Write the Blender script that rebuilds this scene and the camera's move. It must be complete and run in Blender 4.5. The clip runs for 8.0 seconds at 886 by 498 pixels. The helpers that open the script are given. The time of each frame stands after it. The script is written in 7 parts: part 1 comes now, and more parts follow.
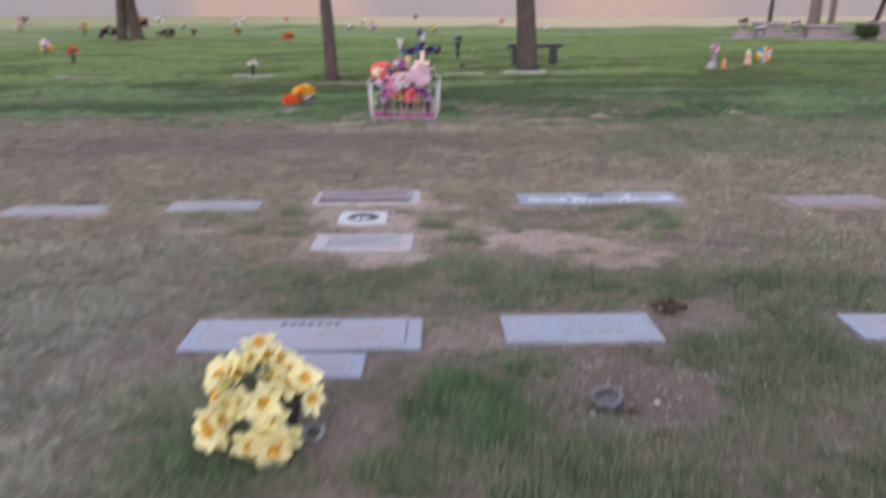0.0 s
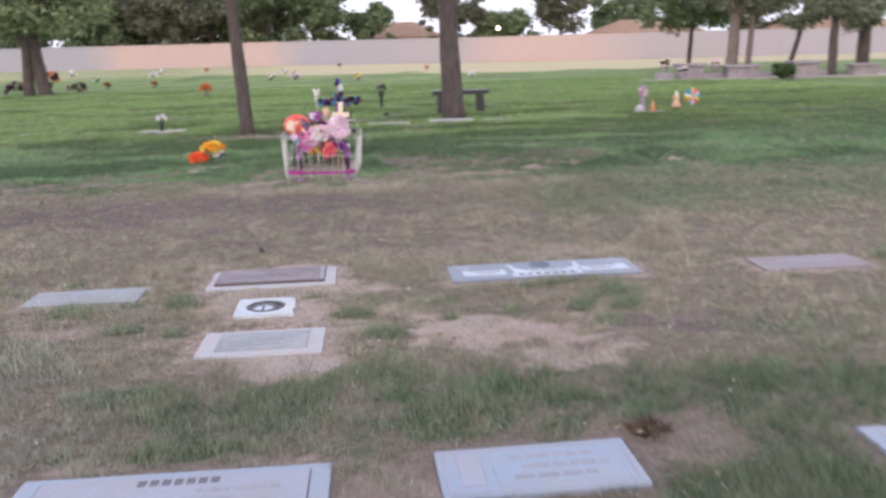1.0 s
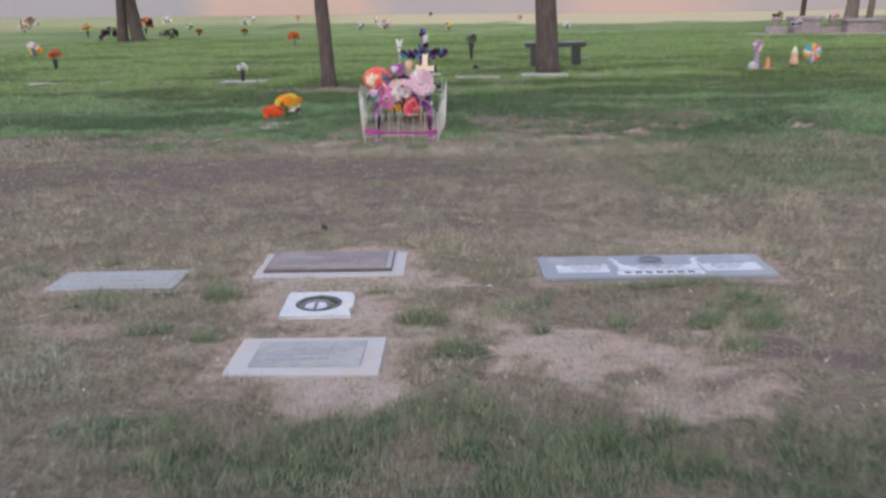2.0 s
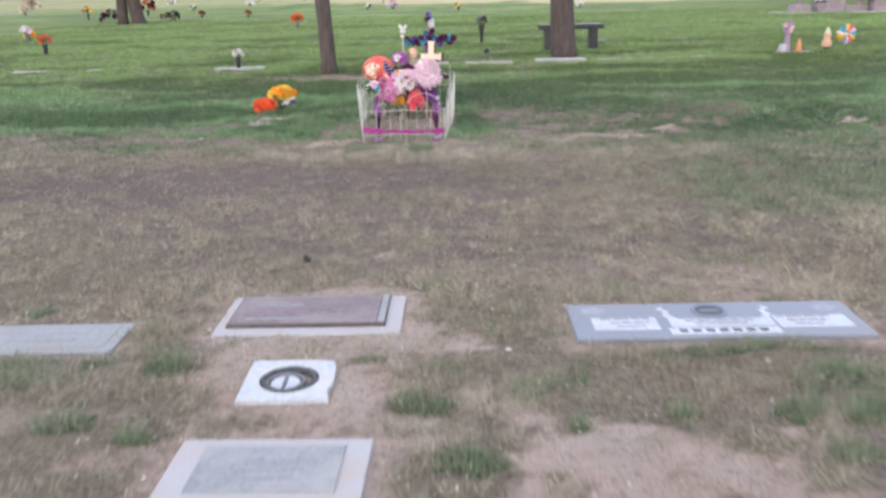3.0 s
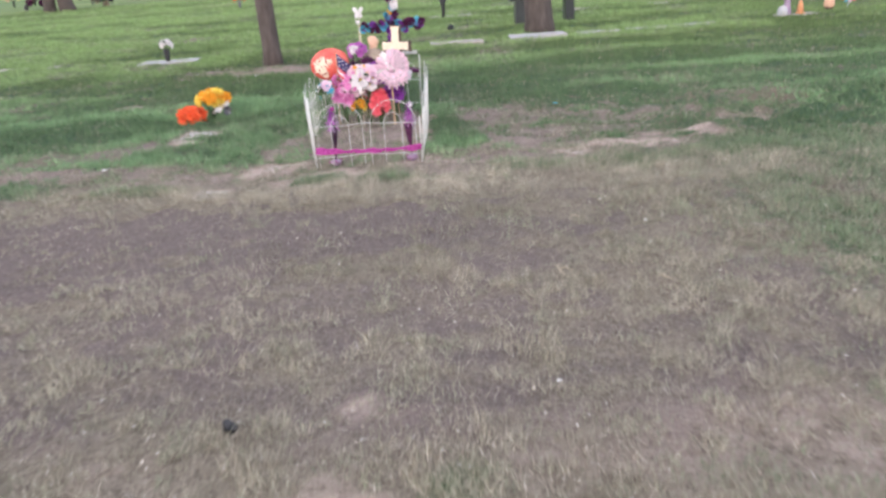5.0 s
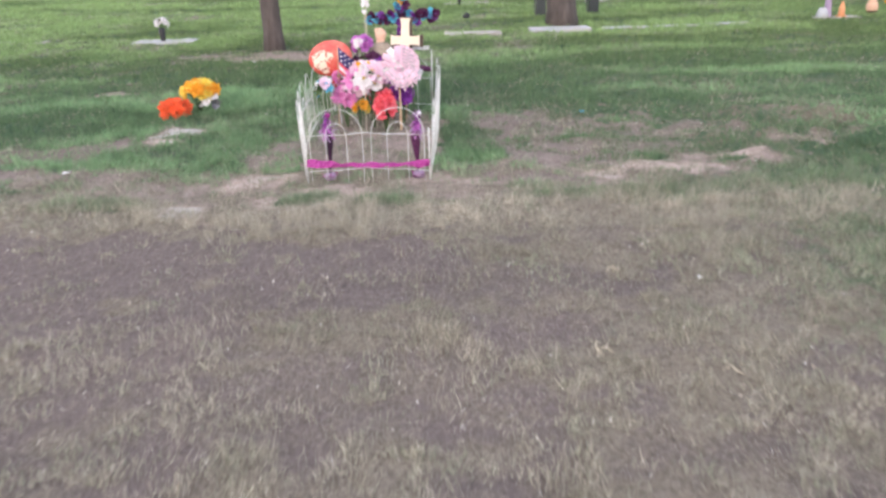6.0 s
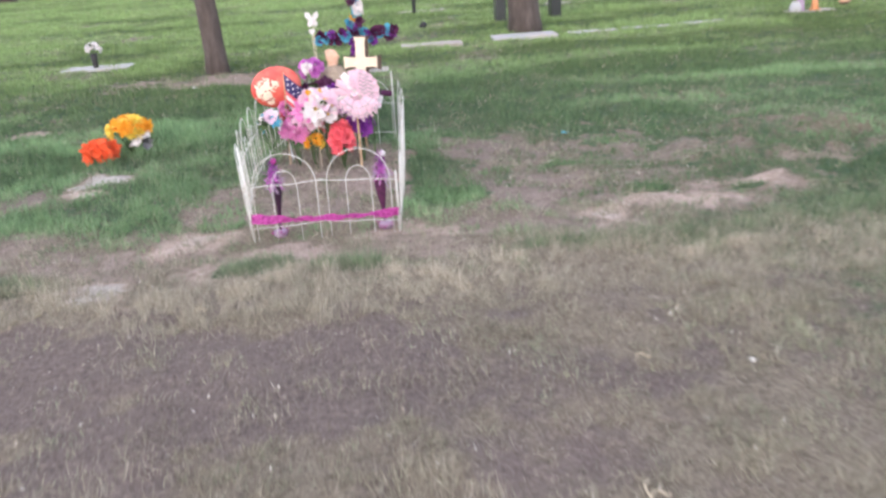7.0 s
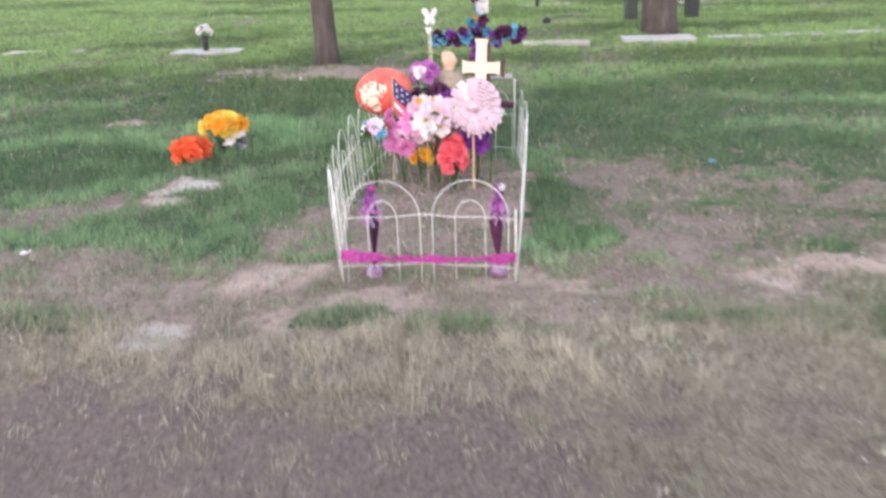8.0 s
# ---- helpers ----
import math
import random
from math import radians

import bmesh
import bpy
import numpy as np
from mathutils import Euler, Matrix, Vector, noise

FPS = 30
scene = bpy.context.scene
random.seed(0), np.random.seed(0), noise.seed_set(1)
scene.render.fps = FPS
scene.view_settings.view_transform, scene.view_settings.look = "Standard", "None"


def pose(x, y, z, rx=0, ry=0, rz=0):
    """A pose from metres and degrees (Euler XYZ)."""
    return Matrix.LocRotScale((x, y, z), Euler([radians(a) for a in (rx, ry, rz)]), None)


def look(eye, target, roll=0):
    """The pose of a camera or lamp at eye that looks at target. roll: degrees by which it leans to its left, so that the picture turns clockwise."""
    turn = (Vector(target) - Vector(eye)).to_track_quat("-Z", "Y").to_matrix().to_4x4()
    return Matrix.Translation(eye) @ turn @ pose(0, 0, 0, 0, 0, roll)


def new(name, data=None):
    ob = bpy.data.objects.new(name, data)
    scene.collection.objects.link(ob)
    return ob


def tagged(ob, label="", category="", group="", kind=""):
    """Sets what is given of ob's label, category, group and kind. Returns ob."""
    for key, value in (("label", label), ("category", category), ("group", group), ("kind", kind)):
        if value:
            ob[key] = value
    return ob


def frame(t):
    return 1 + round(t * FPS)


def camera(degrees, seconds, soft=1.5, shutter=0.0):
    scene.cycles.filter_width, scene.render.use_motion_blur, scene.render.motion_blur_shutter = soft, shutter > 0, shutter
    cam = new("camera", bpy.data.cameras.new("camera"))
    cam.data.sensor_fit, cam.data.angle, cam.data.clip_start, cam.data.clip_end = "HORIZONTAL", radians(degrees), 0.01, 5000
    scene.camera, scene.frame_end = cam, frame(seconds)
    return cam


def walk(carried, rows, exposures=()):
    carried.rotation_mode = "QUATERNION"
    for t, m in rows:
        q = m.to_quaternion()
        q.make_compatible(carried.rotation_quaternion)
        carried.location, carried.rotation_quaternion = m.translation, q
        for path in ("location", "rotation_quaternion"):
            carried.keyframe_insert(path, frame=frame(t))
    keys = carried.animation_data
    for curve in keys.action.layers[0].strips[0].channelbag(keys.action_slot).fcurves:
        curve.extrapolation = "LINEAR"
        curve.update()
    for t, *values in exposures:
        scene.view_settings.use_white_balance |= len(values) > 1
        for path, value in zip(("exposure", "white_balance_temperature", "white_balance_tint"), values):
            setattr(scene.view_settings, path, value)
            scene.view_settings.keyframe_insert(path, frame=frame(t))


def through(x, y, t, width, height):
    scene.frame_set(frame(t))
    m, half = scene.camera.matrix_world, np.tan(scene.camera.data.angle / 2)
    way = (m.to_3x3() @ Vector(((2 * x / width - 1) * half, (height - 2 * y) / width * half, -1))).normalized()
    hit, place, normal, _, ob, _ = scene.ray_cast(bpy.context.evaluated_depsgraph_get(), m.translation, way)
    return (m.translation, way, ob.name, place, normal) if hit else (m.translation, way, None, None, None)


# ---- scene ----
cam = camera(54.9, 8.0, 2.7, 0.75)
METRES, EYE, TILT, LEAN, TURN = 7.732, 1.5, 0.0, 0.0, -0.2
ROWS = [
    (0.0, 0.0, 0.0, 0.0, -0.14, -16.02, 0.49),
    (0.3, 0.0024, 0.0442, 0.0025, -2.33, -14.24, 1.31),
    (0.5, 0.0045, 0.0693, 0.0018, -3.79, -13.7, 2.49),
    (0.7, 0.0066, 0.0935, 0.0018, -5.73, -14.82, 2.18),
    (1.0, 0.0121, 0.132, -0.0011, -5.06, -13.13, 1.55),
    (1.3, 0.0158, 0.1700, -0.0030, -1.81, -13.25, 0.10),
    (1.5, 0.0181, 0.1943, -0.0043, 0.04, -14.12, 0.89),
    (3.0, 0.0191, 0.3909, -0.0008, 1.59, -17.49, 1.39),
    (3.3, 0.0145, 0.4325, 0.0010, 1.75, -16.82, 2.18),
    (3.5, 0.0099, 0.4592, 0.0015, 1.52, -17.78, 2.64),
    (3.8, 0.0063, 0.4967, 0.0002, 0.85, -18.94, 3.04),
    (4.0, 0.005, 0.5211, -0.0005, 0.37, -17.93, 3.24),
    (5.5, -0.0077, 0.7094, 0.0008, -2.39, -20.12, 3.06),
    (5.8, -0.0057, 0.7441, 0.0013, -1.52, -19.85, 1.97),
    (6.0, -0.0046, 0.7676, 0.0015, -0.6, -20.61, 1.42),
    (6.3, -0.0053, 0.8049, 0.0018, -1.09, -19.72, 1.69),
    (6.5, -0.0065, 0.8298, 0.002, -2.67, -19.12, 2.02),
    (6.8, -0.0088, 0.8648, 0.0012, -3.88, -19.63, 3.03),
    (7.0, -0.0097, 0.8872, 0.0007, -3.92, -20.45, 3.48),
    (7.3, -0.0099, 0.9209, 0.0007, -1.32, -20.11, 2.87),
    (7.5, -0.0102, 0.9435, 0.0007, 1.7, -20.2, 1.57),
    (7.8, -0.0130, 0.9750, 0.0012, 3.60, -21.25, 1.60),
    (8.0, -0.0182, 0.9962, 0.0005, 3.87, -20.8, 1.83),
]
walk(cam, [(t, pose(0, 0, EYE, TILT, LEAN, TURN) @ pose(METRES * x, METRES * y, METRES * z, 90 + pitch, roll, yaw)) for t, x, y, z, yaw, pitch, roll in ROWS],
     [(0.0, 0.1, 6500, 17), (0.5, 0.14, 6500, 14), (1.0, 0.4, 6500, 14), (1.5, 0.03, 6500, 12), (3.0, 0.6, 6500, 10), (3.5, 0.61, 6500, 10), (4.0, 0.62, 6500, 10),
      (5.5, 0.88, 6500, 9), (6.0, 0.9, 6500, 9), (8.0, 1.0, 6500, 10)])

# ---- light: a hazy evening sky and a low, veiled sun behind the camera ----
SUN_ELEVATION, SUN_TURN = radians(14), radians(200)
world = bpy.data.worlds.new("evening_sky")
scene.world = world
world.use_nodes = True
wn = world.node_tree
wn.nodes.clear()
sky = wn.nodes.new("ShaderNodeTexSky")
sky.sky_type = "NISHITA"
sky.sun_disc = False
sky.sun_elevation, sky.sun_rotation = SUN_ELEVATION, SUN_TURN
sky.dust_density, sky.air_density, sky.ozone_density = 4.0, 1.0, 1.0
veil = wn.nodes.new("ShaderNodeMix")
veil.data_type = "RGBA"
veil.inputs["Factor"].default_value = 0.72
veil.inputs["B"].default_value = (9.0, 9.2, 10.9, 1)   # thin high cloud
wbg = wn.nodes.new("ShaderNodeBackground")
wbg.inputs["Strength"].default_value = 0.13
wout = wn.nodes.new("ShaderNodeOutputWorld")
wn.links.new(sky.outputs["Color"], veil.inputs["A"])
wn.links.new(veil.outputs["Result"], wbg.inputs["Color"])
wn.links.new(wbg.outputs["Background"], wout.inputs["Surface"])

sun_data = bpy.data.lights.new("sun", "SUN")
sun_data.energy, sun_data.angle, sun_data.color = 0.6, radians(25), (1.0, 0.93, 0.88)
sun = new("sun", sun_data)
SUN_WAY = Vector((math.sin(SUN_TURN) * math.cos(SUN_ELEVATION), math.cos(SUN_TURN) * math.cos(SUN_ELEVATION), math.sin(SUN_ELEVATION)))
sun.matrix_world = look(SUN_WAY * 50, (0, 0, 0))

# ---- small tools ----
rng = np.random.default_rng(7)


def lattice(x, y, seed):
    xi, yi = np.floor(x).astype(np.int64), np.floor(y).astype(np.int64)
    fx, fy = x - xi, y - yi
    fx, fy = fx * fx * (3 - 2 * fx), fy * fy * (3 - 2 * fy)

    def cell(a, b):
        h = (a * 374761393 + b * 668265263 + seed * 974634777) & 0xFFFFFFFF
        h = ((h ^ (h >> 13)) * 1274126177) & 0xFFFFFFFF
        return ((h ^ (h >> 16)) & 0xFFFF) / 65535.0
    low = cell(xi, yi) * (1 - fx) + cell(xi + 1, yi) * fx
    high = cell(xi, yi + 1) * (1 - fx) + cell(xi + 1, yi + 1) * fx
    return low * (1 - fy) + high * fy


def fbm(x, y, size, seed, octaves=4):
    """Soft noise from 0 to 1 with its largest lumps about `size` metres across."""
    total, weight, norm = 0, 1.0, 0
    for k in range(octaves):
        total = total + weight * lattice(x * 2 ** k / size, y * 2 ** k / size, seed + 17 * k)
        norm += weight
        weight *= 0.55
    return total / norm


def step(a, b, v):
    s = np.clip((v - a) / (b - a), 0, 1)
    return s * s * (3 - 2 * s)


def part(name, bm, material, parent=None, label="", m=None, smooth=False):
    """Links a bmesh as one mesh object, under a thing or a part."""
    mesh = bpy.data.meshes.new(name)
    bm.to_mesh(mesh)
    bm.free()
    mesh.materials.append(material)
    if smooth:
        for f in mesh.polygons:
            f.use_smooth = True
    return put(name, mesh, parent, label, m)


def put(name, mesh, parent=None, label="", m=None):
    ob = new(name, mesh)
    ob.parent = parent
    if m is not None:
        ob.matrix_basis = m
    if label:
        ob["label"] = label
    return ob


def thing(name, m, label, category, group="", kind=""):
    ob = new(name)
    ob.empty_display_size = 0.1
    ob.matrix_basis = m
    return tagged(ob, label, category, group, kind)


def box(bm, x0, x1, y0, y1, z0, z1, bevel=0.0, seg=2):
    made = bmesh.ops.create_cube(bm, size=1)["verts"]
    for v in made:
        v.co = Vector((x0 + (v.co.x + 0.5) * (x1 - x0), y0 + (v.co.y + 0.5) * (y1 - y0), z0 + (v.co.z + 0.5) * (z1 - z0)))
    if bevel:
        edges = list({e for v in made for e in v.link_edges})
        bmesh.ops.bevel(bm, geom=edges, offset=bevel, segments=seg, affect="EDGES", profile=0.6)
    return bm


def rough_up(bm, amount, size, seed=0):
    for v in bm.verts:
        v.co += noise.noise_vector(v.co / size + Vector((seed * 7.3, seed * 3.1, seed))) * amount
    return bm


def tube(bm, pts, radii, sides=6, cap=True):
    """A round bar along points; radii: one number or one for each point."""
    pts = [Vector(p) for p in pts]
    if not hasattr(radii, "__len__"):
        radii = [radii] * len(pts)
    rings, ref = [], None
    for i, p in enumerate(pts):
        way = (pts[min(i + 1, len(pts) - 1)] - pts[max(i - 1, 0)]).normalized()
        if ref is None:
            ref = way.orthogonal().normalized()
        ref = (ref - way * ref.dot(way)).normalized()
        other = way.cross(ref)
        rings.append([bm.verts.new(p + (ref * math.cos(a) + other * math.sin(a)) * radii[i])
                      for a in (2 * math.pi * k / sides for k in range(sides))])
    for a, b in zip(rings, rings[1:]):
        for k in range(sides):
            bm.faces.new((a[k], a[(k + 1) % sides], b[(k + 1) % sides], b[k]))
    if cap:
        bm.faces.new(rings[0][::-1])
        bm.faces.new(rings[-1])
    return bm


def lathe(bm, profile, sides=16, m=None):
    """A turned body from (radius, height) pairs."""
    rings = []
    for r, z in profile:
        ring = [bm.verts.new((r * math.cos(2 * math.pi * k / sides), r * math.sin(2 * math.pi * k / sides), z)) for k in range(sides)]
        rings.append(ring)
    for a, b in zip(rings, rings[1:]):
        for k in range(sides):
            bm.faces.new((a[k], a[(k + 1) % sides], b[(k + 1) % sides], b[k]))
    bm.faces.new(rings[0][::-1])
    bm.faces.new(rings[-1])
    if m is not None:
        done = {v for ring in rings for v in ring}
        for v in done:
            v.co = m @ v.co
    return bm


def aim(way, spin=0.0):
    """Turns +z into the given way."""
    return Vector(way).to_track_quat("Z", "Y").to_matrix().to_4x4() @ Matrix.Rotation(spin, 4, "Z")


# ---- materials ----
def begin(name, rough=0.8, metal=0.0):
    mat = bpy.data.materials.new(name)
    mat.use_nodes = True
    nt = mat.node_tree
    bsdf = nt.nodes["Principled BSDF"]
    bsdf.inputs["Roughness"].default_value = rough
    bsdf.inputs["Metallic"].default_value = metal
    return mat, nt, bsdf


def noise_node(nt, scale, detail=4.0, coords="Object", stretch=None, rough=0.55):
    tc = nt.nodes.new("ShaderNodeTexCoord")
    out = tc.outputs[coords]
    if stretch:
        mp = nt.nodes.new("ShaderNodeMapping")
        mp.inputs["Scale"].default_value = stretch
        nt.links.new(out, mp.inputs["Vector"])
        out = mp.outputs["Vector"]
    n = nt.nodes.new("ShaderNodeTexNoise")
    n.inputs["Scale"].default_value, n.inputs["Detail"].default_value, n.inputs["Roughness"].default_value = scale, detail, rough
    nt.links.new(out, n.inputs["Vector"])
    return n.outputs["Fac"]


def ramp(nt, fac, stops):
    r = nt.nodes.new("ShaderNodeValToRGB")
    while len(r.color_ramp.elements) < len(stops):
        r.color_ramp.elements.new(0.5)
    for e, (p, c) in zip(r.color_ramp.elements, stops):
        e.position, e.color = p, (*c, 1) if len(c) == 3 else c
    nt.links.new(fac, r.inputs["Fac"])
    return r.outputs["Color"]


def mix(nt, fac, a, b, mode="MIX"):
    m = nt.nodes.new("ShaderNodeMix")
    m.data_type, m.blend_type = "RGBA", mode
    for key, v in (("Factor", fac), ("A", a), ("B", b)):
        if hasattr(v, "links"):
            nt.links.new(v, m.inputs[key])
        elif key == "Factor":
            m.inputs[key].default_value = v
        else:
            m.inputs[key].default_value = (*v, 1)
    return m.outputs["Result"]


def calc(nt, op, a, b=0.5, clamp=False):
    m = nt.nodes.new("ShaderNodeMath")
    m.operation, m.use_clamp = op, clamp
    for k, v in enumerate((a, b)):
        if hasattr(v, "links"):
            nt.links.new(v, m.inputs[k])
        else:
            m.inputs[k].default_value = v
    return m.outputs[0]


def bump(nt, bsdf, height, strength, distance):
    b = nt.nodes.new("ShaderNodeBump")
    b.inputs["Strength"].default_value, b.inputs["Distance"].default_value = strength, distance
    nt.links.new(height, b.inputs["Height"])
    nt.links.new(b.outputs["Normal"], bsdf.inputs["Normal"])


def surface(name, c1, c2, scale=40, rough=0.75, relief=0.3, depth=0.002, metal=0.0, stain=None, stain_scale=2.0, coords="Object", spread=0.0):
    """Two-tone grain, larger stains, fine relief."""
    mat, nt, bsdf = begin(name, rough, metal)
    grain = noise_node(nt, scale, 5, coords)
    col = ramp(nt, grain, [(0.35, c1), (0.65, c2)])
    big = noise_node(nt, stain_scale, 4, coords)
    if stain is None:
        stain = tuple(0.72 * c for c in c1)
    col = mix(nt, calc(nt, "MULTIPLY", ramp(nt, big, [(0.42, (0, 0, 0)), (0.72, (1, 1, 1))]), 0.65), col, stain)
    if spread:
        info = nt.nodes.new("ShaderNodeObjectInfo")
        hs = nt.nodes.new("ShaderNodeHueSaturation")
        nt.links.new(calc(nt, "ADD", calc(nt, "MULTIPLY", info.outputs["Random"], 2 * spread), 1 - spread), hs.inputs["Value"])
        nt.links.new(col, hs.inputs["Color"])
        col = hs.outputs["Color"]
    nt.links.new(col, bsdf.inputs["Base Color"])
    rr = calc(nt, "ADD", calc(nt, "MULTIPLY", grain, 0.24), rough - 0.12, True)
    nt.links.new(rr, bsdf.inputs["Roughness"])
    bump(nt, bsdf, grain, relief, depth)
    return mat


def petal(name, inner, outer, spread=0.12):
    """Thin cloth or paper petals: lighter and darker blooms, a little light passing through."""
    mat, nt, bsdf = begin(name, 0.7)
    n = noise_node(nt, 60, 3)
    col = ramp(nt, n, [(0.3, inner), (0.7, outer)])
    info = nt.nodes.new("ShaderNodeObjectInfo")
    hs = nt.nodes.new("ShaderNodeHueSaturation")
    nt.links.new(calc(nt, "ADD", calc(nt, "MULTIPLY", info.outputs["Random"], 2 * spread), 1 - spread), hs.inputs["Value"])
    nt.links.new(col, hs.inputs["Color"])
    nt.links.new(hs.outputs["Color"], bsdf.inputs["Base Color"])
    tr = nt.nodes.new("ShaderNodeBsdfTranslucent")
    nt.links.new(hs.outputs["Color"], tr.inputs["Color"])
    ms = nt.nodes.new("ShaderNodeMixShader")
    ms.inputs[0].default_value = 0.3
    out = nt.nodes["Material Output"]
    nt.links.new(bsdf.outputs[0], ms.inputs[1])
    nt.links.new(tr.outputs[0], ms.inputs[2])
    nt.links.new(ms.outputs[0], out.inputs["Surface"])
    bump(nt, bsdf, n, 0.3, 0.002)
    return mat


def tinted(name, rough=0.75, through=0.3):
    """Blades and leaves: each carries its own colour."""
    mat, nt, bsdf = begin(name, rough)
    at = nt.nodes.new("ShaderNodeAttribute")
    at.attribute_name = "tint"
    nt.links.new(at.outputs["Color"], bsdf.inputs["Base Color"])
    bsdf.inputs["Specular IOR Level"].default_value = 0.2
    tr = nt.nodes.new("ShaderNodeBsdfTranslucent")
    nt.links.new(at.outputs["Color"], tr.inputs["Color"])
    ms = nt.nodes.new("ShaderNodeMixShader")
    ms.inputs[0].default_value = through
    nt.links.new(bsdf.outputs[0], ms.inputs[1])
    nt.links.new(tr.outputs[0], ms.inputs[2])
    nt.links.new(ms.outputs[0], nt.nodes["Material Output"].inputs["Surface"])
    return mat


def attribute(nt, name):
    at = nt.nodes.new("ShaderNodeAttribute")
    at.attribute_name = name
    return at.outputs["Fac"]


def ground_material():
    mat, nt, bsdf = begin("turf_and_soil", 0.95)
    bsdf.inputs["Specular IOR Level"].default_value = 0.15
    fine = noise_node(nt, 70, 6, rough=0.7)
    mid = noise_node(nt, 11, 6, rough=0.65)
    big = noise_node(nt, 1.6, 5)
    soil = mix(nt, ramp(nt, mid, [(0.35, (0, 0, 0)), (0.65, (1, 1, 1))]), ramp(nt, fine, [(0.35, (0.10, 0.079, 0.074)), (0.65, (0.25, 0.205, 0.192))]),
               ramp(nt, fine, [(0.35, (0.13, 0.104, 0.096)), (0.65, (0.24, 0.198, 0.185))]))
    red = mix(nt, ramp(nt, mid, [(0.35, (0, 0, 0)), (0.65, (1, 1, 1))]), ramp(nt, fine, [(0.35, (0.38, 0.287, 0.245)), (0.65, (0.60, 0.472, 0.405))]),
              ramp(nt, fine, [(0.35, (0.50, 0.39, 0.335)), (0.65, (0.66, 0.54, 0.47))]))
    soil = mix(nt, attribute(nt, "pale"), soil, red)
    chalk = calc(nt, "MULTIPLY", calc(nt, "SUBTRACT", attribute(nt, "pale"), 1.0, True), 2.0, True)
    soil = mix(nt, chalk, soil, ramp(nt, fine, [(0.35, (0.52, 0.475, 0.45)), (0.65, (0.68, 0.64, 0.61))]))
    thatch = mix(nt, ramp(nt, mid, [(0.35, (0, 0, 0)), (0.65, (1, 1, 1))]), ramp(nt, fine, [(0.35, (0.11, 0.092, 0.074)), (0.65, (0.32, 0.27, 0.21))]),
                 ramp(nt, fine, [(0.35, (0.19, 0.16, 0.124)), (0.65, (0.41, 0.355, 0.28))]))
    turf = mix(nt, ramp(nt, mid, [(0.3, (0, 0, 0)), (0.7, (1, 1, 1))]), ramp(nt, fine, [(0.35, (0.05, 0.085, 0.04)), (0.65, (0.15, 0.20, 0.10))]),
               ramp(nt, big, [(0.35, (0.085, 0.14, 0.08)), (0.65, (0.17, 0.22, 0.13))]))
    lawn = mix(nt, ramp(nt, noise_node(nt, 0.5, 6, stretch=(0.35, 1.0, 1.0), rough=0.65), [(0.35, (0, 0, 0)), (0.65, (1, 1, 1))]), (0.15, 0.235, 0.092), (0.31, 0.38, 0.152))
    lawn = mix(nt, ramp(nt, noise_node(nt, 2.6, 5, stretch=(0.3, 1.0, 1.0), rough=0.65), [(0.5, (0, 0, 0)), (0.72, (0.75, 0.75, 0.75))]), lawn, (0.125, 0.175, 0.075))
    turf = mix(nt, attribute(nt, "far"), turf, lawn)
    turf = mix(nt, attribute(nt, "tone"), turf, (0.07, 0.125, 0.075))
    # far grass by the wall, low sun put into its yellow colour
    sunlit = mix(nt, mid, (0.50, 0.44, 0.27), (0.58, 0.51, 0.33))

    def cut(name, k, lo=0.35, hi=0.65):
        v = calc(nt, "ADD", attribute(nt, name), calc(nt, "MULTIPLY", calc(nt, "SUBTRACT", mid, 0.5), k))
        return ramp(nt, v, [(lo, (0, 0, 0)), (hi, (1, 1, 1))])
    col = mix(nt, cut("soil", 1.4, 0.2, 0.8), thatch, soil)
    crumbs = noise_node(nt, 30, 5, rough=0.75)
    col = mix(nt, ramp(nt, crumbs, [(0.56, (0, 0, 0)), (0.66, (0.5, 0.5, 0.5))]), col, (0.42, 0.36, 0.29))
    col = mix(nt, ramp(nt, crumbs, [(0.36, (0.45, 0.45, 0.45)), (0.45, (0, 0, 0))]), col, (0.085, 0.07, 0.06))
    col = mix(nt, cut("green", 1.3), col, turf)
    col = mix(nt, cut("sunlit", 0.6), col, sunlit)
    nt.links.new(col, bsdf.inputs["Base Color"])
    bump(nt, bsdf, calc(nt, "ADD", fine, calc(nt, "MULTIPLY", mid, 2.0)), 0.9, 0.03)
    return mat


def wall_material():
    """Faded mauve-grey paint, long stretches of low sunlight coloured in as salmon."""
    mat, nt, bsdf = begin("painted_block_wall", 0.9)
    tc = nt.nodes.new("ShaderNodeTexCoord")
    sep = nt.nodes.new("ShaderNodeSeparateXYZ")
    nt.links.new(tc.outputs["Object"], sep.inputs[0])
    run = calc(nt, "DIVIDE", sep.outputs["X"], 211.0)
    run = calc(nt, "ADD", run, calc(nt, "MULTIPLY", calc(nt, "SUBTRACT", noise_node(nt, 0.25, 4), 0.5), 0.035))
    # salmon: the grey paint with warm evening sun mixed into its colour
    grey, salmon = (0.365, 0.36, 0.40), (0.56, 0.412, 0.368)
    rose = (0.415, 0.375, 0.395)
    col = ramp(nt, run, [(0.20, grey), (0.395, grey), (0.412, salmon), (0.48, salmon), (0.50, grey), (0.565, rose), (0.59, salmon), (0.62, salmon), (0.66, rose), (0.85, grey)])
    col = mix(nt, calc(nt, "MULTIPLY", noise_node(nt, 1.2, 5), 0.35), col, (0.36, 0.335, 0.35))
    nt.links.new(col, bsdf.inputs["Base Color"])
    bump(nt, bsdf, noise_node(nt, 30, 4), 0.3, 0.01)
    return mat


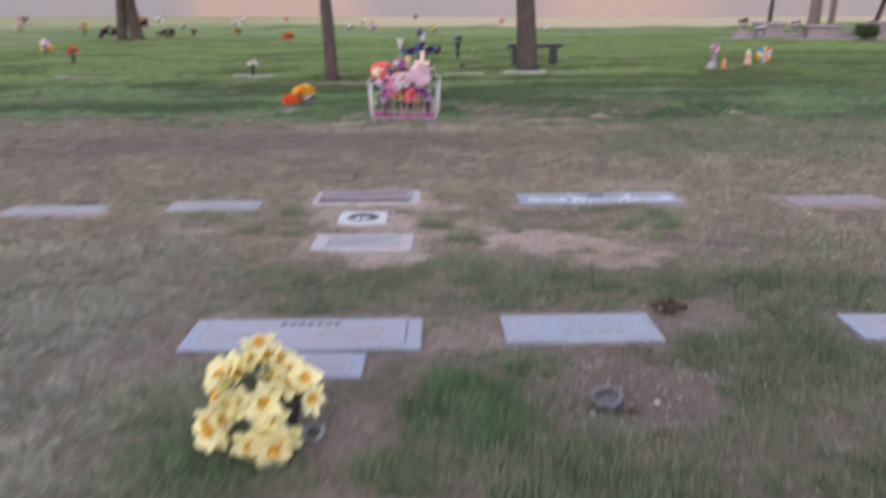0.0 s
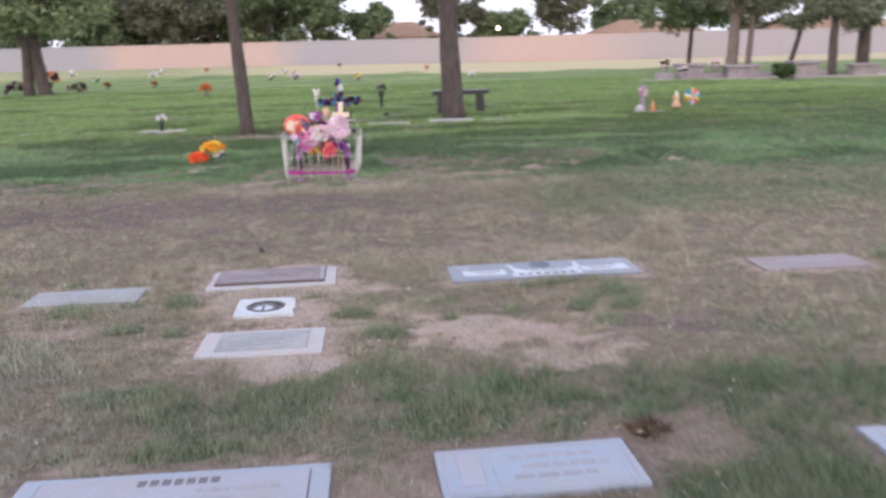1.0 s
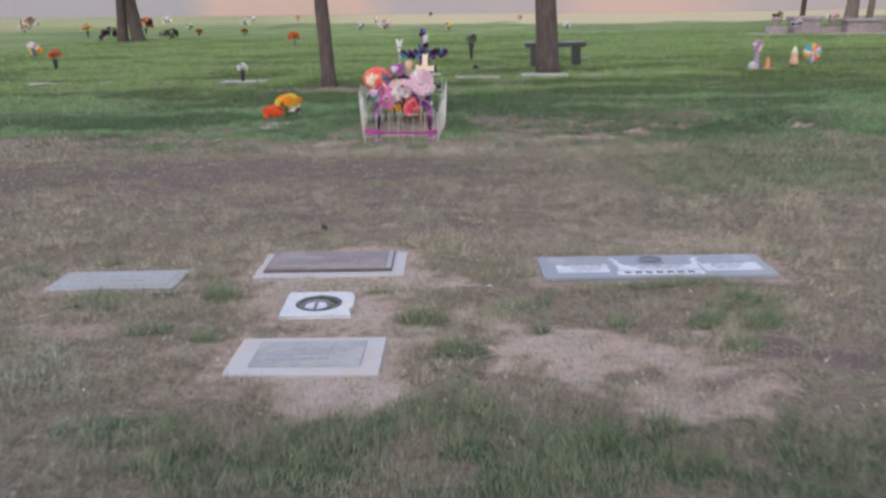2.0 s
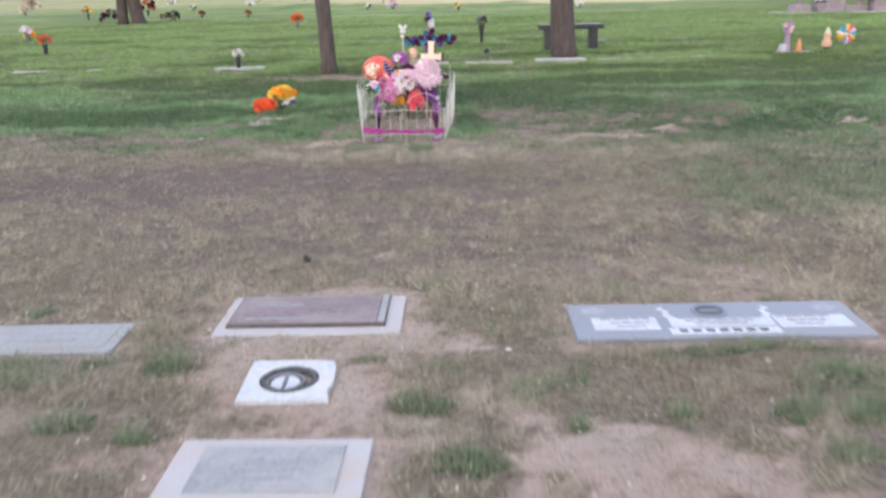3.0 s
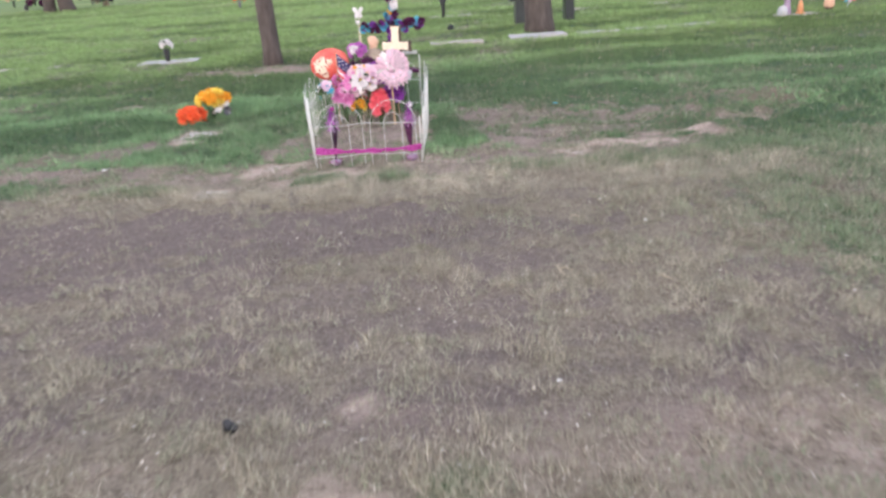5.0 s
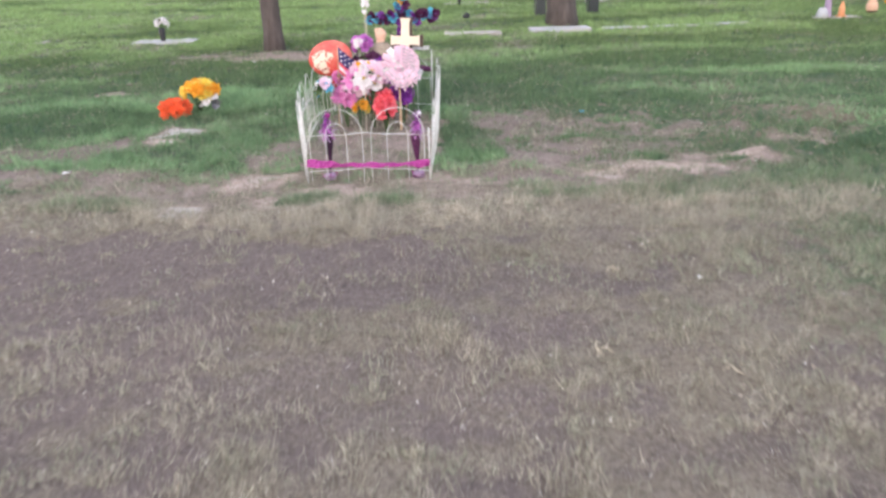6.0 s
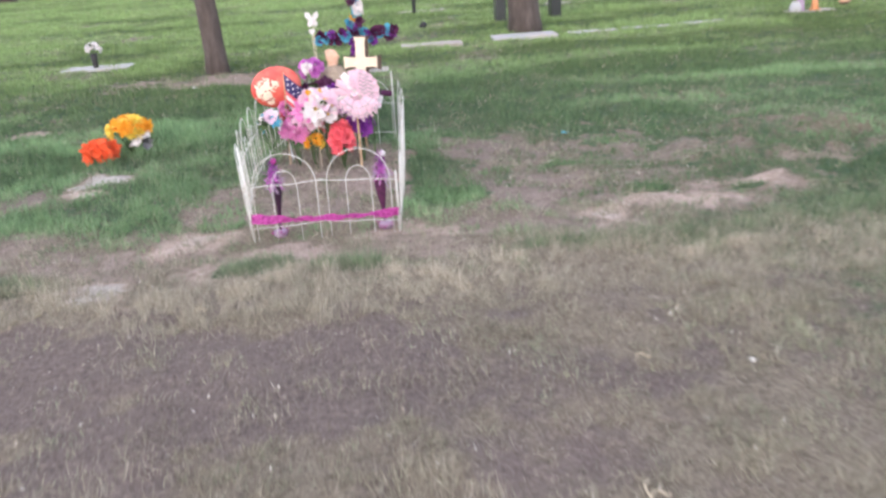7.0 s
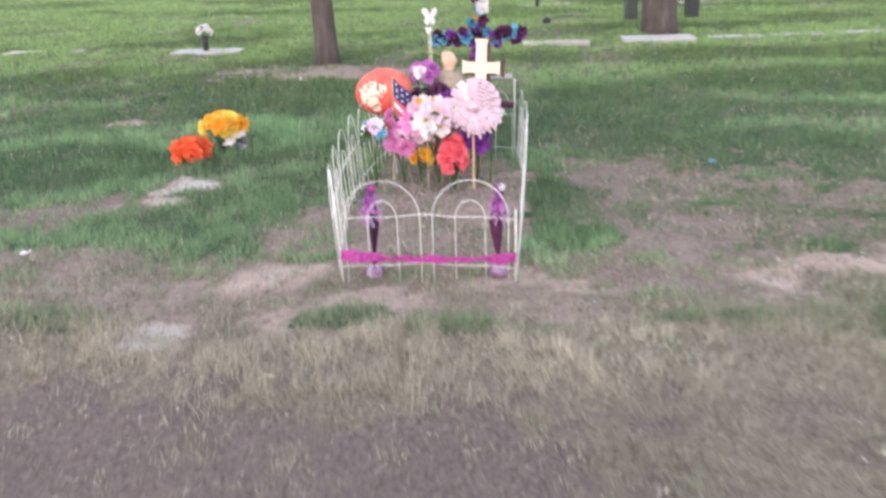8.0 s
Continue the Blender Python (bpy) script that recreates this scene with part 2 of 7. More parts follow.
def bark_material(name="bark", k=1.0):
    mat, nt, bsdf = begin(name, 0.95)
    n = noise_node(nt, 14, 6, stretch=(1.0, 1.0, 0.22), rough=0.7)
    col = ramp(nt, n, [(0.3, (0.046 * k, 0.036 * k, 0.034 * k)), (0.55, (0.098 * k, 0.08 * k, 0.073 * k)), (0.75, (0.165 * k, 0.136 * k, 0.126 * k))])
    col = mix(nt, calc(nt, "MULTIPLY", noise_node(nt, 2.5, 3), 0.4), col, (0.12 * k, 0.09 * k, 0.085 * k))
    nt.links.new(col, bsdf.inputs["Base Color"])
    bump(nt, bsdf, n, 0.9, 0.03)
    return mat


MAT = dict(
    ground=ground_material(),
    blade=tinted("grass_blades"),
    leaf=tinted("tree_leaves", 0.6, 0.25),
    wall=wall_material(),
    bark=bark_material(),
    bark_pale=bark_material("pale_bark", 2.3),
    granite=surface("blue_grey_granite", (0.235, 0.29, 0.375), (0.325, 0.39, 0.49), 220, 0.5, 0.15, 0.001, stain=(0.33, 0.34, 0.37), stain_scale=3),
    granite_cut=surface("granite_cut_face", (0.29, 0.305, 0.375), (0.38, 0.395, 0.47), 160, 0.75, 0.3, 0.001, stain=(0.33, 0.32, 0.33), stain_scale=5),
    granite_dark=surface("slate_blue_granite", (0.15, 0.19, 0.26), (0.225, 0.27, 0.35), 240, 0.4, 0.1, 0.001, stain=(0.2, 0.22, 0.26), stain_scale=4),
    granite_slate=surface("grey_blue_granite", (0.19, 0.225, 0.28), (0.27, 0.31, 0.375), 230, 0.5, 0.15, 0.001, stain=(0.27, 0.275, 0.30), stain_scale=2.2),
    granite_worn=surface("weathered_grey_granite", (0.24, 0.265, 0.285), (0.355, 0.38, 0.40), 90, 0.75, 0.3, 0.001, stain=(0.30, 0.275, 0.25), stain_scale=2.6),
    dead_brown=surface("dead_brown_roots", (0.06, 0.042, 0.03), (0.14, 0.10, 0.07), 40, 0.95, 0.6, 0.006, stain=(0.06, 0.042, 0.032), stain_scale=9),
    granite_pale=surface("pale_weathered_granite", (0.37, 0.375, 0.40), (0.48, 0.485, 0.51), 180, 0.75, 0.25, 0.001, stain=(0.44, 0.37, 0.33), stain_scale=6),
    granite_rose=surface("rose_grey_granite", (0.23, 0.2, 0.215), (0.32, 0.28, 0.295), 200, 0.7, 0.25, 0.001, stain=(0.25, 0.2, 0.19)),
    lettering=surface("dark_cut_lettering", (0.11, 0.11, 0.125), (0.18, 0.18, 0.20), 90, 0.8),
    lettering_soft=surface("worn_cut_lettering", (0.28, 0.285, 0.325), (0.36, 0.365, 0.405), 90, 0.8),
    frost=surface("frosted_white_panel", (0.44, 0.49, 0.57), (0.61, 0.66, 0.74), 90, 0.7, 0.2, 0.001, stain=(0.42, 0.45, 0.5), stain_scale=9),
    bronze=surface("weathered_bronze_plate", (0.17, 0.142, 0.155), (0.27, 0.228, 0.245), 35, 0.55, 0.35, 0.001, metal=0.3, stain=(0.37, 0.325, 0.335), stain_scale=3.4),
    bronze_edge=surface("dark_bronze_rim", (0.09, 0.07, 0.07), (0.15, 0.115, 0.115), 60, 0.5, 0.2, 0.001, metal=0.4),
    slate_plate=surface("grey_green_plate", (0.24, 0.26, 0.28), (0.34, 0.36, 0.38), 60, 0.6, 0.3, 0.001, metal=0.2, stain=(0.42, 0.42, 0.43), stain_scale=7),
    white_cement=surface("white_cement", (0.43, 0.48, 0.53), (0.55, 0.60, 0.645), 45, 0.85, 0.4, 0.003, stain=(0.62, 0.58, 0.54), stain_scale=9),
    concrete=surface("old_concrete", (0.36, 0.33, 0.31), (0.50, 0.47, 0.44), 40, 0.9, 0.5, 0.004, stain=(0.30, 0.25, 0.22), stain_scale=4),
    black=surface("black_metal", (0.012, 0.012, 0.014), (0.03, 0.03, 0.033), 60, 0.5, 0.1, 0.001),
    bench=surface("dark_polished_stone", (0.035, 0.04, 0.045), (0.065, 0.07, 0.075), 120, 0.35, 0.1, 0.001),
    zinc=surface("grey_vase_metal", (0.15, 0.15, 0.165), (0.24, 0.24, 0.26), 50, 0.5, 0.2, 0.001, metal=0.4),
    wire=surface("white_coated_wire", (0.62, 0.63, 0.62), (0.74, 0.75, 0.73), 50, 0.5, 0.1, 0.0005, stain=(0.5, 0.44, 0.38), stain_scale=12),
    magenta=petal("magenta_ribbon", (0.28, 0.02, 0.18), (0.60, 0.09, 0.41)),
    violet=petal("violet_tinsel", (0.16, 0.025, 0.19), (0.30, 0.07, 0.32)),
    plum=surface("plum_plastic", (0.022, 0.005, 0.022), (0.05, 0.012, 0.045), 40, 0.4),
    daffodil=petal("daffodil_petals", (0.88, 0.83, 0.34), (0.92, 0.91, 0.64)),
    corona=petal("daffodil_trumpet", (0.82, 0.46, 0.04), (0.88, 0.62, 0.11)),
    stem=surface("green_stem", (0.035, 0.07, 0.025), (0.07, 0.12, 0.04), 40, 0.6),
    dark_stem=surface("dark_stem", (0.02, 0.02, 0.02), (0.05, 0.045, 0.04), 40, 0.7),
    red=petal("scarlet_petals", (0.80, 0.09, 0.025), (0.87, 0.16, 0.05)),
    coral=petal("coral_petals", (0.82, 0.085, 0.13), (0.88, 0.20, 0.24)),
    orange=petal("orange_petals", (0.80, 0.33, 0.02), (0.88, 0.48, 0.05)),
    rust=petal("rust_orange_petals", (0.62, 0.14, 0.03), (0.74, 0.22, 0.06)),
    yellow=petal("yellow_petals", (0.82, 0.60, 0.08), (0.88, 0.70, 0.16)),
    pink=petal("pink_petals", (0.78, 0.22, 0.54), (0.85, 0.36, 0.66)),
    blush=petal("blush_petals", (0.82, 0.55, 0.69), (0.88, 0.68, 0.78)),
    white=petal("white_petals", (0.80, 0.76, 0.78), (0.88, 0.85, 0.86)),
    purple=petal("purple_petals", (0.20, 0.03, 0.30), (0.32, 0.07, 0.45)),
    wine=petal("dark_wine_petals", (0.07, 0.012, 0.06), (0.14, 0.03, 0.10)),
    teal=petal("blue_petals", (0.07, 0.38, 0.55), (0.16, 0.52, 0.68)),
    balloon=surface("coral_red_cloth", (0.66, 0.075, 0.06), (0.75, 0.12, 0.10), 18, 0.55, 0.3, 0.003, stain=(0.74, 0.22, 0.15), stain_scale=9),
    balloon_dark=surface("dark_red_print", (0.36, 0.05, 0.045), (0.46, 0.09, 0.08), 30, 0.6),
    cream=surface("cream_painted_wood", (0.76, 0.64, 0.50), (0.84, 0.74, 0.60), 30, 0.6, 0.2, 0.001, stain=(0.66, 0.52, 0.38), stain_scale=8),
    navy=surface("navy_cloth", (0.035, 0.03, 0.11), (0.06, 0.05, 0.16), 60, 0.8),
    peach=surface("peach_clay", (0.60, 0.36, 0.25), (0.70, 0.45, 0.33), 40, 0.7),
    taupe=surface("taupe_cloth", (0.27, 0.21, 0.16), (0.38, 0.31, 0.24), 50, 0.9),
    dark_wood=surface("dark_stained_wood", (0.07, 0.045, 0.035), (0.12, 0.08, 0.06), 60, 0.7),
    wood=surface("raw_wood_stick", (0.50, 0.33, 0.20), (0.62, 0.44, 0.28), 60, 0.7),
    tile_roof=surface("tan_roof_tiles", (0.32, 0.2, 0.14), (0.44, 0.29, 0.2), 6, 0.9, 0.5, 0.03),
    stucco=surface("pale_stucco", (0.66, 0.57, 0.50), (0.76, 0.68, 0.60), 9, 0.9, 0.2, 0.01),
    stone=surface("mauve_grey_stone", (0.27, 0.23, 0.25), (0.40, 0.35, 0.37), 12, 0.85, 0.4, 0.01, stain=(0.22, 0.19, 0.2), stain_scale=3),
    glass=surface("dark_window_glass", (0.05, 0.05, 0.06), (0.09, 0.09, 0.1), 3, 0.15, 0.0, 0.001),
    stripe=surface("grey_stripe", (0.36, 0.32, 0.36), (0.5, 0.46, 0.5), 60, 0.8),
    orchid=petal("orchid_petals", (0.52, 0.12, 0.50), (0.68, 0.25, 0.66)),
    lilac=petal("faded_lilac_petals", (0.42, 0.30, 0.46), (0.55, 0.42, 0.58)),
    faded_orange=surface("faded_orange_plastic", (0.60, 0.25, 0.11), (0.70, 0.34, 0.17), 40, 0.6),
    cap_green=surface("pale_green_paint", (0.55, 0.60, 0.42), (0.66, 0.70, 0.52), 40, 0.7),
    straw=surface("pale_straw", (0.40, 0.34, 0.25), (0.56, 0.49, 0.38), 60, 0.9),
    litter=surface("white_litter", (0.62, 0.60, 0.58), (0.75, 0.73, 0.7), 50, 0.8),
)

# ---- the ground: one sheet of turf, thatch and soil ----
# flat stones let into it: x0, x1, y0, y1
STONES = dict(
    companion=(-1.20, -0.09, 3.59, 3.97), footstone=(-0.78, -0.335, 3.29, 3.55), single=(0.298, 1.03, 3.64, 4.00),
    corner=(1.955, 2.69, 3.64, 3.96), bronze=(-1.01, -0.155, 6.53, 7.00), cement=(-0.735, -0.382, 5.885, 6.24),
    plate=(-0.835, -0.18, 5.21, 5.61), family=(0.615, 1.90, 6.42, 6.82), left=(-2.11, -1.40, 6.35, 6.68),
    left_far=(-3.36, -2.60, 6.30, 6.60), rose=(2.72, 3.46, 6.32, 6.66),
)
# bare soil: x, y, half-width, half-depth, amount, paleness
BARE_NEAR = [
    (-0.42, 4.92, 0.50, 0.16, 1.0, 1.0), (-0.95, 4.98, 0.25, 0.12, 0.7, 0.9),
    (0.70, 5.50, 0.62, 0.40, 1.0, 0.98), (1.15, 5.10, 0.34, 0.30, 0.9, 0.98), (0.22, 5.85, 0.22, 0.16, 0.8, 1.0), (-0.50, 5.02, 0.42, 0.14, 0.95, 0.98),
    (-0.55, 6.15, 0.62, 1.05, 0.82, 0.98), (-0.06, 6.70, 0.22, 0.45, 0.95, 1.0), (-0.60, 7.12, 0.62, 0.15, 1.0, 1.0), (-1.22, 5.46, 0.32, 0.12, 0.8, 1.0), (-1.75, 5.72, 0.45, 0.14, 0.7, 0.8),
    (0.68, 3.14, 0.40, 0.29, 1.2, 0.14), (-0.32, 2.85, 0.26, 0.30, 0.8, 0.2), (-1.38, 3.65, 0.22, 0.32, 0.7, 0.4),
    # two strips of paleness 0: dark soil edge plus the turf lip's painted shadow
    (0.10, 3.82, 0.16, 0.30, 0.9, 0.6), (-2.98, 6.72, 0.50, 0.10, 1.0, 0.0), (-1.75, 6.78, 0.40, 0.06, 0.8, 0.0), (1.25, 6.92, 0.65, 0.06, 0.8, 0.5), (-0.65, 4.06, 0.55, 0.07, 0.8, 0.7), (1.25, 4.00, 0.22, 0.25, 0.7, 0.4), (1.95, 5.30, 0.75, 0.42, 1.0, 0.08),
]
BARE_FAR = [
    (-1.75, 9.05, 1.15, 0.40, 1.1, 0.10),
    (-1.75, 9.74, 2.10, 0.66, 1.35, 0.05), (-0.85, 9.72, 1.05, 0.46, 1.35, 0.05), (-1.25, 10.05, 0.95, 0.28, 1.3, 0.05), (0.0, 9.62, 0.75, 0.42, 0.7, 0.0), (-0.8, 8.7, 1.7, 0.55, 0.6, 0.1), (-4.80, 9.40, 2.20, 0.8, 0.9, 0.0),
    (0.90, 12.10, 0.95, 1.20, 0.48, 0.22), (0.85, 12.90, 0.55, 0.45, 0.68, 0.2), (0.72, 11.75, 0.58, 0.66, 0.80, 0.28), (1.85, 12.50, 0.55, 0.22, 0.5, 0.3), (1.60, 11.45, 0.75, 0.36, 0.75, 0.6),
    (1.85, 11.70, 0.34, 0.13, 0.85, 0.8), (1.42, 11.38, 0.48, 0.20, 1.15, 0.95), (0.12, 11.22, 0.34, 0.13, 0.95, 0.8), (4.12, 11.95, 0.30, 0.14, 0.9, 1.0), (2.5, 13.1, 1.5, 0.75, 0.38, 0.15), (3.0, 14.4, 1.6, 0.5, 0.25, 0.1),
    (-0.47, 12.25, 0.56, 1.20, 0.92, 0.42), (-0.55, 11.08, 0.45, 0.16, 0.8, 0.9), (-1.31, 11.40, 0.42, 0.20, 0.95, 0.8), (-1.60, 11.15, 1.1, 0.42, 0.66, 0.7), (-0.20, 10.98, 1.2, 0.22, 0.6, 0.7),
    (-2.80, 12.35, 0.85, 0.24, 0.75, 0.25), (-3.20, 11.60, 0.75, 0.25, 0.8, 0.3), (-5.40, 11.75, 1.20, 0.35, 0.8, 0.4), (-2.00, 17.35, 1.60, 0.55, 0.85, 0.6),
    (0.70, 20.4, 1.20, 0.9, 0.45, 0.3), (2.6, 12.1, 0.35, 0.12, 0.6, 0.8), (-3.34, 14.85, 0.40, 0.16, 0.8, 1.1),
    (-2.12, 12.78, 0.19, 0.40, 1.35, 1.5), (-2.14, 12.36, 0.26, 0.15, 1.3, 1.3), (-1.63, 10.73, 0.26, 0.17, 1.0, 1.6), (-1.15, 11.95, 0.30, 0.42, 0.75, 0.4), (-1.25, 11.42, 0.30, 0.10, 1.0, 1.05), (-2.6, 11.5, 0.9, 0.22, 0.6, 0.3),
]
# lush tufts: x, y, half-width, half-depth, amount
LUSH = [
    (0.11, 3.00, 0.30, 0.46, 1.15), (-1.10, 4.72, 0.34, 0.17, 0.6), (-0.40, 4.64, 0.42, 0.14, 0.6), (0.36, 3.40, 0.22, 0.15, 0.8), (0.22, 2.62, 0.30, 0.24, 0.7), (-0.85, 2.50, 0.30, 0.22, 0.6), (0.35, 4.72, 0.45, 0.18, 0.42),
    (1.35, 3.45, 0.24, 0.28, 0.42), (-2.30, 5.10, 0.80, 0.40, 0.4), (-1.12, 6.22, 0.15, 0.12, 1.2), (-0.08, 5.84, 0.17, 0.10, 1.0), (0.08, 5.42, 0.17, 0.11, 1.1),
    (1.33, 5.82, 0.11, 0.10, 1.1), (1.59, 5.80, 0.13, 0.13, 1.0), (1.40, 5.52, 0.12, 0.08, 0.8), (0.51, 5.75, 0.07, 0.05, 0.9), (0.92, 5.87, 0.06, 0.05, 0.9), (1.56, 6.12, 0.12, 0.08, 0.8),
    (-1.40, 5.70, 0.20, 0.08, 0.9), (-1.05, 5.60, 0.12, 0.07, 0.8), (-1.63, 6.10, 0.30, 0.09, 0.8), (-0.29, 6.30, 0.10, 0.05, 0.7),
    (1.25, 6.33, 0.60, 0.07, 0.7), (0.02, 7.22, 0.16, 0.13, 0.6), (1.60, 6.05, 0.25, 0.2, 0.5), (-1.65, 5.05, 0.5, 0.25, 0.4),
    (0.45, 2.35, 0.5, 0.3, 0.4), (-0.12, 2.55, 0.30, 0.18, 0.9), (-0.72, 2.64, 0.34, 0.18, 0.85), (-1.05, 3.2, 0.16, 0.3, 0.5), (1.75, 2.9, 0.5, 0.4, 0.3), (2.4, 5.2, 0.6, 0.5, 0.35),
]
TUFTS = [
    (-0.77, 10.87, 0.26, 0.12, 1.0), (-0.32, 10.78, 0.24, 0.10, 0.95), (0.31, 11.78, 0.26, 0.20, 1.4), (-1.60, 12.42, 0.40, 0.30, 1.1), (-2.28, 11.88, 0.42, 0.14, 1.0),
    (-2.10, 10.80, 0.45, 0.14, 0.9), (0.66, 10.90, 0.32, 0.08, 0.8), (-1.55, 12.95, 0.5, 0.25, 0.9), (-3.0, 12.55, 0.4, 0.14, 0.9),
    (1.50, 10.84, 0.75, 0.16, 0.95), (2.35, 10.98, 0.80, 0.22, 0.95), (3.3, 10.9, 0.8, 0.25, 0.8), (1.45, 11.68, 0.17, 0.12, 1.0), (1.10, 12.40, 0.22, 0.08, 0.7), (1.38, 12.85, 0.16, 0.10, 0.6), (0.55, 11.50, 0.12, 0.08, 0.6), (1.95, 11.52, 0.14, 0.08, 0.8),
    (0.15, 12.55, 0.20, 0.40, 0.9),
]


def blob(x, y, cx, cy, rx, ry):
    return np.exp(-1.4 * (((x - cx) / rx) ** 2 + ((y - cy) / ry) ** 2) ** 1.4)


def west(x, y):
    """Grey, tired grass at one side of the near graves."""
    return (1 - step(-1.5, -0.75, x)) * (1 - step(5.2, 6.6, y))


def cover(x, y):
    """Amounts of bare soil, its paleness, green turf, straw and painted far sunlight at each place."""
    wx, wy = x + (fbm(x, y, 0.7, 3, 5) - 0.5) * 0.7, y + (fbm(x, y, 0.7, 5, 5) - 0.5) * 0.55
    n4 = fbm(x, y, 0.16, 14, 3)
    n1, n2, n3 = fbm(x, y, 1.1, 11), fbm(x, y, 0.35, 12), fbm(x, y, 3.5, 13)
    edge = 10.95 + (fbm(x, x * 0, 2.2, 21) - 0.5) * 0.55 + 0.18 * np.clip(-x - 2.5, 0, 2) - 0.25 * np.clip(x - 1.0, 0, 2)
    lawn = step(-0.35, 0.55, wy - edge + (n2 - 0.5) * 1.1)
    dry = step(6.9, 7.7, wy) * (1 - lawn)
    plot = 1 - np.clip(lawn + dry, 0, 1)
    green = lawn * np.clip(0.74 - 0.12 * (1 - step(12.0, 14.0, y)) + 0.9 * (n1 - 0.42) + 0.7 * (n2 - 0.5) + 0.6 * (n4 - 0.5), 0.15, 1) + plot * step(0.43, 0.76, 0.45 * n2 + 0.3 * n4 + 0.25 * n1 + 0.03 + (0.06 + 0.025 * step(0.2, 0.9, x)) * (1 - step(4.2, 5.2, y)) * step(-1.3, 0.2, x) - 0.03 * (1 - step(-1.6, -0.9, x))) * 0.85 * (1 - 0.6 * step(6.7, 7.1, y))
    green = green + dry * (0.05 + 0.5 * step(0.6, 2.6, x) * step(7.5, 9.0, y)) * (0.4 + 1.2 * n2)
    soil = plot * np.clip(0.16 - 0.10 * (1 - step(4.2, 5.2, y)) * step(0.2, 0.9, x) + 1.5 * (n2 - 0.5) + 0.7 * (n1 - 0.5), 0, 1) + dry * np.clip(0.26 + 0.9 * (n1 - 0.5) + 0.9 * (n2 - 0.5) + 1.4 * (n4 - 0.5) + 0.24 * (1 - step(-1.4, 0.2, x)) * step(7.4, 8.4, y) - 0.36 * step(10.2, 10.5, y), 0, 1)
    pale = (0.35 + 0.45 * step(4.3, 5.2, y)) * plot + 0 * x
    for cx, cy, rx, ry, amount, p in BARE_NEAR + BARE_FAR:
        i = np.nonzero((np.abs(wx - cx) < 2.0 * rx) & (np.abs(wy - cy) < 2.0 * ry))
        b = step(0.12, 0.78, blob(wx[i], wy[i], cx, cy, rx * 1.1, ry * 1.1) + (n2[i] - 0.5) * 1.1 + (n4[i] - 0.5) * 1.5 - 0.06)
        b = b * step(0.02, 0.12, blob(wx[i], wy[i], cx, cy, rx * 1.2, ry * 1.2)) * amount
        k = np.clip(b, 0, 1)
        soil[i] = np.maximum(soil[i], np.minimum(b, 1))
        pale[i] = pale[i] * (1 - k) + p * k
        green[i] = green[i] * (1 - np.clip(b * 0.92 * (0.7 + 0.5 * n2[i]), 0, 1))
    for x0, x1, y0, y1 in STONES.values():
        i = np.nonzero((x > x0 - 0.45) & (x < x1 + 0.45) & (y > y0 - 0.45) & (y < y1 + 0.45))
        px, py, m = x[i], y[i], n2[i]
        away = np.hypot(np.maximum(np.maximum(x0 - px, px - x1), 0), np.maximum(np.maximum(y0 - py, py - y1), 0))
        b = 0.8 * (1 - step(0.02, 0.14, away + (m - 0.5) * 0.12))
        soil[i], green[i] = np.maximum(soil[i], b), green[i] * (1 - 0.75 * b)
        if -1.2 < x0 < -0.6 and y0 > 5:
            near = 1 - step(0.08, 0.30, away + (m - 0.5) * 0.25)
            pale[i] = pale[i] * (1 - near) + 0.98 * near
    pale = pale * (0.55 + 0.70 * n2 + 0.4 * n4)
    wx, wy = 0.6 * x + 0.4 * wx, 0.6 * y + 0.4 * wy
    for cx, cy, rx, ry, amount in LUSH + TUFTS:
        i = np.nonzero((np.abs(wx - cx) < 2.0 * rx) & (np.abs(wy - cy) < 2.0 * ry))
        core = blob(wx[i], wy[i], cx, cy, rx, ry)
        b = np.clip(step(0.1, 0.75, core + (n4[i] - 0.5) * 0.7 - 0.05) * amount, 0, 1) * step(0.02, 0.1, core)
        green[i], soil[i] = np.maximum(green[i], b), soil[i] * (1 - b)
    straw = plot * np.clip(0.15 + 1.4 * (n2 - 0.5) + 0.5 * blob(x, y, -1.7, 2.9, 1.0, 0.9), 0, 0.6) * (1 - green) + dry * (0.35 * n2 + 0.95 * blob(x * 0, wy, 0, 10.58, 1, 0.42) * step(-2.6, -0.6, x) * (1 - step(2.2, 3.6, x)))
    # mask of the far strip that is coloured as if sunlit
    sunlit = step(54, 63, y + (n3 - 0.5) * 16 + (fbm(x, y, 14, 31) - 0.5) * 14) * (0.48 + 0.38 * step(-18, 8, x))
    inside = step(-0.98, -0.85, x) * (1 - step(-0.12, 0.0, x)) * step(11.3, 11.6, y) * (1 - step(13.3, 13.6, y))
    green = green * (1 - 0.93 * inside)
    green = np.maximum(green, west(x, y) * np.clip(0.25 + 1.6 * (n2 - 0.4) + 0.8 * (n4 - 0.5), 0, 0.7) * (1 - soil))
    wide = np.maximum(1 - step(-0.3, 1.3, y), step(5.5, 9.0, np.abs(x))) * (1 - lawn)   # even, patchless turf all round
    green, soil = green * (1 - wide) + 0.36 * wide, soil * (1 - wide) + 0.30 * wide
    return np.clip(soil, 0, 1), np.clip(pale, 0, 1.5), np.clip(green, 0, 1), np.clip(straw, 0, 1), sunlit


def rise(x, y):
    """The lawn climbs gently towards the far side."""
    return step(42, 88, y) * (0.13 + 0.34 * step(-26, 16, -x) + 0.20 * step(14, 56, -x))


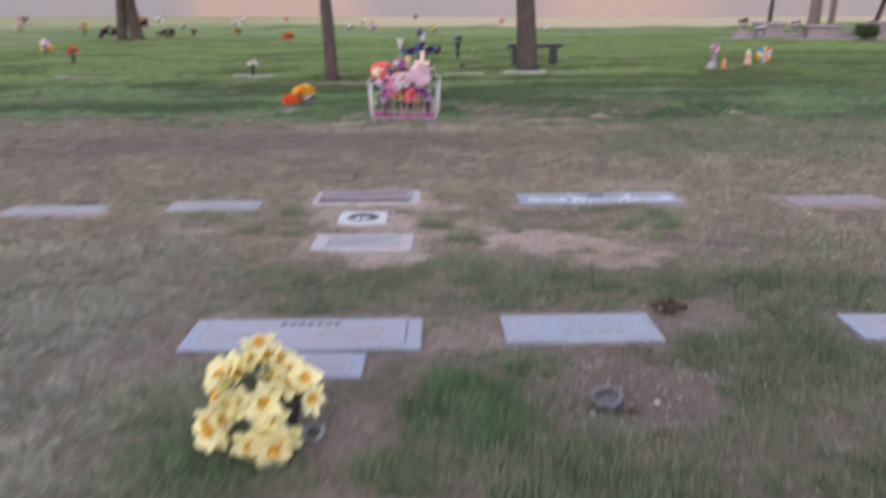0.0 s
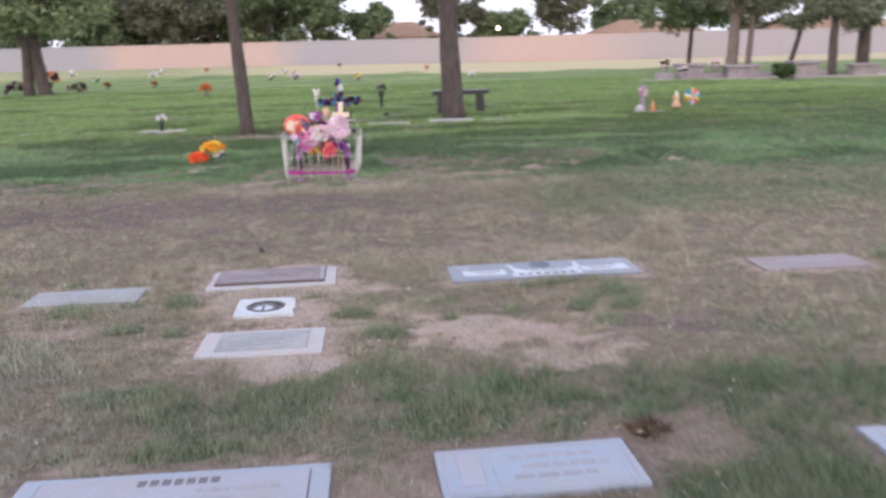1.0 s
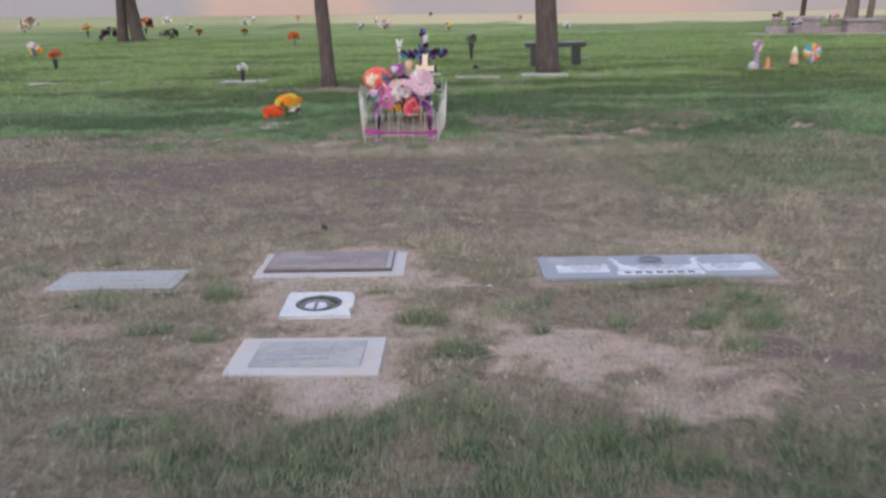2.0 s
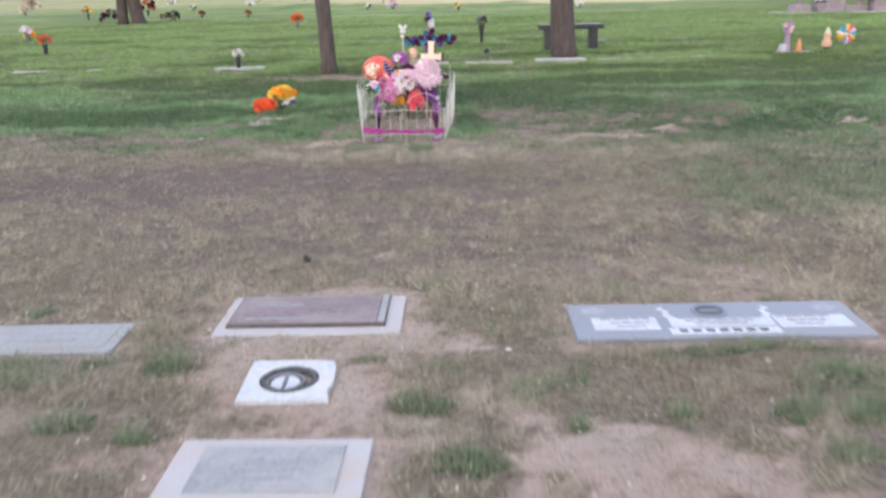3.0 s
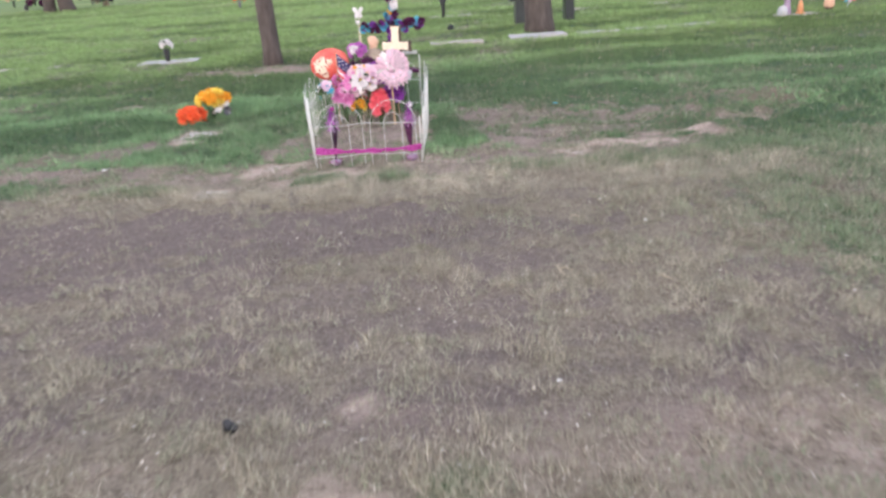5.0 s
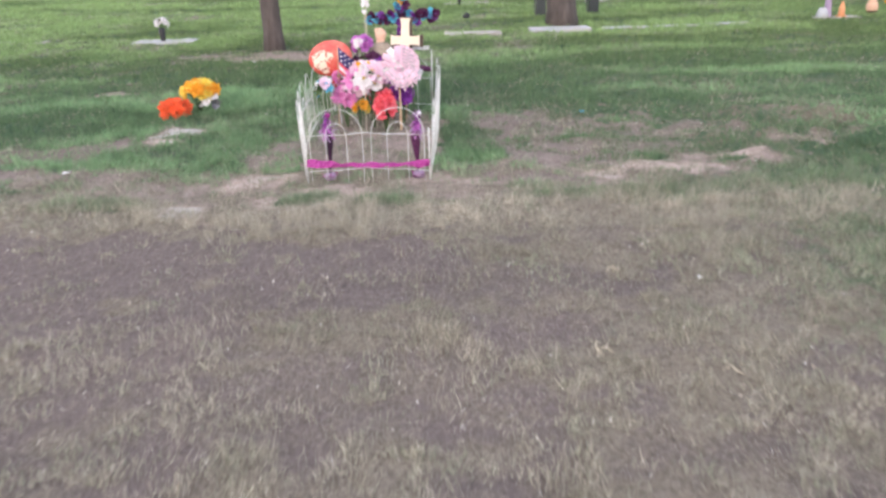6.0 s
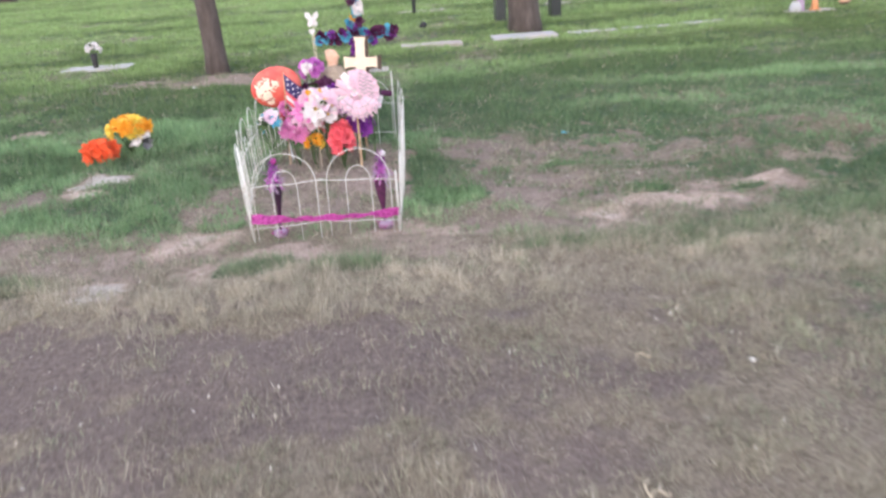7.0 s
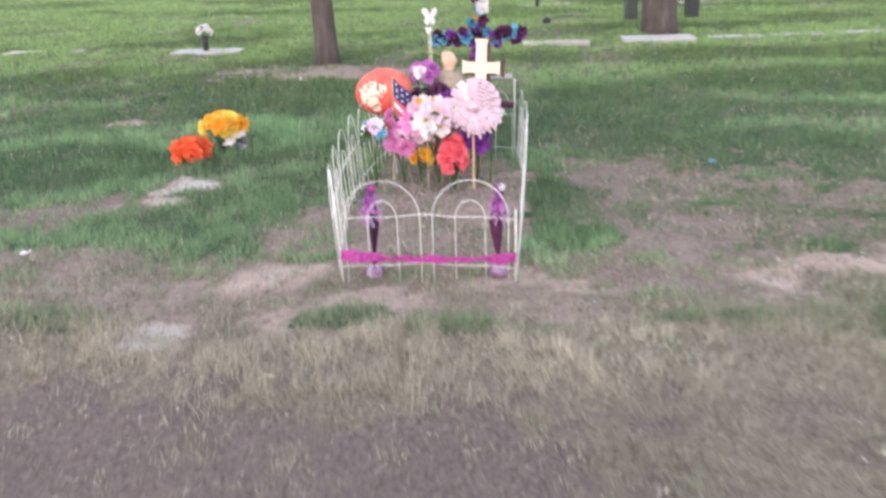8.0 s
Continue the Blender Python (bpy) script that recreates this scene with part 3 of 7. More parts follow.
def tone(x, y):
    """Deeper green where the lawn grows thick, with painted shade on lumps and at right."""
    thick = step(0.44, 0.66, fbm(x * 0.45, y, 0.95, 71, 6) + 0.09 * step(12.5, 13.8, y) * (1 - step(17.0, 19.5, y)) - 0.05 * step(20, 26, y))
    # dark green lumps, the shadows among them included in the colour
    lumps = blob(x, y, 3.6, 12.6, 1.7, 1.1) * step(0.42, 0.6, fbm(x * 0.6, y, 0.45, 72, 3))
    # shade over the lawn's right end, coloured in as darker green
    side_shade = 0.5 * step(4.0, 8.0, x) * step(11.8, 13.5, y) * (1 - step(22, 30, y)) * (0.5 + fbm(x * 0.4, y, 1.6, 73, 3))
    return np.maximum(np.maximum(thick * (0.85 - 0.35 * step(20, 40, y)), lumps), side_shade)


def height(x, y):
    near = 1 - step(25, 60, np.hypot(x, y))
    h = (fbm(x, y, 0.5, 41) - 0.5) * (0.05 + 0.05 * step(10.8, 12, y)) + (fbm(x, y, 0.14, 44, 2) - 0.5) * 0.02 + (fbm(x, y, 2.2, 42) - 0.5) * 0.04 - 0.012
    lumps = blob(x, y, 3.4, 12.3, 1.5, 1.0)
    h = h + lumps * (np.abs(fbm(x * 0.7, y, 0.5, 43) - 0.5) * 0.9 - 0.06)
    for x0, x1, y0, y1 in STONES.values():
        i = np.nonzero((x > x0 - 0.4) & (x < x1 + 0.4) & (y > y0 - 0.4) & (y < y1 + 0.4))
        px, py = x[i], y[i]
        away = np.hypot(np.maximum(np.maximum(x0 - px, px - x1), 0), np.maximum(np.maximum(y0 - py, py - y1), 0))
        k = 1 - step(0.02, 0.35, away)
        h[i] = h[i] * (1 - k) - 0.012 * k
    hole = np.hypot((x - 0.66) / 0.42, (y - 3.12) / 0.28)
    h = h - 0.05 * np.exp(-hole ** 2 * 1.5) + 0.05 * np.exp(-(((x - 1.08) / 0.12) ** 2 + ((y - 4.14) / 0.10) ** 2))
    return h * near + rise(x, y)


def grow(start, spacing, rate, end):
    out, p, s = [], start, spacing
    while p < end:
        s *= rate
        p += s
        out.append(p)
    return out


def sheet(name, xs, ys, material):
    gx, gy = np.meshgrid(xs, ys)
    x, y = gx.ravel(), gy.ravel()
    co = np.stack([x, y, height(x, y)], 1)
    nx, ny = len(xs), len(ys)
    i = (np.arange(ny - 1)[:, None] * nx + np.arange(nx - 1)[None, :]).ravel()
    quads = np.stack([i, i + 1, i + nx + 1, i + nx], 1)
    mesh = bpy.data.meshes.new(name)
    mesh.vertices.add(len(co))
    mesh.vertices.foreach_set("co", co.astype(np.float32).ravel())
    mesh.loops.add(quads.size)
    mesh.loops.foreach_set("vertex_index", quads.astype(np.int32).ravel())
    mesh.polygons.add(len(quads))
    mesh.polygons.foreach_set("loop_start", np.arange(0, quads.size, 4, dtype=np.int32))
    mesh.polygons.foreach_set("use_smooth", np.ones(len(quads), bool))
    mesh.update(calc_edges=True)
    soil, pale, green, straw, sunlit = cover(x, y)
    far = step(14, 26, np.hypot(x, y - 4))
    for key, v in (("soil", soil), ("pale", pale), ("green", green), ("sunlit", sunlit), ("far", far), ("tone", tone(x, y))):
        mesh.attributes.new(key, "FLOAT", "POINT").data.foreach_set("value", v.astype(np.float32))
    mesh.materials.append(material)
    return put(name, mesh)


side = grow(4.2, 0.06, 1.085, 2500)
ground_x = [-v for v in side[::-1]] + list(np.arange(-4.2, 4.2001, 0.06)) + side
ground_y = [-v for v in grow(-1.3, 0.06, 1.2, 600)[::-1]] + list(np.arange(1.3, 14.5, 0.06)) + grow(14.44, 0.06, 1.05, 2500)
tagged(sheet("ground", ground_x, ground_y, MAT["ground"]),
       "patchy turf with dry thatch and bare soil, green lawn beyond", "ground", kind="structure")


# ---- grass: blades in their thousands ----
def triangles(name, co, tint, material, per=3):
    """A mesh of loose faces with `per` corners each."""
    count = len(co) // per
    mesh = bpy.data.meshes.new(name)
    mesh.vertices.add(len(co))
    mesh.vertices.foreach_set("co", co.astype(np.float32).ravel())
    mesh.loops.add(len(co))
    mesh.loops.foreach_set("vertex_index", np.arange(len(co), dtype=np.int32))
    mesh.polygons.add(count)
    mesh.polygons.foreach_set("loop_start", np.arange(0, len(co), per, dtype=np.int32))
    mesh.update(calc_edges=True)
    rgba = np.ones((len(co), 4), np.float32)
    rgba[:, :3] = np.repeat(tint, per, 0)
    mesh.attributes.new("tint", "FLOAT_COLOR", "POINT").data.foreach_set("color", rgba.ravel())
    mesh.materials.append(material)
    return mesh


def scatter(density, cell=0.25):
    """Random places, thickest where the path passes nearest."""
    cx, cy = np.meshgrid(np.arange(-16, 16, cell), np.arange(1.4, 42, cell))
    cx, cy = cx.ravel(), cy.ravel()
    d = np.maximum(np.maximum(2.4, np.abs(cx) / 0.55), cy - 7.7)
    keep = np.abs(cx) < 1.6 + 0.56 * cy
    n = rng.poisson(np.where(keep, density * cell * cell * np.minimum(1, (2.9 / d) ** 1.55), 0))
    x = np.repeat(cx, n) + rng.random(n.sum()) * cell
    y = np.repeat(cy, n) + rng.random(n.sum()) * cell
    return x, y, np.repeat(d, n)


def blades(x, y, d, long, wide, lean, tint):
    n = len(x)
    a, b = rng.random(n) * 2 * math.pi, rng.random(n) * 2 * math.pi
    w = wide * (d / 2.4) ** 0.85
    ux, uy = np.cos(a) * w / 2, np.sin(a) * w / 2
    z = height(x, y) - 0.004
    tipx, tipy = x + np.cos(b) * long * lean, y + np.sin(b) * long * lean
    tipz = z + 0.004 + long * np.sqrt(np.clip(1 - lean * lean, 0.02, 1))
    co = np.empty((n, 3, 3))
    co[:, 0] = np.stack([x - ux, y - uy, z], 1)
    co[:, 1] = np.stack([x + ux, y + uy, z], 1)
    co[:, 2] = np.stack([tipx, tipy, tipz], 1)
    return co.reshape(-1, 3), tint


def off_stones(x, y, margin=0.0):
    ok = np.ones(len(x), bool)
    for x0, x1, y0, y1 in STONES.values():
        ok &= ~((x > x0 - margin) & (x < x1 + margin) & (y > y0 - margin) & (y < y1 + margin))
    return ok


def grass():
    x, y, d = scatter(15000)
    soil, pale, green, straw, sunlit = cover(x, y)
    clump = fbm(x, y, 0.13, 52, 3)
    keep = (rng.random(len(x)) < np.clip(green * 1.1 - 0.12 + 1.6 * (clump - 0.5) * (1.1 - green), 0, 1)) & off_stones(x, y, rng.uniform(-0.022, 0.012, len(x)))
    x, y, d, green, clump = x[keep], y[keep], d[keep], green[keep], clump[keep]
    n = len(x)
    lawn = step(10.8, 11.6, y)
    patch = fbm(x, y, 0.6, 51)
    long = (0.026 + 0.042 * rng.random(n)) * (0.45 + 0.85 * green) * (0.35 + 1.3 * clump) * (0.7 + 0.6 * patch)
    lean = np.clip(0.5 + 0.3 * rng.standard_normal(n), 0.05, 0.95)
    k, v = rng.random(n)[:, None], (0.74 + 0.52 * rng.random(n))[:, None]
    fresh = np.array([0.135, 0.215, 0.088]) * (1 - k) + np.array([0.25, 0.333, 0.142]) * k
    plain = np.array([0.125, 0.17, 0.11]) * (1 - k) + np.array([0.21, 0.25, 0.16]) * k
    mean = np.array([0.19, 0.272, 0.114])
    fresh = fresh * (1 - 0.45 * lawn[:, None]) + mean * 0.45 * lawn[:, None]
    cool = (1 - step(13.5, 19.0, y))[:, None]
    fresh = fresh * (1 + cool * np.array([-0.12, -0.03, 0.22]))
    fresh = fresh * (0.25 + 0.75 * lawn[:, None]) * 1.08 + plain * 0.64 * (1 - lawn[:, None])
    deep = (blob(x, y, 0.16, 3.05, 0.50, 0.62) + 0.8 * blob(x, y, -0.72, 2.60, 0.45, 0.2))[:, None]
    fresh = fresh * (1 + deep * np.array([-0.33, -0.12, -0.31]))
    weary = np.array([0.20, 0.203, 0.15]) * (1 - k) + np.array([0.34, 0.318, 0.25]) * k
    weary = weary * (1 + west(x, y)[:, None] * np.array([-0.02, 0.02, 0.13]))
    g = np.clip(0.15 + 0.75 * green + 0.36 * lawn + 0.5 * deep[:, 0] + 1.3 * (patch - 0.5) + 0.3 * rng.standard_normal(n) - 0.7 * west(x, y) - 0.35 * step(6.9, 7.6, y) * (1 - step(10.3, 10.8, y)) * (1 - step(0.8, 2.2, x)), 0, 1)[:, None]
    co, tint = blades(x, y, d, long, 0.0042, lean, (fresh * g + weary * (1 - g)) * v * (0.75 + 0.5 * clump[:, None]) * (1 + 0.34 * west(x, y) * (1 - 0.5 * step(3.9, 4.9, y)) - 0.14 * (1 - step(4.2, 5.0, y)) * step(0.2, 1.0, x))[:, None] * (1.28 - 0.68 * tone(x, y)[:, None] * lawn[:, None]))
    ob = put("lawn_grass", triangles("lawn_grass", co, tint, MAT["blade"]))
    tagged(ob, "green grass, worn thin among the stones, lush on the lawn", "grass", kind="stuff")

    x, y, d = scatter(19000)
    soil, pale, green, straw, sunlit = cover(x, y)
    clump = 0.55 * fbm(x, y, 0.10, 62, 3) + 0.45 * fbm(x, y, 0.30, 63, 3)
    tuft = step(0.44, 0.66, clump)
    p = (1 - (0.80 + 0.14 * (1 - step(3.8, 4.6, y))) * np.clip(soil, 0, 1)) * (1 - step(10.6, 11.8, y) * 0.8) * np.clip(0.32 + 0.68 * tuft + 0.8 * (fbm(x, y, 0.4, 61) - 0.5), 0, 1)
    p = p * (1 - 0.75 * blob(x, y, -1.35, 9.75, 1.4, 0.55))
    p = p + straw * 0.5 * (0.35 + tuft) + 0.55 * soil * step(10.9, 11.5, y) * np.clip(0.5 + 2.5 * (clump - 0.5), 0, 1)
    keep = (rng.random(len(x)) < p) & off_stones(x, y, rng.uniform(-0.02, 0.014, len(x))) & (y < 20)
    x, y, d, straw, soil, tuft = x[keep], y[keep], d[keep], straw[keep], soil[keep], tuft[keep]
    n = len(x)
    long = (0.018 + 0.045 * rng.random(n) ** 2) * (0.75 + 0.55 * tuft + 0.5 * straw)
    lean = np.clip(0.92 + 0.2 * rng.standard_normal(n) - 0.30 * tuft - 0.2 * straw, 0.1, 0.99)   # tufts stand, loose straw lies
    k, v = rng.random(n)[:, None] ** 1.6, (0.6 + 0.7 * rng.random(n))[:, None]
    tan = np.array([0.25, 0.218, 0.176]) * (1 - k) + np.array([0.545, 0.495, 0.41]) * k
    olive = (rng.random(n) < 0.32 + 0.5 * (fbm(x, y, 0.5, 65) - 0.5))[:, None]
    tan = np.where(olive, tan * np.array([0.90, 0.98, 0.89]), tan)
    tan = tan * (1 - 0.5 * straw[:, None]) + np.array([0.60, 0.55, 0.455]) * 0.5 * straw[:, None]
    tan = tan * (0.62 + 0.55 * fbm(x, y, 0.45, 64) + 0.16 * tuft)[:, None] * (1 - (1 - step(4.2, 5.2, y))[:, None] * np.array([0.20, 0.14, 0.12])) * (1 + 0.17 * step(4.6, 5.4, y) * (1 - step(8.0, 9.2, y)))[:, None]
    tan = tan * (1 + (west(x, y) * (1 - 0.8 * step(3.9, 4.9, y)))[:, None] * np.array([0.16, 0.20, 0.27]))
    tan = tan * (1 - 0.10 * step(8.8, 9.4, y) * (1 - step(10.1, 10.5, y)))[:, None]
    co, tint = blades(x, y, d, long, 0.0029, lean, tan * v)
    ob = put("dry_grass", triangles("dry_grass", co, tint, MAT["blade"]))
    tagged(ob, "dry straw-coloured grass lying over worn soil", "dry grass", kind="stuff")


grass()


def litter():
    """Pale flakes, dry leaves and broken stalks lying over the worn ground."""
    n = 2600
    x, y = rng.uniform(-3.4, 3.4, n), 2.0 + 12.0 * rng.random(n) ** 0.85
    x, y = np.concatenate([x, rng.uniform(-1.6, 2.4, 900)]), np.concatenate([y, rng.uniform(4.8, 7.6, 900)])
    x, y = np.concatenate([x, rng.uniform(0.2, 2.2, 420)]), np.concatenate([y, rng.uniform(10.9, 13.3, 420)])
    x, y = np.concatenate([x, 0.75 + 0.34 * rng.standard_normal(260)]), np.concatenate([y, 3.3 + 0.32 * rng.standard_normal(260)])
    n = len(x)
    keep = off_stones(x, y, 0.01) & (rng.random(n) < np.where(y > 11, 0.5, 1.0))
    x, y = x[keep], y[keep]
    n = len(x)
    a = rng.random(n) * 2 * math.pi
    stalk = rng.random(n) < 0.4
    long = np.where(stalk, rng.uniform(0.03, 0.085, n), rng.uniform(0.008, 0.02, n))
    wide = np.where(stalk, 0.003, rng.uniform(0.006, 0.013, n))
    z = height(x, y) + rng.uniform(0.008, 0.024, n)
    dx, dy = np.cos(a) * long / 2, np.sin(a) * long / 2
    ex, ey = -np.sin(a) * wide / 2, np.cos(a) * wide / 2
    tip = rng.uniform(-0.004, 0.02, n)
    co = np.stack([np.stack([x - dx, y - dy, z], 1), np.stack([x + ex, y + ey, z + 0.003], 1), np.stack([x + dx, y + dy, z + tip], 1), np.stack([x - ex, y - ey, z + 0.003], 1)], 1)
    k = rng.random(n)[:, None]
    tint = np.array([0.42, 0.34, 0.26]) * (1 - k) + np.array([0.74, 0.70, 0.64]) * k
    tagged(put("litter", triangles("litter", co.reshape(-1, 3), tint, MAT["blade"], 4)), "pale flakes, dry leaves and broken stalks on the ground", "litter", kind="stuff")


litter()

# ---- the boundary wall, in panels between piers ----
WALL_A, WALL_B, WALL_TOP = Vector((-110, 96.6, 0)), Vector((100, 75.6, 0)), 2.60


def boundary_wall():
    along = (WALL_B - WALL_A)
    length, way = along.length, along.normalized()
    turn = Matrix.Translation(WALL_A) @ Matrix.Rotation(math.atan2(way.y, way.x), 4, "Z")
    wall = thing("boundary_wall", turn, "long block wall in faded mauve paint, sunlit stretches coloured salmon, behind the lawn", "wall", kind="structure")
    n = 35
    w = length / n
    for k in range(n):
        mid = WALL_A + way * (k + 0.5) * w
        top = WALL_TOP + max(0.0, min(1.0, (20 - mid.x) / 60)) * 0.16 + random.uniform(-0.02, 0.02)
        bm = bmesh.new()
        box(bm, k * w + 0.15, (k + 1) * w - 0.15, -0.1, 0.1, -0.3, top - 0.09, 0.01, 1)
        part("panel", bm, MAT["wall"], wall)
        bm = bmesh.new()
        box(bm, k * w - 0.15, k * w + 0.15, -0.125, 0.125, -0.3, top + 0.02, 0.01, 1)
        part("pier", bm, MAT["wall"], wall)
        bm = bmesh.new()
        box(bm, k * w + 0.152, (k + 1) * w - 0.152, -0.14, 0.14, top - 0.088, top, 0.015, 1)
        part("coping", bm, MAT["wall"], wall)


boundary_wall()


# ---- trees ----
def leaf_cloud(name, clumps, count, size, dark, light, seed, droop=0.0):
    """Many small leaves gathered in clumps: (centre, radius)."""
    r = np.random.default_rng(seed)
    sizes = np.array([c[1] ** 2 for c in clumps])
    pick = r.choice(len(clumps), count, p=sizes / sizes.sum())
    centre = np.array([c[0] for c in clumps])[pick]
    radius = np.array([c[1] for c in clumps])[pick]
    way = r.standard_normal((count, 3))
    way /= np.linalg.norm(way, axis=1)[:, None]
    stray = np.where(r.random(count) < 0.3, r.uniform(1.0, 1.6, count), 1.0)
    p = centre + way * (radius * stray * r.random(count) ** 0.45)[:, None] * np.array([1, 1, 0.75])
    p[:, 2] -= droop * r.random(count) ** 2
    a = r.standard_normal((count, 3))
    a /= np.linalg.norm(a, axis=1)[:, None]
    b = np.cross(a, r.standard_normal((count, 3)))
    b /= np.linalg.norm(b, axis=1)[:, None]
    s = (size * (0.6 + 0.8 * r.random(count)))[:, None]
    co = np.stack([p - a * s, p - b * s * 0.45, p + a * s, p + b * s * 0.45], 1).reshape(-1, 3)
    k, v = r.random(count)[:, None], (0.7 + 0.6 * r.random(count))[:, None]
    tint = (np.array(dark) * (1 - k) + np.array(light) * k) * v
    return triangles(name, co, tint, MAT["leaf"], 4)


def tree(x, y, trunks, fork, crown_base, crown_top, crown_r, label, leaves=3500, size=0.12, dark=(0.105, 0.148, 0.082), light=(0.225, 0.28, 0.145), seed=1, thin=1.0, bare=0.0, skirt=0, bark="bark"):
    """trunks: (dx at the foot, radius at the foot, dx at the fork, dy at the fork)."""
    r = random.Random(seed)
    t = thing("tree", pose(x, y, float(rise(np.array([x]), np.array([y]))[0])), label, "tree", "cemetery trees")
    clumps = []
    for dx, rad, fx, fy in trunks:
        bm = bmesh.new()
        pts, radii = [], []
        for k in range(11):
            u = k / 10
            bend = math.sin(u * 3.1 + seed) * 0.05 * (fork / 3)
            pts.append((dx + (fx - dx) * u + bend * u, fy * u, -0.12 + (fork + 0.12) * u))
            radii.append(rad * (1.0 - 0.24 * u + 0.22 * math.exp(-u * 18)))
        tube(bm, pts, radii, 14)
        rough_up(bm, rad * 0.12, rad * 0.9, seed)
        part("trunk", bm, MAT[bark], t, smooth=True)
        top = Vector(pts[-1])
        for k in range(5):
            a = 2 * math.pi * (k + r.random() * 0.6) / 5
            tip = Vector((top.x + math.cos(a) * crown_r * (0.45 + 0.4 * r.random()), top.y + math.sin(a) * crown_r * (0.45 + 0.4 * r.random()),
                          crown_base + (crown_top - crown_base) * (0.35 + 0.6 * r.random())))
            mid = top.lerp(tip, 0.5) + Vector((r.uniform(-0.2, 0.2), r.uniform(-0.2, 0.2), 0.25))
            bm = bmesh.new()
            tube(bm, [top - Vector((0, 0, rad)), top.lerp(mid, 0.5), mid, mid.lerp(tip, 0.55), tip],
                 [rad * 0.55, rad * 0.45, rad * 0.33, rad * 0.2, rad * 0.05], 7)
            part("limb", bm, MAT[bark], t, smooth=True)
            for q in (mid.lerp(tip, 0.3), mid.lerp(tip, 0.7), tip):
                clumps.append((tuple(q + Vector((r.uniform(-1, 1), r.uniform(-1, 1), r.uniform(-0.4, 0.5))) * crown_r * 0.2), crown_r * r.uniform(0.2, 0.38) * thin))
    for k in range(18):
        a, q = r.random() * 2 * math.pi, r.random() ** 0.5 * crown_r * 1.05
        z = crown_base + (crown_top - crown_base) * r.random()
        clumps.append(((math.cos(a) * q, math.sin(a) * q, z), crown_r * r.uniform(0.10, 0.32) * thin))
    for k in range(skirt):
        a, q = 2 * math.pi * (k + r.random()) / skirt, crown_r * r.uniform(0.35, 1.0)
        clumps.append(((math.cos(a) * q, math.sin(a) * q, crown_base + r.uniform(0.1, 1.1)), crown_r * r.uniform(0.15, 0.26)))
    put("crown", leaf_cloud("crown", clumps, leaves, size, dark, light, seed, bare), t)
    return t


GREY_GREEN = dict(dark=(0.13, 0.15, 0.10), light=(0.28, 0.30, 0.20))
DEEP = dict(dark=(0.105, 0.142, 0.08), light=(0.22, 0.265, 0.14))
tree(-2.19, 17.9, [(0, 0.135, -0.12, 0.1)], 3.6, 3.6, 7.2, 2.6, "slim brown shade tree in a ring of bare soil", 6000, 0.10, seed=3, **GREY_GREEN)
tree(2.05, 19.95, [(0, 0.235, -0.10, 0.1)], 3.7, 3.8, 8.0, 3.2, "stout straight trunk of a shade tree behind a concrete slab", 7000, 0.11, seed=4, **GREY_GREEN)
tree(-14.2, 40.6, [(-0.35, 0.24, -0.25, 0.0), (0.35, 0.30, -0.15, 0.3)], 2.9, 2.9, 6.6, 4.0, "twin-trunked shade tree with a low dense crown", 12500, 0.13, seed=5, skirt=26, dark=(0.14, 0.18, 0.095), light=(0.30, 0.345, 0.18))
tree(17.3, 46.0, [(0, 0.13, 0.1, 0)], 2.7, 2.5, 5.6, 3.0, "slim lawn tree with a spreading green crown", 9000, 0.13, seed=6, skirt=18)
tree(17.7, 41.0, [(-0.25, 0.30, -0.1, 0), (0.55, 0.15, 0.75, 0)], 2.8, 2.9, 6.0, 2.6, "pale twin-trunked tree behind the stone family plot", 7000, 0.12, seed=7, skirt=16, bark="bark_pale", **GREY_GREEN)
tree(20.0, 40.0, [(-0.3, 0.12, 0.7, 0)], 3.2, 3.2, 6.2, 2.2, "slender leaning tree with thin foliage", 3600, 0.12, seed=8, skirt=10, **GREY_GREEN)
tree(19.8, 36.2, [(0, 0.20, 0.05, 0)], 2.4, 2.0, 6.0, 1.9, "dark-stemmed tree with drooping grey-green foliage", 6500, 0.11, seed=9, skirt=14, **GREY_GREEN)
tree(22.2, 38.0, [(0, 0.30, 0.1, 0)], 3.0, 3.0, 7.0, 2.6, "broad grey-barked tree beside the stone plot", 6000, 0.12, seed=10, skirt=16, **GREY_GREEN)
# beyond the wall: x, y, height, radius, bareness, seed
BEYOND = [
    (-84, 116, 9, 5.0, 0), (-42, 107, 9.5, 5.0, 1), (-37, 104, 10, 5.0, 0), (-33.5, 109, 9, 4.6, 1), (-26.5, 108, 9, 4.6, 2), (-20, 108, 9.5, 4.8, 2), (-13.5, 106, 10, 4.6, 2), (-30, 106, 9, 4.5, 2), (-23, 103, 9.5, 4.0, 1), (-17, 102, 10, 4.2, 1),
    (-10.5, 99, 11, 4.4, 2), (-5.5, 100, 10.5, 4.2, 2), (0.8, 103, 6.8, 2.6, 0), (10.2, 104, 11, 3.4, 1), (16.5, 106, 5.6, 3.6, 0), (23.5, 104, 11, 3.8, 1),
    (33, 112, 8, 3.6, 0), (47, 104, 9, 4.0, 1), (58, 106, 8, 4.5, 0),
]
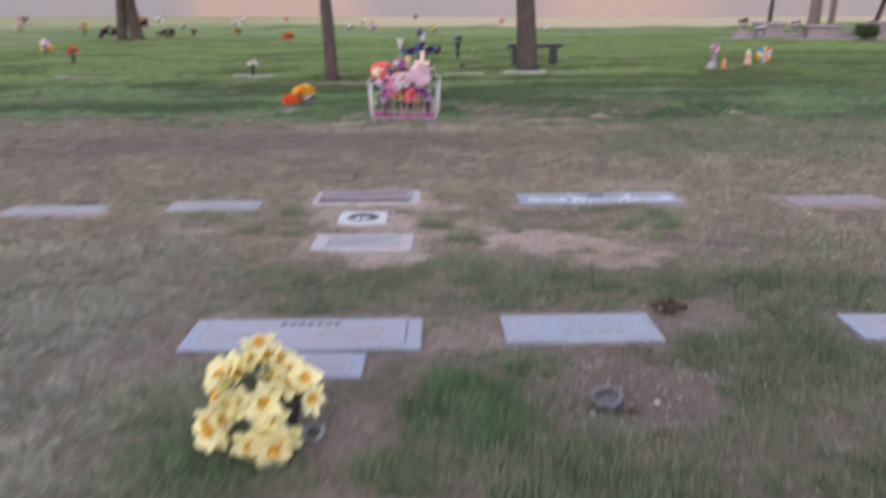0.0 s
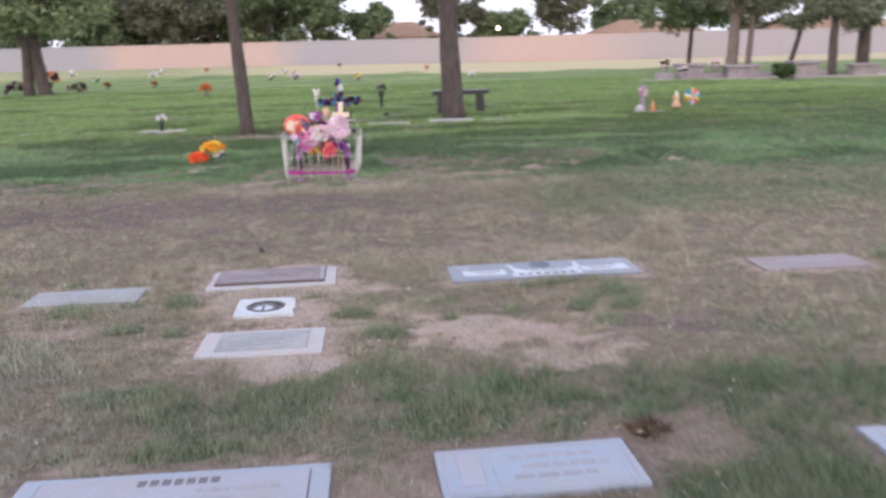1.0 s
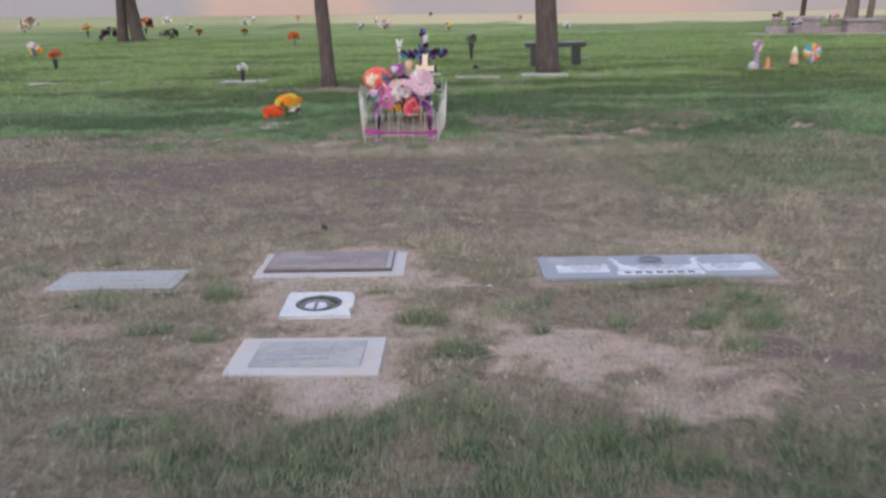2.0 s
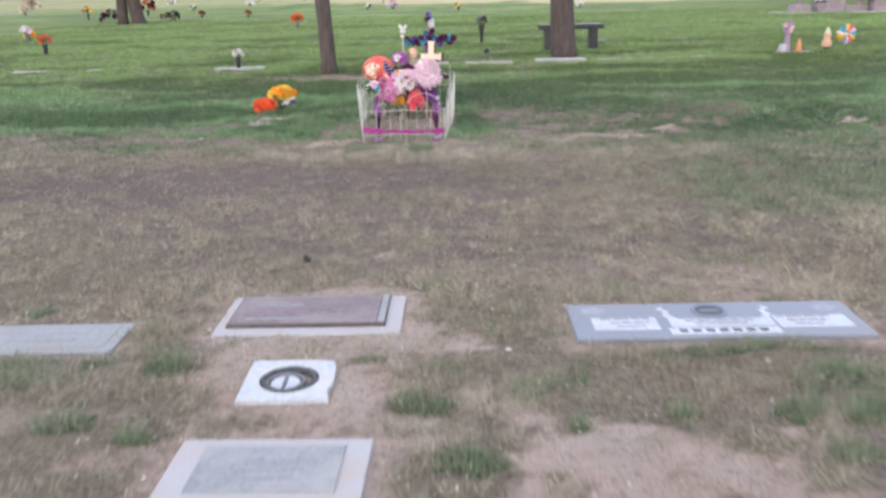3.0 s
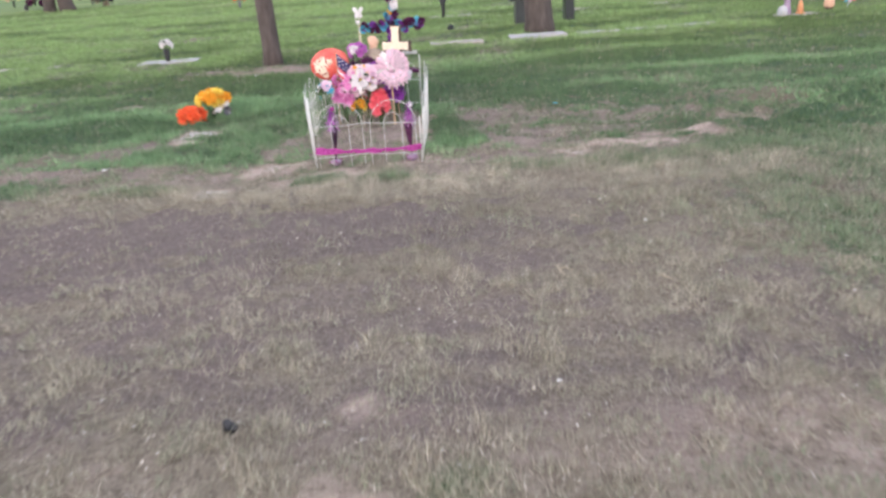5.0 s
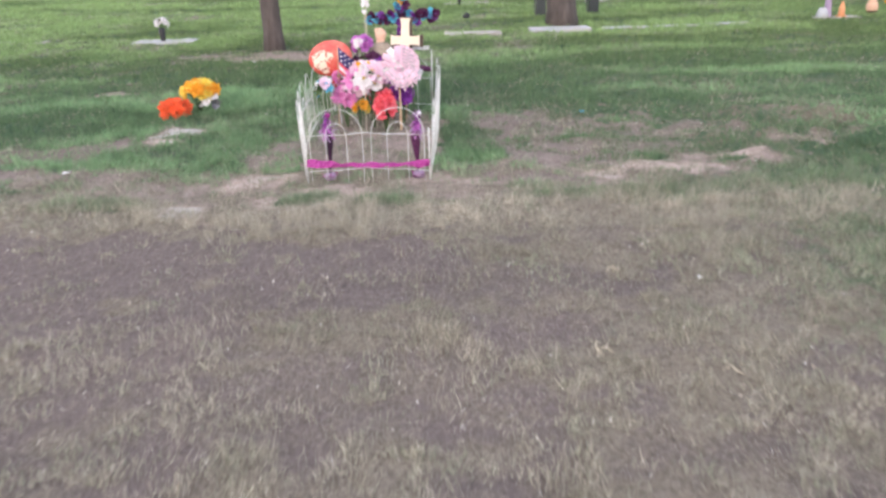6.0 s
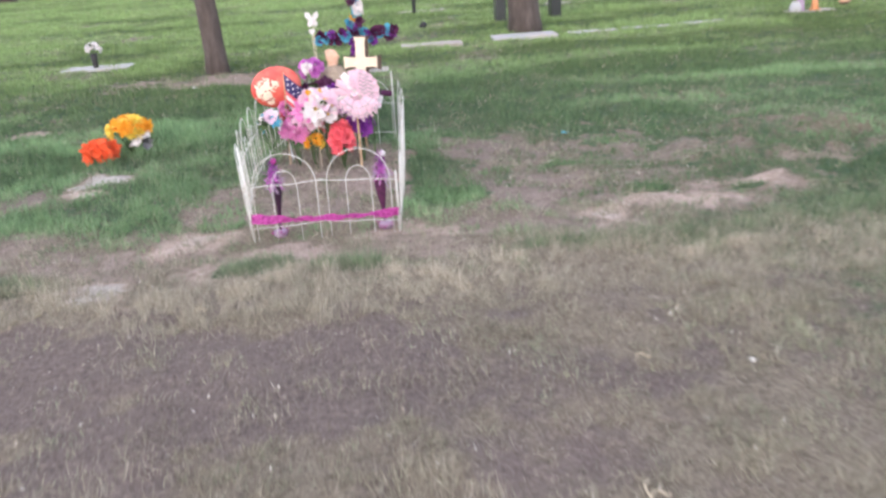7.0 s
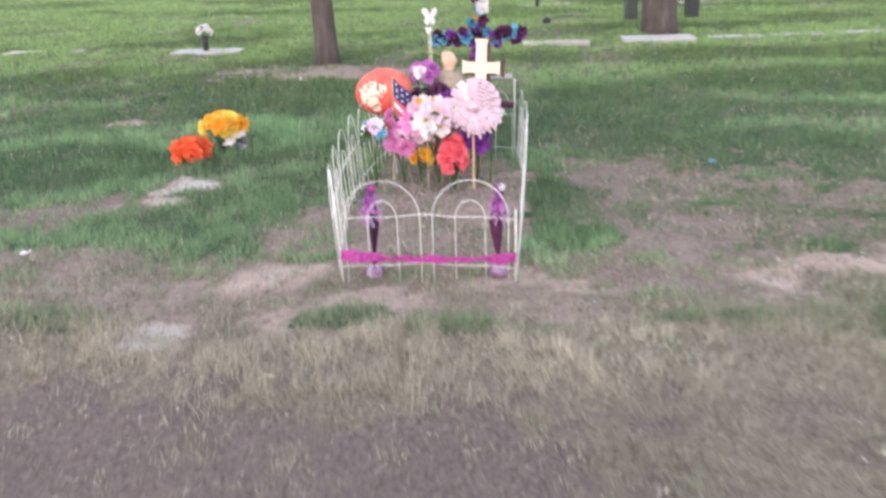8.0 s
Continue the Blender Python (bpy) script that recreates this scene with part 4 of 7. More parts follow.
for k, (bx, by, top, rad, tone) in enumerate(BEYOND):
    tone_set = (dict(), dict(dark=(0.10, 0.105, 0.075), light=(0.20, 0.205, 0.14)), DEEP)[tone]
    tree(bx, by, [(0, 0.28, 0.2, 0)], top * 0.30, top * 0.16, top * 0.92, rad * 1.1, "leafy tree beyond the boundary wall", 9000 if tone == 2 else 6000, 0.30, seed=20 + k, **tone_set)


# ---- houses beyond the wall ----
def house(x, y, w, d, eaves, ridge, turn, label):
    h = thing("house", pose(x, y, 0, 0, 0, turn), label, "house", "houses beyond the wall")
    bm = bmesh.new()
    box(bm, -w / 2, w / 2, -d / 2, d / 2, -0.1, eaves, 0.02, 1)
    part("wall", bm, MAT["stucco"], h)
    bm = bmesh.new()
    o = 0.5
    base = [bm.verts.new(p) for p in ((-w / 2 - o, -d / 2 - o, eaves), (w / 2 + o, -d / 2 - o, eaves), (w / 2 + o, d / 2 + o, eaves), (-w / 2 - o, d / 2 + o, eaves))]
    low = [bm.verts.new(v.co - Vector((0, 0, 0.18))) for v in base]
    a, b = bm.verts.new((-w / 2 + d * 0.42, 0, ridge)), bm.verts.new((w / 2 - d * 0.42, 0, ridge))
    for f in ((base[0], base[1], b, a), (base[2], base[3], a, b), (base[1], base[2], b), (base[3], base[0], a)):
        bm.faces.new(f)
    for k in range(4):
        bm.faces.new((low[k], low[(k + 1) % 4], base[(k + 1) % 4], base[k]))
    bm.faces.new(low[::-1])
    part("roof", bm, MAT["tile_roof"], h)
    for k in range(max(2, int(w / 5))):
        cx = -w / 2 + (k + 0.5) * w / max(2, int(w / 5))
        bm = bmesh.new()
        box(bm, cx - 0.7, cx + 0.7, -d / 2 - 0.05, -d / 2 + 0.05, eaves - 1.7, eaves - 0.5, 0.01, 1)
        window = part("window", bm, MAT["white_cement"], h)
        bm = bmesh.new()
        box(bm, cx - 0.6, cx + 0.6, -d / 2 - 0.07, -d / 2 - 0.045, eaves - 1.6, eaves - 0.6)
        part("pane", bm, MAT["glass"], window)


house(-53, 118, 22, 11, 4.4, 6.25, -5, "low stucco house with a hipped tan roof beyond the wall")
house(5.3, 113, 9.5, 8, 3.2, 5.1, -5, "small house with a tan hipped roof beyond the wall")
house(34.5, 107, 12, 8, 3.0, 4.5, -6, "long low house with a terracotta roof beyond the wall")
house(56, 104, 15, 9, 3.0, 4.5, -6, "low house with a pale roof beyond the wall")


def wall_lamp(x, y, z):
    m, nt, bsdf = begin("lit_lamp_glass", 0.4)
    bsdf.inputs["Base Color"].default_value = (0.9, 0.85, 0.75, 1)
    bsdf.inputs["Emission Color"].default_value = (1.0, 0.86, 0.62, 1)
    bsdf.inputs["Emission Strength"].default_value = 9.0
    t = thing("street_lamp", pose(x, y, 0), "lit lamp on a slim post beyond the boundary wall", "street lamp", "lit lamps")
    bm = bmesh.new()
    tube(bm, [(0, 0, -0.1), (0, 0, z - 0.22)], [0.07, 0.05], 8)
    part("post", bm, MAT["black"], t)
    bm = bmesh.new()
    lathe(bm, [(0.06, z - 0.24), (0.11, z - 0.14), (0.12, z), (0.09, z + 0.1), (0.03, z + 0.14)], 12)
    part("lantern", bm, m, t, "glowing warm glass lantern", smooth=True)


wall_lamp(15.25, 98.0, 3.75)
wall_lamp(19.7, 98.5, 3.75)


# ---- flat stones ----
def slab(name, key, top, material, label, tilt=0.0, bevel=0.008, category="grave marker", seed=0, deep=0.1):
    """An Empty at the stone's middle, with the slab itself under it."""
    x0, x1, y0, y1 = STONES[key]
    w, d = x1 - x0, y1 - y0
    t = thing(name, pose((x0 + x1) / 2, (y0 + y1) / 2, -0.012, 0, 0, tilt), label, category, "flat grave markers")
    bm = bmesh.new()
    box(bm, -w / 2, w / 2, -d / 2, d / 2, -deep, top, bevel, 2)
    part("slab", bm, material, t)
    return t, w, d


def plate(t, name, x0, x1, y0, y1, z0, z1, material, label="", bevel=0.002):
    bm = bmesh.new()
    box(bm, x0, x1, y0, y1, z0, z1, bevel, 1)
    return part(name, bm, material, t, label)


def outline(t, w, d, inset, wide, z, material):
    """A raised line round a stone's face, mitred into one frame."""
    bm = bmesh.new()
    a, b = w / 2 - inset, d / 2 - inset
    for x0, x1, y0, y1 in ((-a, a, b - wide, b), (-a, a, -b, -b + wide), (-a, -a + wide, -b + wide, b - wide), (a - wide, a, -b + wide, b - wide)):
        box(bm, x0, x1, y0, y1, z - 0.002, z + 0.003, 0.001, 1)
    return part("border", bm, material, t, "raised line round the face")


def words(t, x0, x1, y, size, z, material, seed, gaps=3):
    """A line of illegible lettering: short plain bars."""
    r = random.Random(seed)
    x = x0
    while x < x1 - size:
        run = min(size * r.uniform(2.0, 4.5), x1 - x)
        bm = bmesh.new()
        box(bm, x, x + run, y - size / 2, y + size / 2, z - 0.002, z + 0.0025, 0.0008, 1)
        part("lettering", bm, material, t)
        x += run + size * 0.55


# the long companion stone with a footstone below it
t, w, d = slab("grave_marker", "companion", 0.02, MAT["granite"], "long blue-grey granite companion marker with a cut border and lettering", -0.6)
plate(t, "panel", -w / 2 + 0.075, w / 2 - 0.075, -d / 2 + 0.045, d / 2 - 0.04, 0.012, 0.023, MAT["granite_cut"], "paler cut face")
plate(t, "end_groove", w / 2 - 0.078, w / 2 - 0.071, -d / 2 + 0.06, d / 2 - 0.05, 0.018, 0.0245, MAT["lettering"])
plate(t, "end_groove", -w / 2 + 0.071, -w / 2 + 0.078, -d / 2 + 0.06, d / 2 - 0.05, 0.018, 0.0245, MAT["lettering_soft"])
for k in range(7):
    plate(t, "name_bar", -0.13 + k * 0.043, -0.13 + k * 0.043 + 0.03, 0.085, 0.125, 0.021, 0.0255, MAT["lettering"], bevel=0.0008)
words(t, 0.09, 0.38, 0.035, 0.026, 0.0235, MAT["lettering_soft"], 2)
words(t, -0.40, -0.13, -0.03, 0.024, 0.0235, MAT["lettering_soft"], 3)
words(t, 0.06, 0.22, -0.035, 0.018, 0.0235, MAT["lettering_soft"], 4)
words(t, -0.42, -0.25, -0.085, 0.02, 0.0235, MAT["lettering_soft"], 5)
words(t, 0.22, 0.36, -0.065, 0.016, 0.0235, MAT["lettering_soft"], 6)

t, w, d = slab("grave_marker", "footstone", 0.014, MAT["granite"], "small pale granite footstone below the companion marker", -0.6)
plate(t, "panel", -w / 2 + 0.04, w / 2 - 0.05, -d / 2 + 0.03, d / 2 - 0.03, 0.008, 0.017, MAT["granite_cut"], "paler cut face")
for k in range(3):
    words(t, -0.13, 0.14, 0.06 - k * 0.055, 0.02, 0.0175, MAT["lettering_soft"], 10 + k)

t, w, d = slab("grave_marker", "single", 0.022, MAT["granite"], "blue-grey granite marker with a carved corner panel, set in brown soil", 1.2)
outline(t, w, d, 0.02, 0.012, 0.022, MAT["granite_cut"])
plate(t, "panel", -w / 2 + 0.2, w / 2 - 0.06, -d / 2 + 0.06, d / 2 - 0.05, 0.016, 0.025, MAT["granite"], "smooth cut face")
plate(t, "picture_panel", -w / 2 + 0.075, -w / 2 + 0.16, -d / 2 + 0.07, d / 2 - 0.05, 0.016, 0.026, MAT["granite_cut"], "grey carved panel")
for k, (a, b) in enumerate(((-0.1, 0.22), (-0.06, 0.26), (-0.1, 0.2))):
    words(t, a, b, 0.075 - k * 0.075, 0.024, 0.0255, MAT["lettering_soft"], 14 + k)

t, w, d = slab("grave_marker", "corner", 0.02, MAT["granite"], "blue-grey granite marker sunk level with the turf", -1.0)
plate(t, "panel", -w / 2 + 0.06, w / 2 - 0.06, -d / 2 + 0.05, d / 2 - 0.05, 0.014, 0.023, MAT["granite_cut"], "paler cut face")
words(t, -0.2, 0.2, 0.04, 0.03, 0.0235, MAT["lettering_soft"], 20)
words(t, -0.15, 0.16, -0.04, 0.02, 0.0235, MAT["lettering_soft"], 21)

# bronze plate on granite
t, w, d = slab("grave_marker", "bronze", 0.012, MAT["granite_pale"], "purple-brown bronze plate on a pale granite base in sandy soil", 0.3)
plate(t, "plate_rim", -w / 2 + 0.05, w / 2 - 0.075, -d / 2 + 0.075, d / 2 - 0.022, 0.006, 0.026, MAT["bronze_edge"], "dark bronze rim", 0.003)
plate(t, "plate", -w / 2 + 0.058, w / 2 - 0.115, -d / 2 + 0.095, d / 2 - 0.03, 0.022, 0.0295, MAT["bronze"], "worn bronze face", 0.003)
plate(t, "end_strip", w / 2 - 0.112, w / 2 - 0.080, -d / 2 + 0.095, d / 2 - 0.03, 0.022, 0.029, MAT["slate_plate"], "grey-blue weathered strip")
r = random.Random(31)
for k in range(3):
    bm = bmesh.new()
    lathe(bm, [(0.05, 0), (0.042, 0.004), (0.02, 0.006)], 10, pose(-0.02 + k * 0.085, 0.03 - 0.02 * k, 0.029))
    part("relief", bm, MAT["bronze"], t, "low worn relief", smooth=True)
words(t, -0.28, -0.06, 0.08, 0.018, 0.03, MAT["lettering_soft"], 32)
words(t, -0.30, 0.05, -0.09, 0.016, 0.03, MAT["lettering_soft"], 33)

# grey plate on pale granite
t, w, d = slab("grave_marker", "plate", 0.016, MAT["granite_pale"], "grey plate on a pale granite base, edged by bare soil", -0.4)
plate(t, "plate", -w / 2 + 0.095, w / 2 - 0.085, -d / 2 + 0.07, d / 2 - 0.06, 0.008, 0.024, MAT["slate_plate"], "grey-green plate", 0.003)
words(t, -0.16, 0.05, 0.07, 0.018, 0.0245, MAT["granite_cut"], 34)
words(t, -0.18, 0.12, 0.0, 0.02, 0.0245, MAT["lettering_soft"], 35)
words(t, -0.16, 0.1, -0.06, 0.016, 0.0245, MAT["lettering_soft"], 36)


# white cement square with a sunk flower-vase ring
def vase_base():
    x0, x1, y0, y1 = STONES["cement"]
    w, d = x1 - x0, y1 - y0
    t = thing("vase_base", pose((x0 + x1) / 2, (y0 + y1) / 2, 0, 0, 0, 1.5), "white cement square holding a sunken ring for a flower vase", "vase base", "flat grave markers")
    bm = bmesh.new()
    n, top, hole = 24, 0.008, 0.118
    def edge(a):
        c, s = math.cos(a), math.sin(a)
        k = 1 / max(abs(c), abs(s))
        return c * k * w / 2, s * k * d / 2
    rings = [[], [], [], []]
    for k in range(n):
        a = 2 * math.pi * k / n
        ex, ey = edge(a)
        if 0 < a < 1.3 or a > 5.6:
            worn = 1 - 0.06 * math.sin(a * 11) ** 2 - 0.07 * (k in (3, 22))
            ex, ey = ex * worn, ey * worn
        rings[0].append(bm.verts.new((ex, ey, -0.1)))
        rings[1].append(bm.verts.new((ex * 0.995, ey * 0.995, top)))
        rings[2].append(bm.verts.new((hole * math.cos(a), hole * math.sin(a) + 0.0, top)))
        rings[3].append(bm.verts.new((hole * math.cos(a), hole * math.sin(a), -0.1)))
    for a, b in zip(rings, rings[1:]):
        for k in range(n):
            bm.faces.new((a[k], a[(k + 1) % n], b[(k + 1) % n], b[k]))
    part("slab", bm, MAT["white_cement"], t)
    bm = bmesh.new()   # a shallow well, a deep hole's shade put into its black
    lathe(bm, [(0.121, -0.09), (0.121, -0.045), (0.02, -0.05)], 8)
    part("well", bm, MAT["black"], t, "shallow well, black for the shade of a deep hole")
    bm = bmesh.new()
    lathe(bm, [(0.119, -0.06), (0.119, 0.004), (0.113, 0.012), (0.100, 0.010), (0.094, -0.004), (0.092, -0.06)], 8)
    part("ring", bm, MAT["bench"], t, "dark eight-sided metal ring")
    bm = bmesh.new()   # the cup sits off the middle, leaving a dark gap at one side
    lathe(bm, [(0.080, -0.06), (0.084, -0.006), (0.078, 0.006), (0.068, 0.004), (0.064, -0.008), (0.060, -0.05)], 20, pose(-0.014, -0.010, 0))
    part("cup", bm, MAT["zinc"], t, "grey metal cup")
    bm = bmesh.new()
    lathe(bm, [(0.060, -0.05), (0.060, -0.006), (0.055, 0.0), (0.001, 0.003)], 20, pose(-0.014, -0.010, 0))
    cap = part("cap", bm, MAT["frost"], t, "white round cap", smooth=False)
    bm = bmesh.new()
    box(bm, -0.021, -0.007, -0.064, 0.046, -0.002, 0.0075, 0.002, 1)
    part("grip", bm, MAT["zinc"], cap, "grey finger grip across the cap")


vase_base()

# the family stone with white panels
t, w, d = slab("grave_marker", "family", 0.024, MAT["granite_slate"], "long slate-blue granite family marker with frosted white panels", 0.6)
plate(t, "panel", -w / 2 + 0.09, -w / 2 + 0.38, -0.115, 0.02, 0.018, 0.0275, MAT["frost"], "white lettered panel")
plate(t, "panel", w / 2 - 0.38, w / 2 - 0.06, -0.115, 0.02, 0.018, 0.0275, MAT["frost"], "white lettered panel")
plate(t, "panel", -0.21, 0.25, -0.09, -0.005, 0.018, 0.0275, MAT["frost"], "white lettered panel")
plate(t, "name_panel", -0.23, 0.25, -0.172, -0.108, 0.018, 0.0275, MAT["frost"], "white band with dark capitals")
for k in range(7):
    plate(t, "name_bar", -0.19 + k * 0.058, -0.19 + k * 0.058 + 0.038, -0.158, -0.124, 0.026, 0.0285, MAT["lettering"], bevel=0.0008)
for cx in (-w / 2 + 0.25, w / 2 - 0.25):
    words(t, cx - 0.12, cx + 0.12, 0.002, 0.016, 0.028, MAT["lettering_soft"], int(cx * 100) + 300)
    words(t, cx - 0.08, cx + 0.09, -0.042, 0.014, 0.028, MAT["lettering_soft"], int(cx * 100) + 301)
    words(t, cx - 0.06, cx + 0.07, -0.085, 0.012, 0.028, MAT["lettering_soft"], int(cx * 100) + 302)
words(t, -0.14, 0.17, -0.03, 0.018, 0.028, MAT["lettering_soft"], 305)
words(t, -0.10, 0.14, -0.065, 0.013, 0.028, MAT["lettering_soft"], 306)
for sgn in (-1, 1):   # scrolls either side of the medallion
    bm = bmesh.new()
    tube(bm, [(0.02 + sgn * 0.20, -0.01, 0.022), (0.02 + sgn * 0.23, 0.04, 0.023), (0.02 + sgn * 0.215, 0.085, 0.023), (0.02 + sgn * 0.25, 0.12, 0.023), (0.02 + sgn * 0.225, 0.145, 0.022)],
         [0.02, 0.018, 0.013, 0.014, 0.006], 6)
    for v in bm.verts:
        v.co.z = 0.02 + (v.co.z - 0.02) * 0.35 + 0.004
    part("scroll", bm, MAT["frost"], t, "white carved scroll")
    bm = bmesh.new()
    for k in range(5):
        a = k * 2 * math.pi / 5
        lathe(bm, [(0.026, 0.0), (0.022, 0.003), (0.008, 0.004)], 8, pose(sgn * (w / 2 - 0.11) + 0.036 * math.cos(a), 0.115 + 0.028 * math.sin(a), 0.0225))
    part("rose", bm, MAT["granite_cut"], t, "faint carved rose")
bm = bmesh.new()
lathe(bm, [(0.080, 0.018), (0.080, 0.03), (0.073, 0.034), (0.065, 0.03), (0.065, 0.018)], 24, pose(0.0, 0.085, 0))
ring = part("medallion", bm, MAT["granite_dark"], t, "round raised medallion")
bm = bmesh.new()
lathe(bm, [(0.0645, 0.018), (0.0645, 0.027), (0.01, 0.028)], 24, pose(0.0, 0.085, 0))
part("medallion_face", bm, MAT["bench"], ring, "dark medallion face")
bm = bmesh.new()
box(bm, -0.045, 0.045, 0.077, 0.093, 0.024, 0.032, 0.003, 1)
part("medallion_bar", bm, MAT["granite_dark"], ring)

t, w, d = slab("grave_marker", "left", 0.014, MAT["granite_worn"], "weathered blue-grey granite marker level with dry turf", 0.5)
plate(t, "panel", -w / 2 + 0.05, w / 2 - 0.05, -d / 2 + 0.05, d / 2 - 0.05, 0.008, 0.017, MAT["granite_worn"], "dusty cut face")
words(t, -0.2, 0.2, 0.05, 0.028, 0.0175, MAT["lettering_soft"], 40)
words(t, -0.18, 0.15, -0.03, 0.02, 0.0175, MAT["lettering_soft"], 41)
t, w, d = slab("grave_marker", "left_far", 0.006, MAT["granite_worn"], "grey granite marker half sunk in the turf", 1.5)
plate(t, "panel", -w / 2 + 0.05, w / 2 - 0.05, -d / 2 + 0.05, d / 2 - 0.05, 0.0, 0.009, MAT["granite_worn"], "dusty cut face")
words(t, -0.2, 0.2, 0.02, 0.03, 0.0095, MAT["lettering_soft"], 42)
t, w, d = slab("grave_marker", "rose", 0.016, MAT["granite_rose"], "rose-grey granite marker in dry grass", -0.5)
words(t, -0.22, 0.2, 0.03, 0.028, 0.0165, MAT["lettering_soft"], 43)
words(t, -0.15, 0.14, -0.04, 0.02, 0.0165, MAT["lettering_soft"], 44)


# ---- blooms ----
def petals_mesh(name, material, layers, cup=0.35, ragged=0.0):
    """Rings of curved petals. layers: (count, length, width, lift at the tip)."""
    bm = bmesh.new()
    for j, (n, length, width, lift) in enumerate(layers):
        for k in range(n):
            turn = Matrix.Rotation(2 * math.pi * (k + 0.5 * (j % 2)) / n, 4, "Z")
            rows = []
            for u, wf in ((0.08, 0.35), (0.4, 0.95), (0.75, 1.0), (1.0, 0.25)):
                z = lift * length * u + cup * length * (u - u * u) * 0.6
                h = width * wf / 2
                rows.append([bm.verts.new(turn @ Vector((u * length, s * h, z + (0.12 * h if s else -0.1 * h)))) for s in (-1, 0, 1)])
            for a, b in zip(rows, rows[1:]):
                for q in range(2):
                    bm.faces.new((a[q], b[q], b[q + 1], a[q + 1]))
    if len(layers) > 1 or layers[0][0] > 1:   # the petals grow out of one small heart
        heart = bm.verts.new((0, 0, 0))
        for e in [e for e in bm.edges if e.is_boundary and all(v.co.xy.length < 0.26 * layers[0][1] and abs(v.co.z) < 0.3 * layers[0][1] for v in e.verts)]:
            bm.faces.new((heart, e.verts[0], e.verts[1]))
    if ragged:   # creased, uneven cloth
        size = layers[0][1]
        for v in bm.verts:
            way = noise.noise_vector(v.co * (2.1 / size) + Vector((size * 900, len(layers), 0)))
            v.co += way * ragged * size * min(1.0, v.co.length / (0.6 * size))
    mesh = bpy.data.meshes.new(name)
    bm.to_mesh(mesh)
    bm.free()
    mesh.materials.append(material)
    for f in mesh.polygons:
        f.use_smooth = True
    return mesh


def cup_mesh(name, material, r0, r1, h, sides=10):
    bm = bmesh.new()
    prof = [(r0, 0), (r0 * 1.1, h * 0.5), (r1, h), (r1 * 0.82, h * 0.95), (r0 * 0.7, h * 0.35)]
    lathe(bm, prof, sides)
    for v in bm.verts:
        if v.co.z > h * 0.9:
            v.co *= 1 + 0.12 * math.sin(5 * math.atan2(v.co.y, v.co.x))
    mesh = bpy.data.meshes.new(name)
    bm.to_mesh(mesh)
    bm.free()
    mesh.materials.append(material)
    return mesh


def leaf_mesh(name, material, length, width):
    return petals_mesh(name, material, [(1, length, width, 0.35)], 0.6)


MUM = [(9, 1.0, 0.42, 0.25), (8, 0.78, 0.38, 0.7), (6, 0.5, 0.3, 1.4)]
LILY = [(3, 1.0, 0.66, 0.4), (3, 1.0, 0.66, 0.5), (4, 0.55, 0.45, 0.9)]
ROSE = [(6, 0.8, 0.8, 0.5), (5, 0.6, 0.7, 1.0), (4, 0.35, 0.5, 2.0)]
BLOOMS = {}


def bloom_of(color, shape, size):
    key = (color, len(shape), shape[0][0], round(size, 3))
    if key not in BLOOMS:
        BLOOMS[key] = petals_mesh("bloom", MAT[color], [(n, l * size, w * size, f) for n, l, w, f in shape], 0.35, 0.34)
    return BLOOMS[key]


def bloom(t, color, shape, size, at, way, spin, eye=None):
    b = put("bloom", bloom_of(color, shape, size), t, "", Matrix.Translation(at) @ aim(way, spin))
    if eye:
        key = (eye, "eye", round(size, 3))
        if key not in BLOOMS:
            BLOOMS[key] = cup_mesh("flower_eye", MAT[eye], size * 0.12, size * 0.16, size * 0.22, 8)
        put("flower_eye", BLOOMS[key], b)
    return b


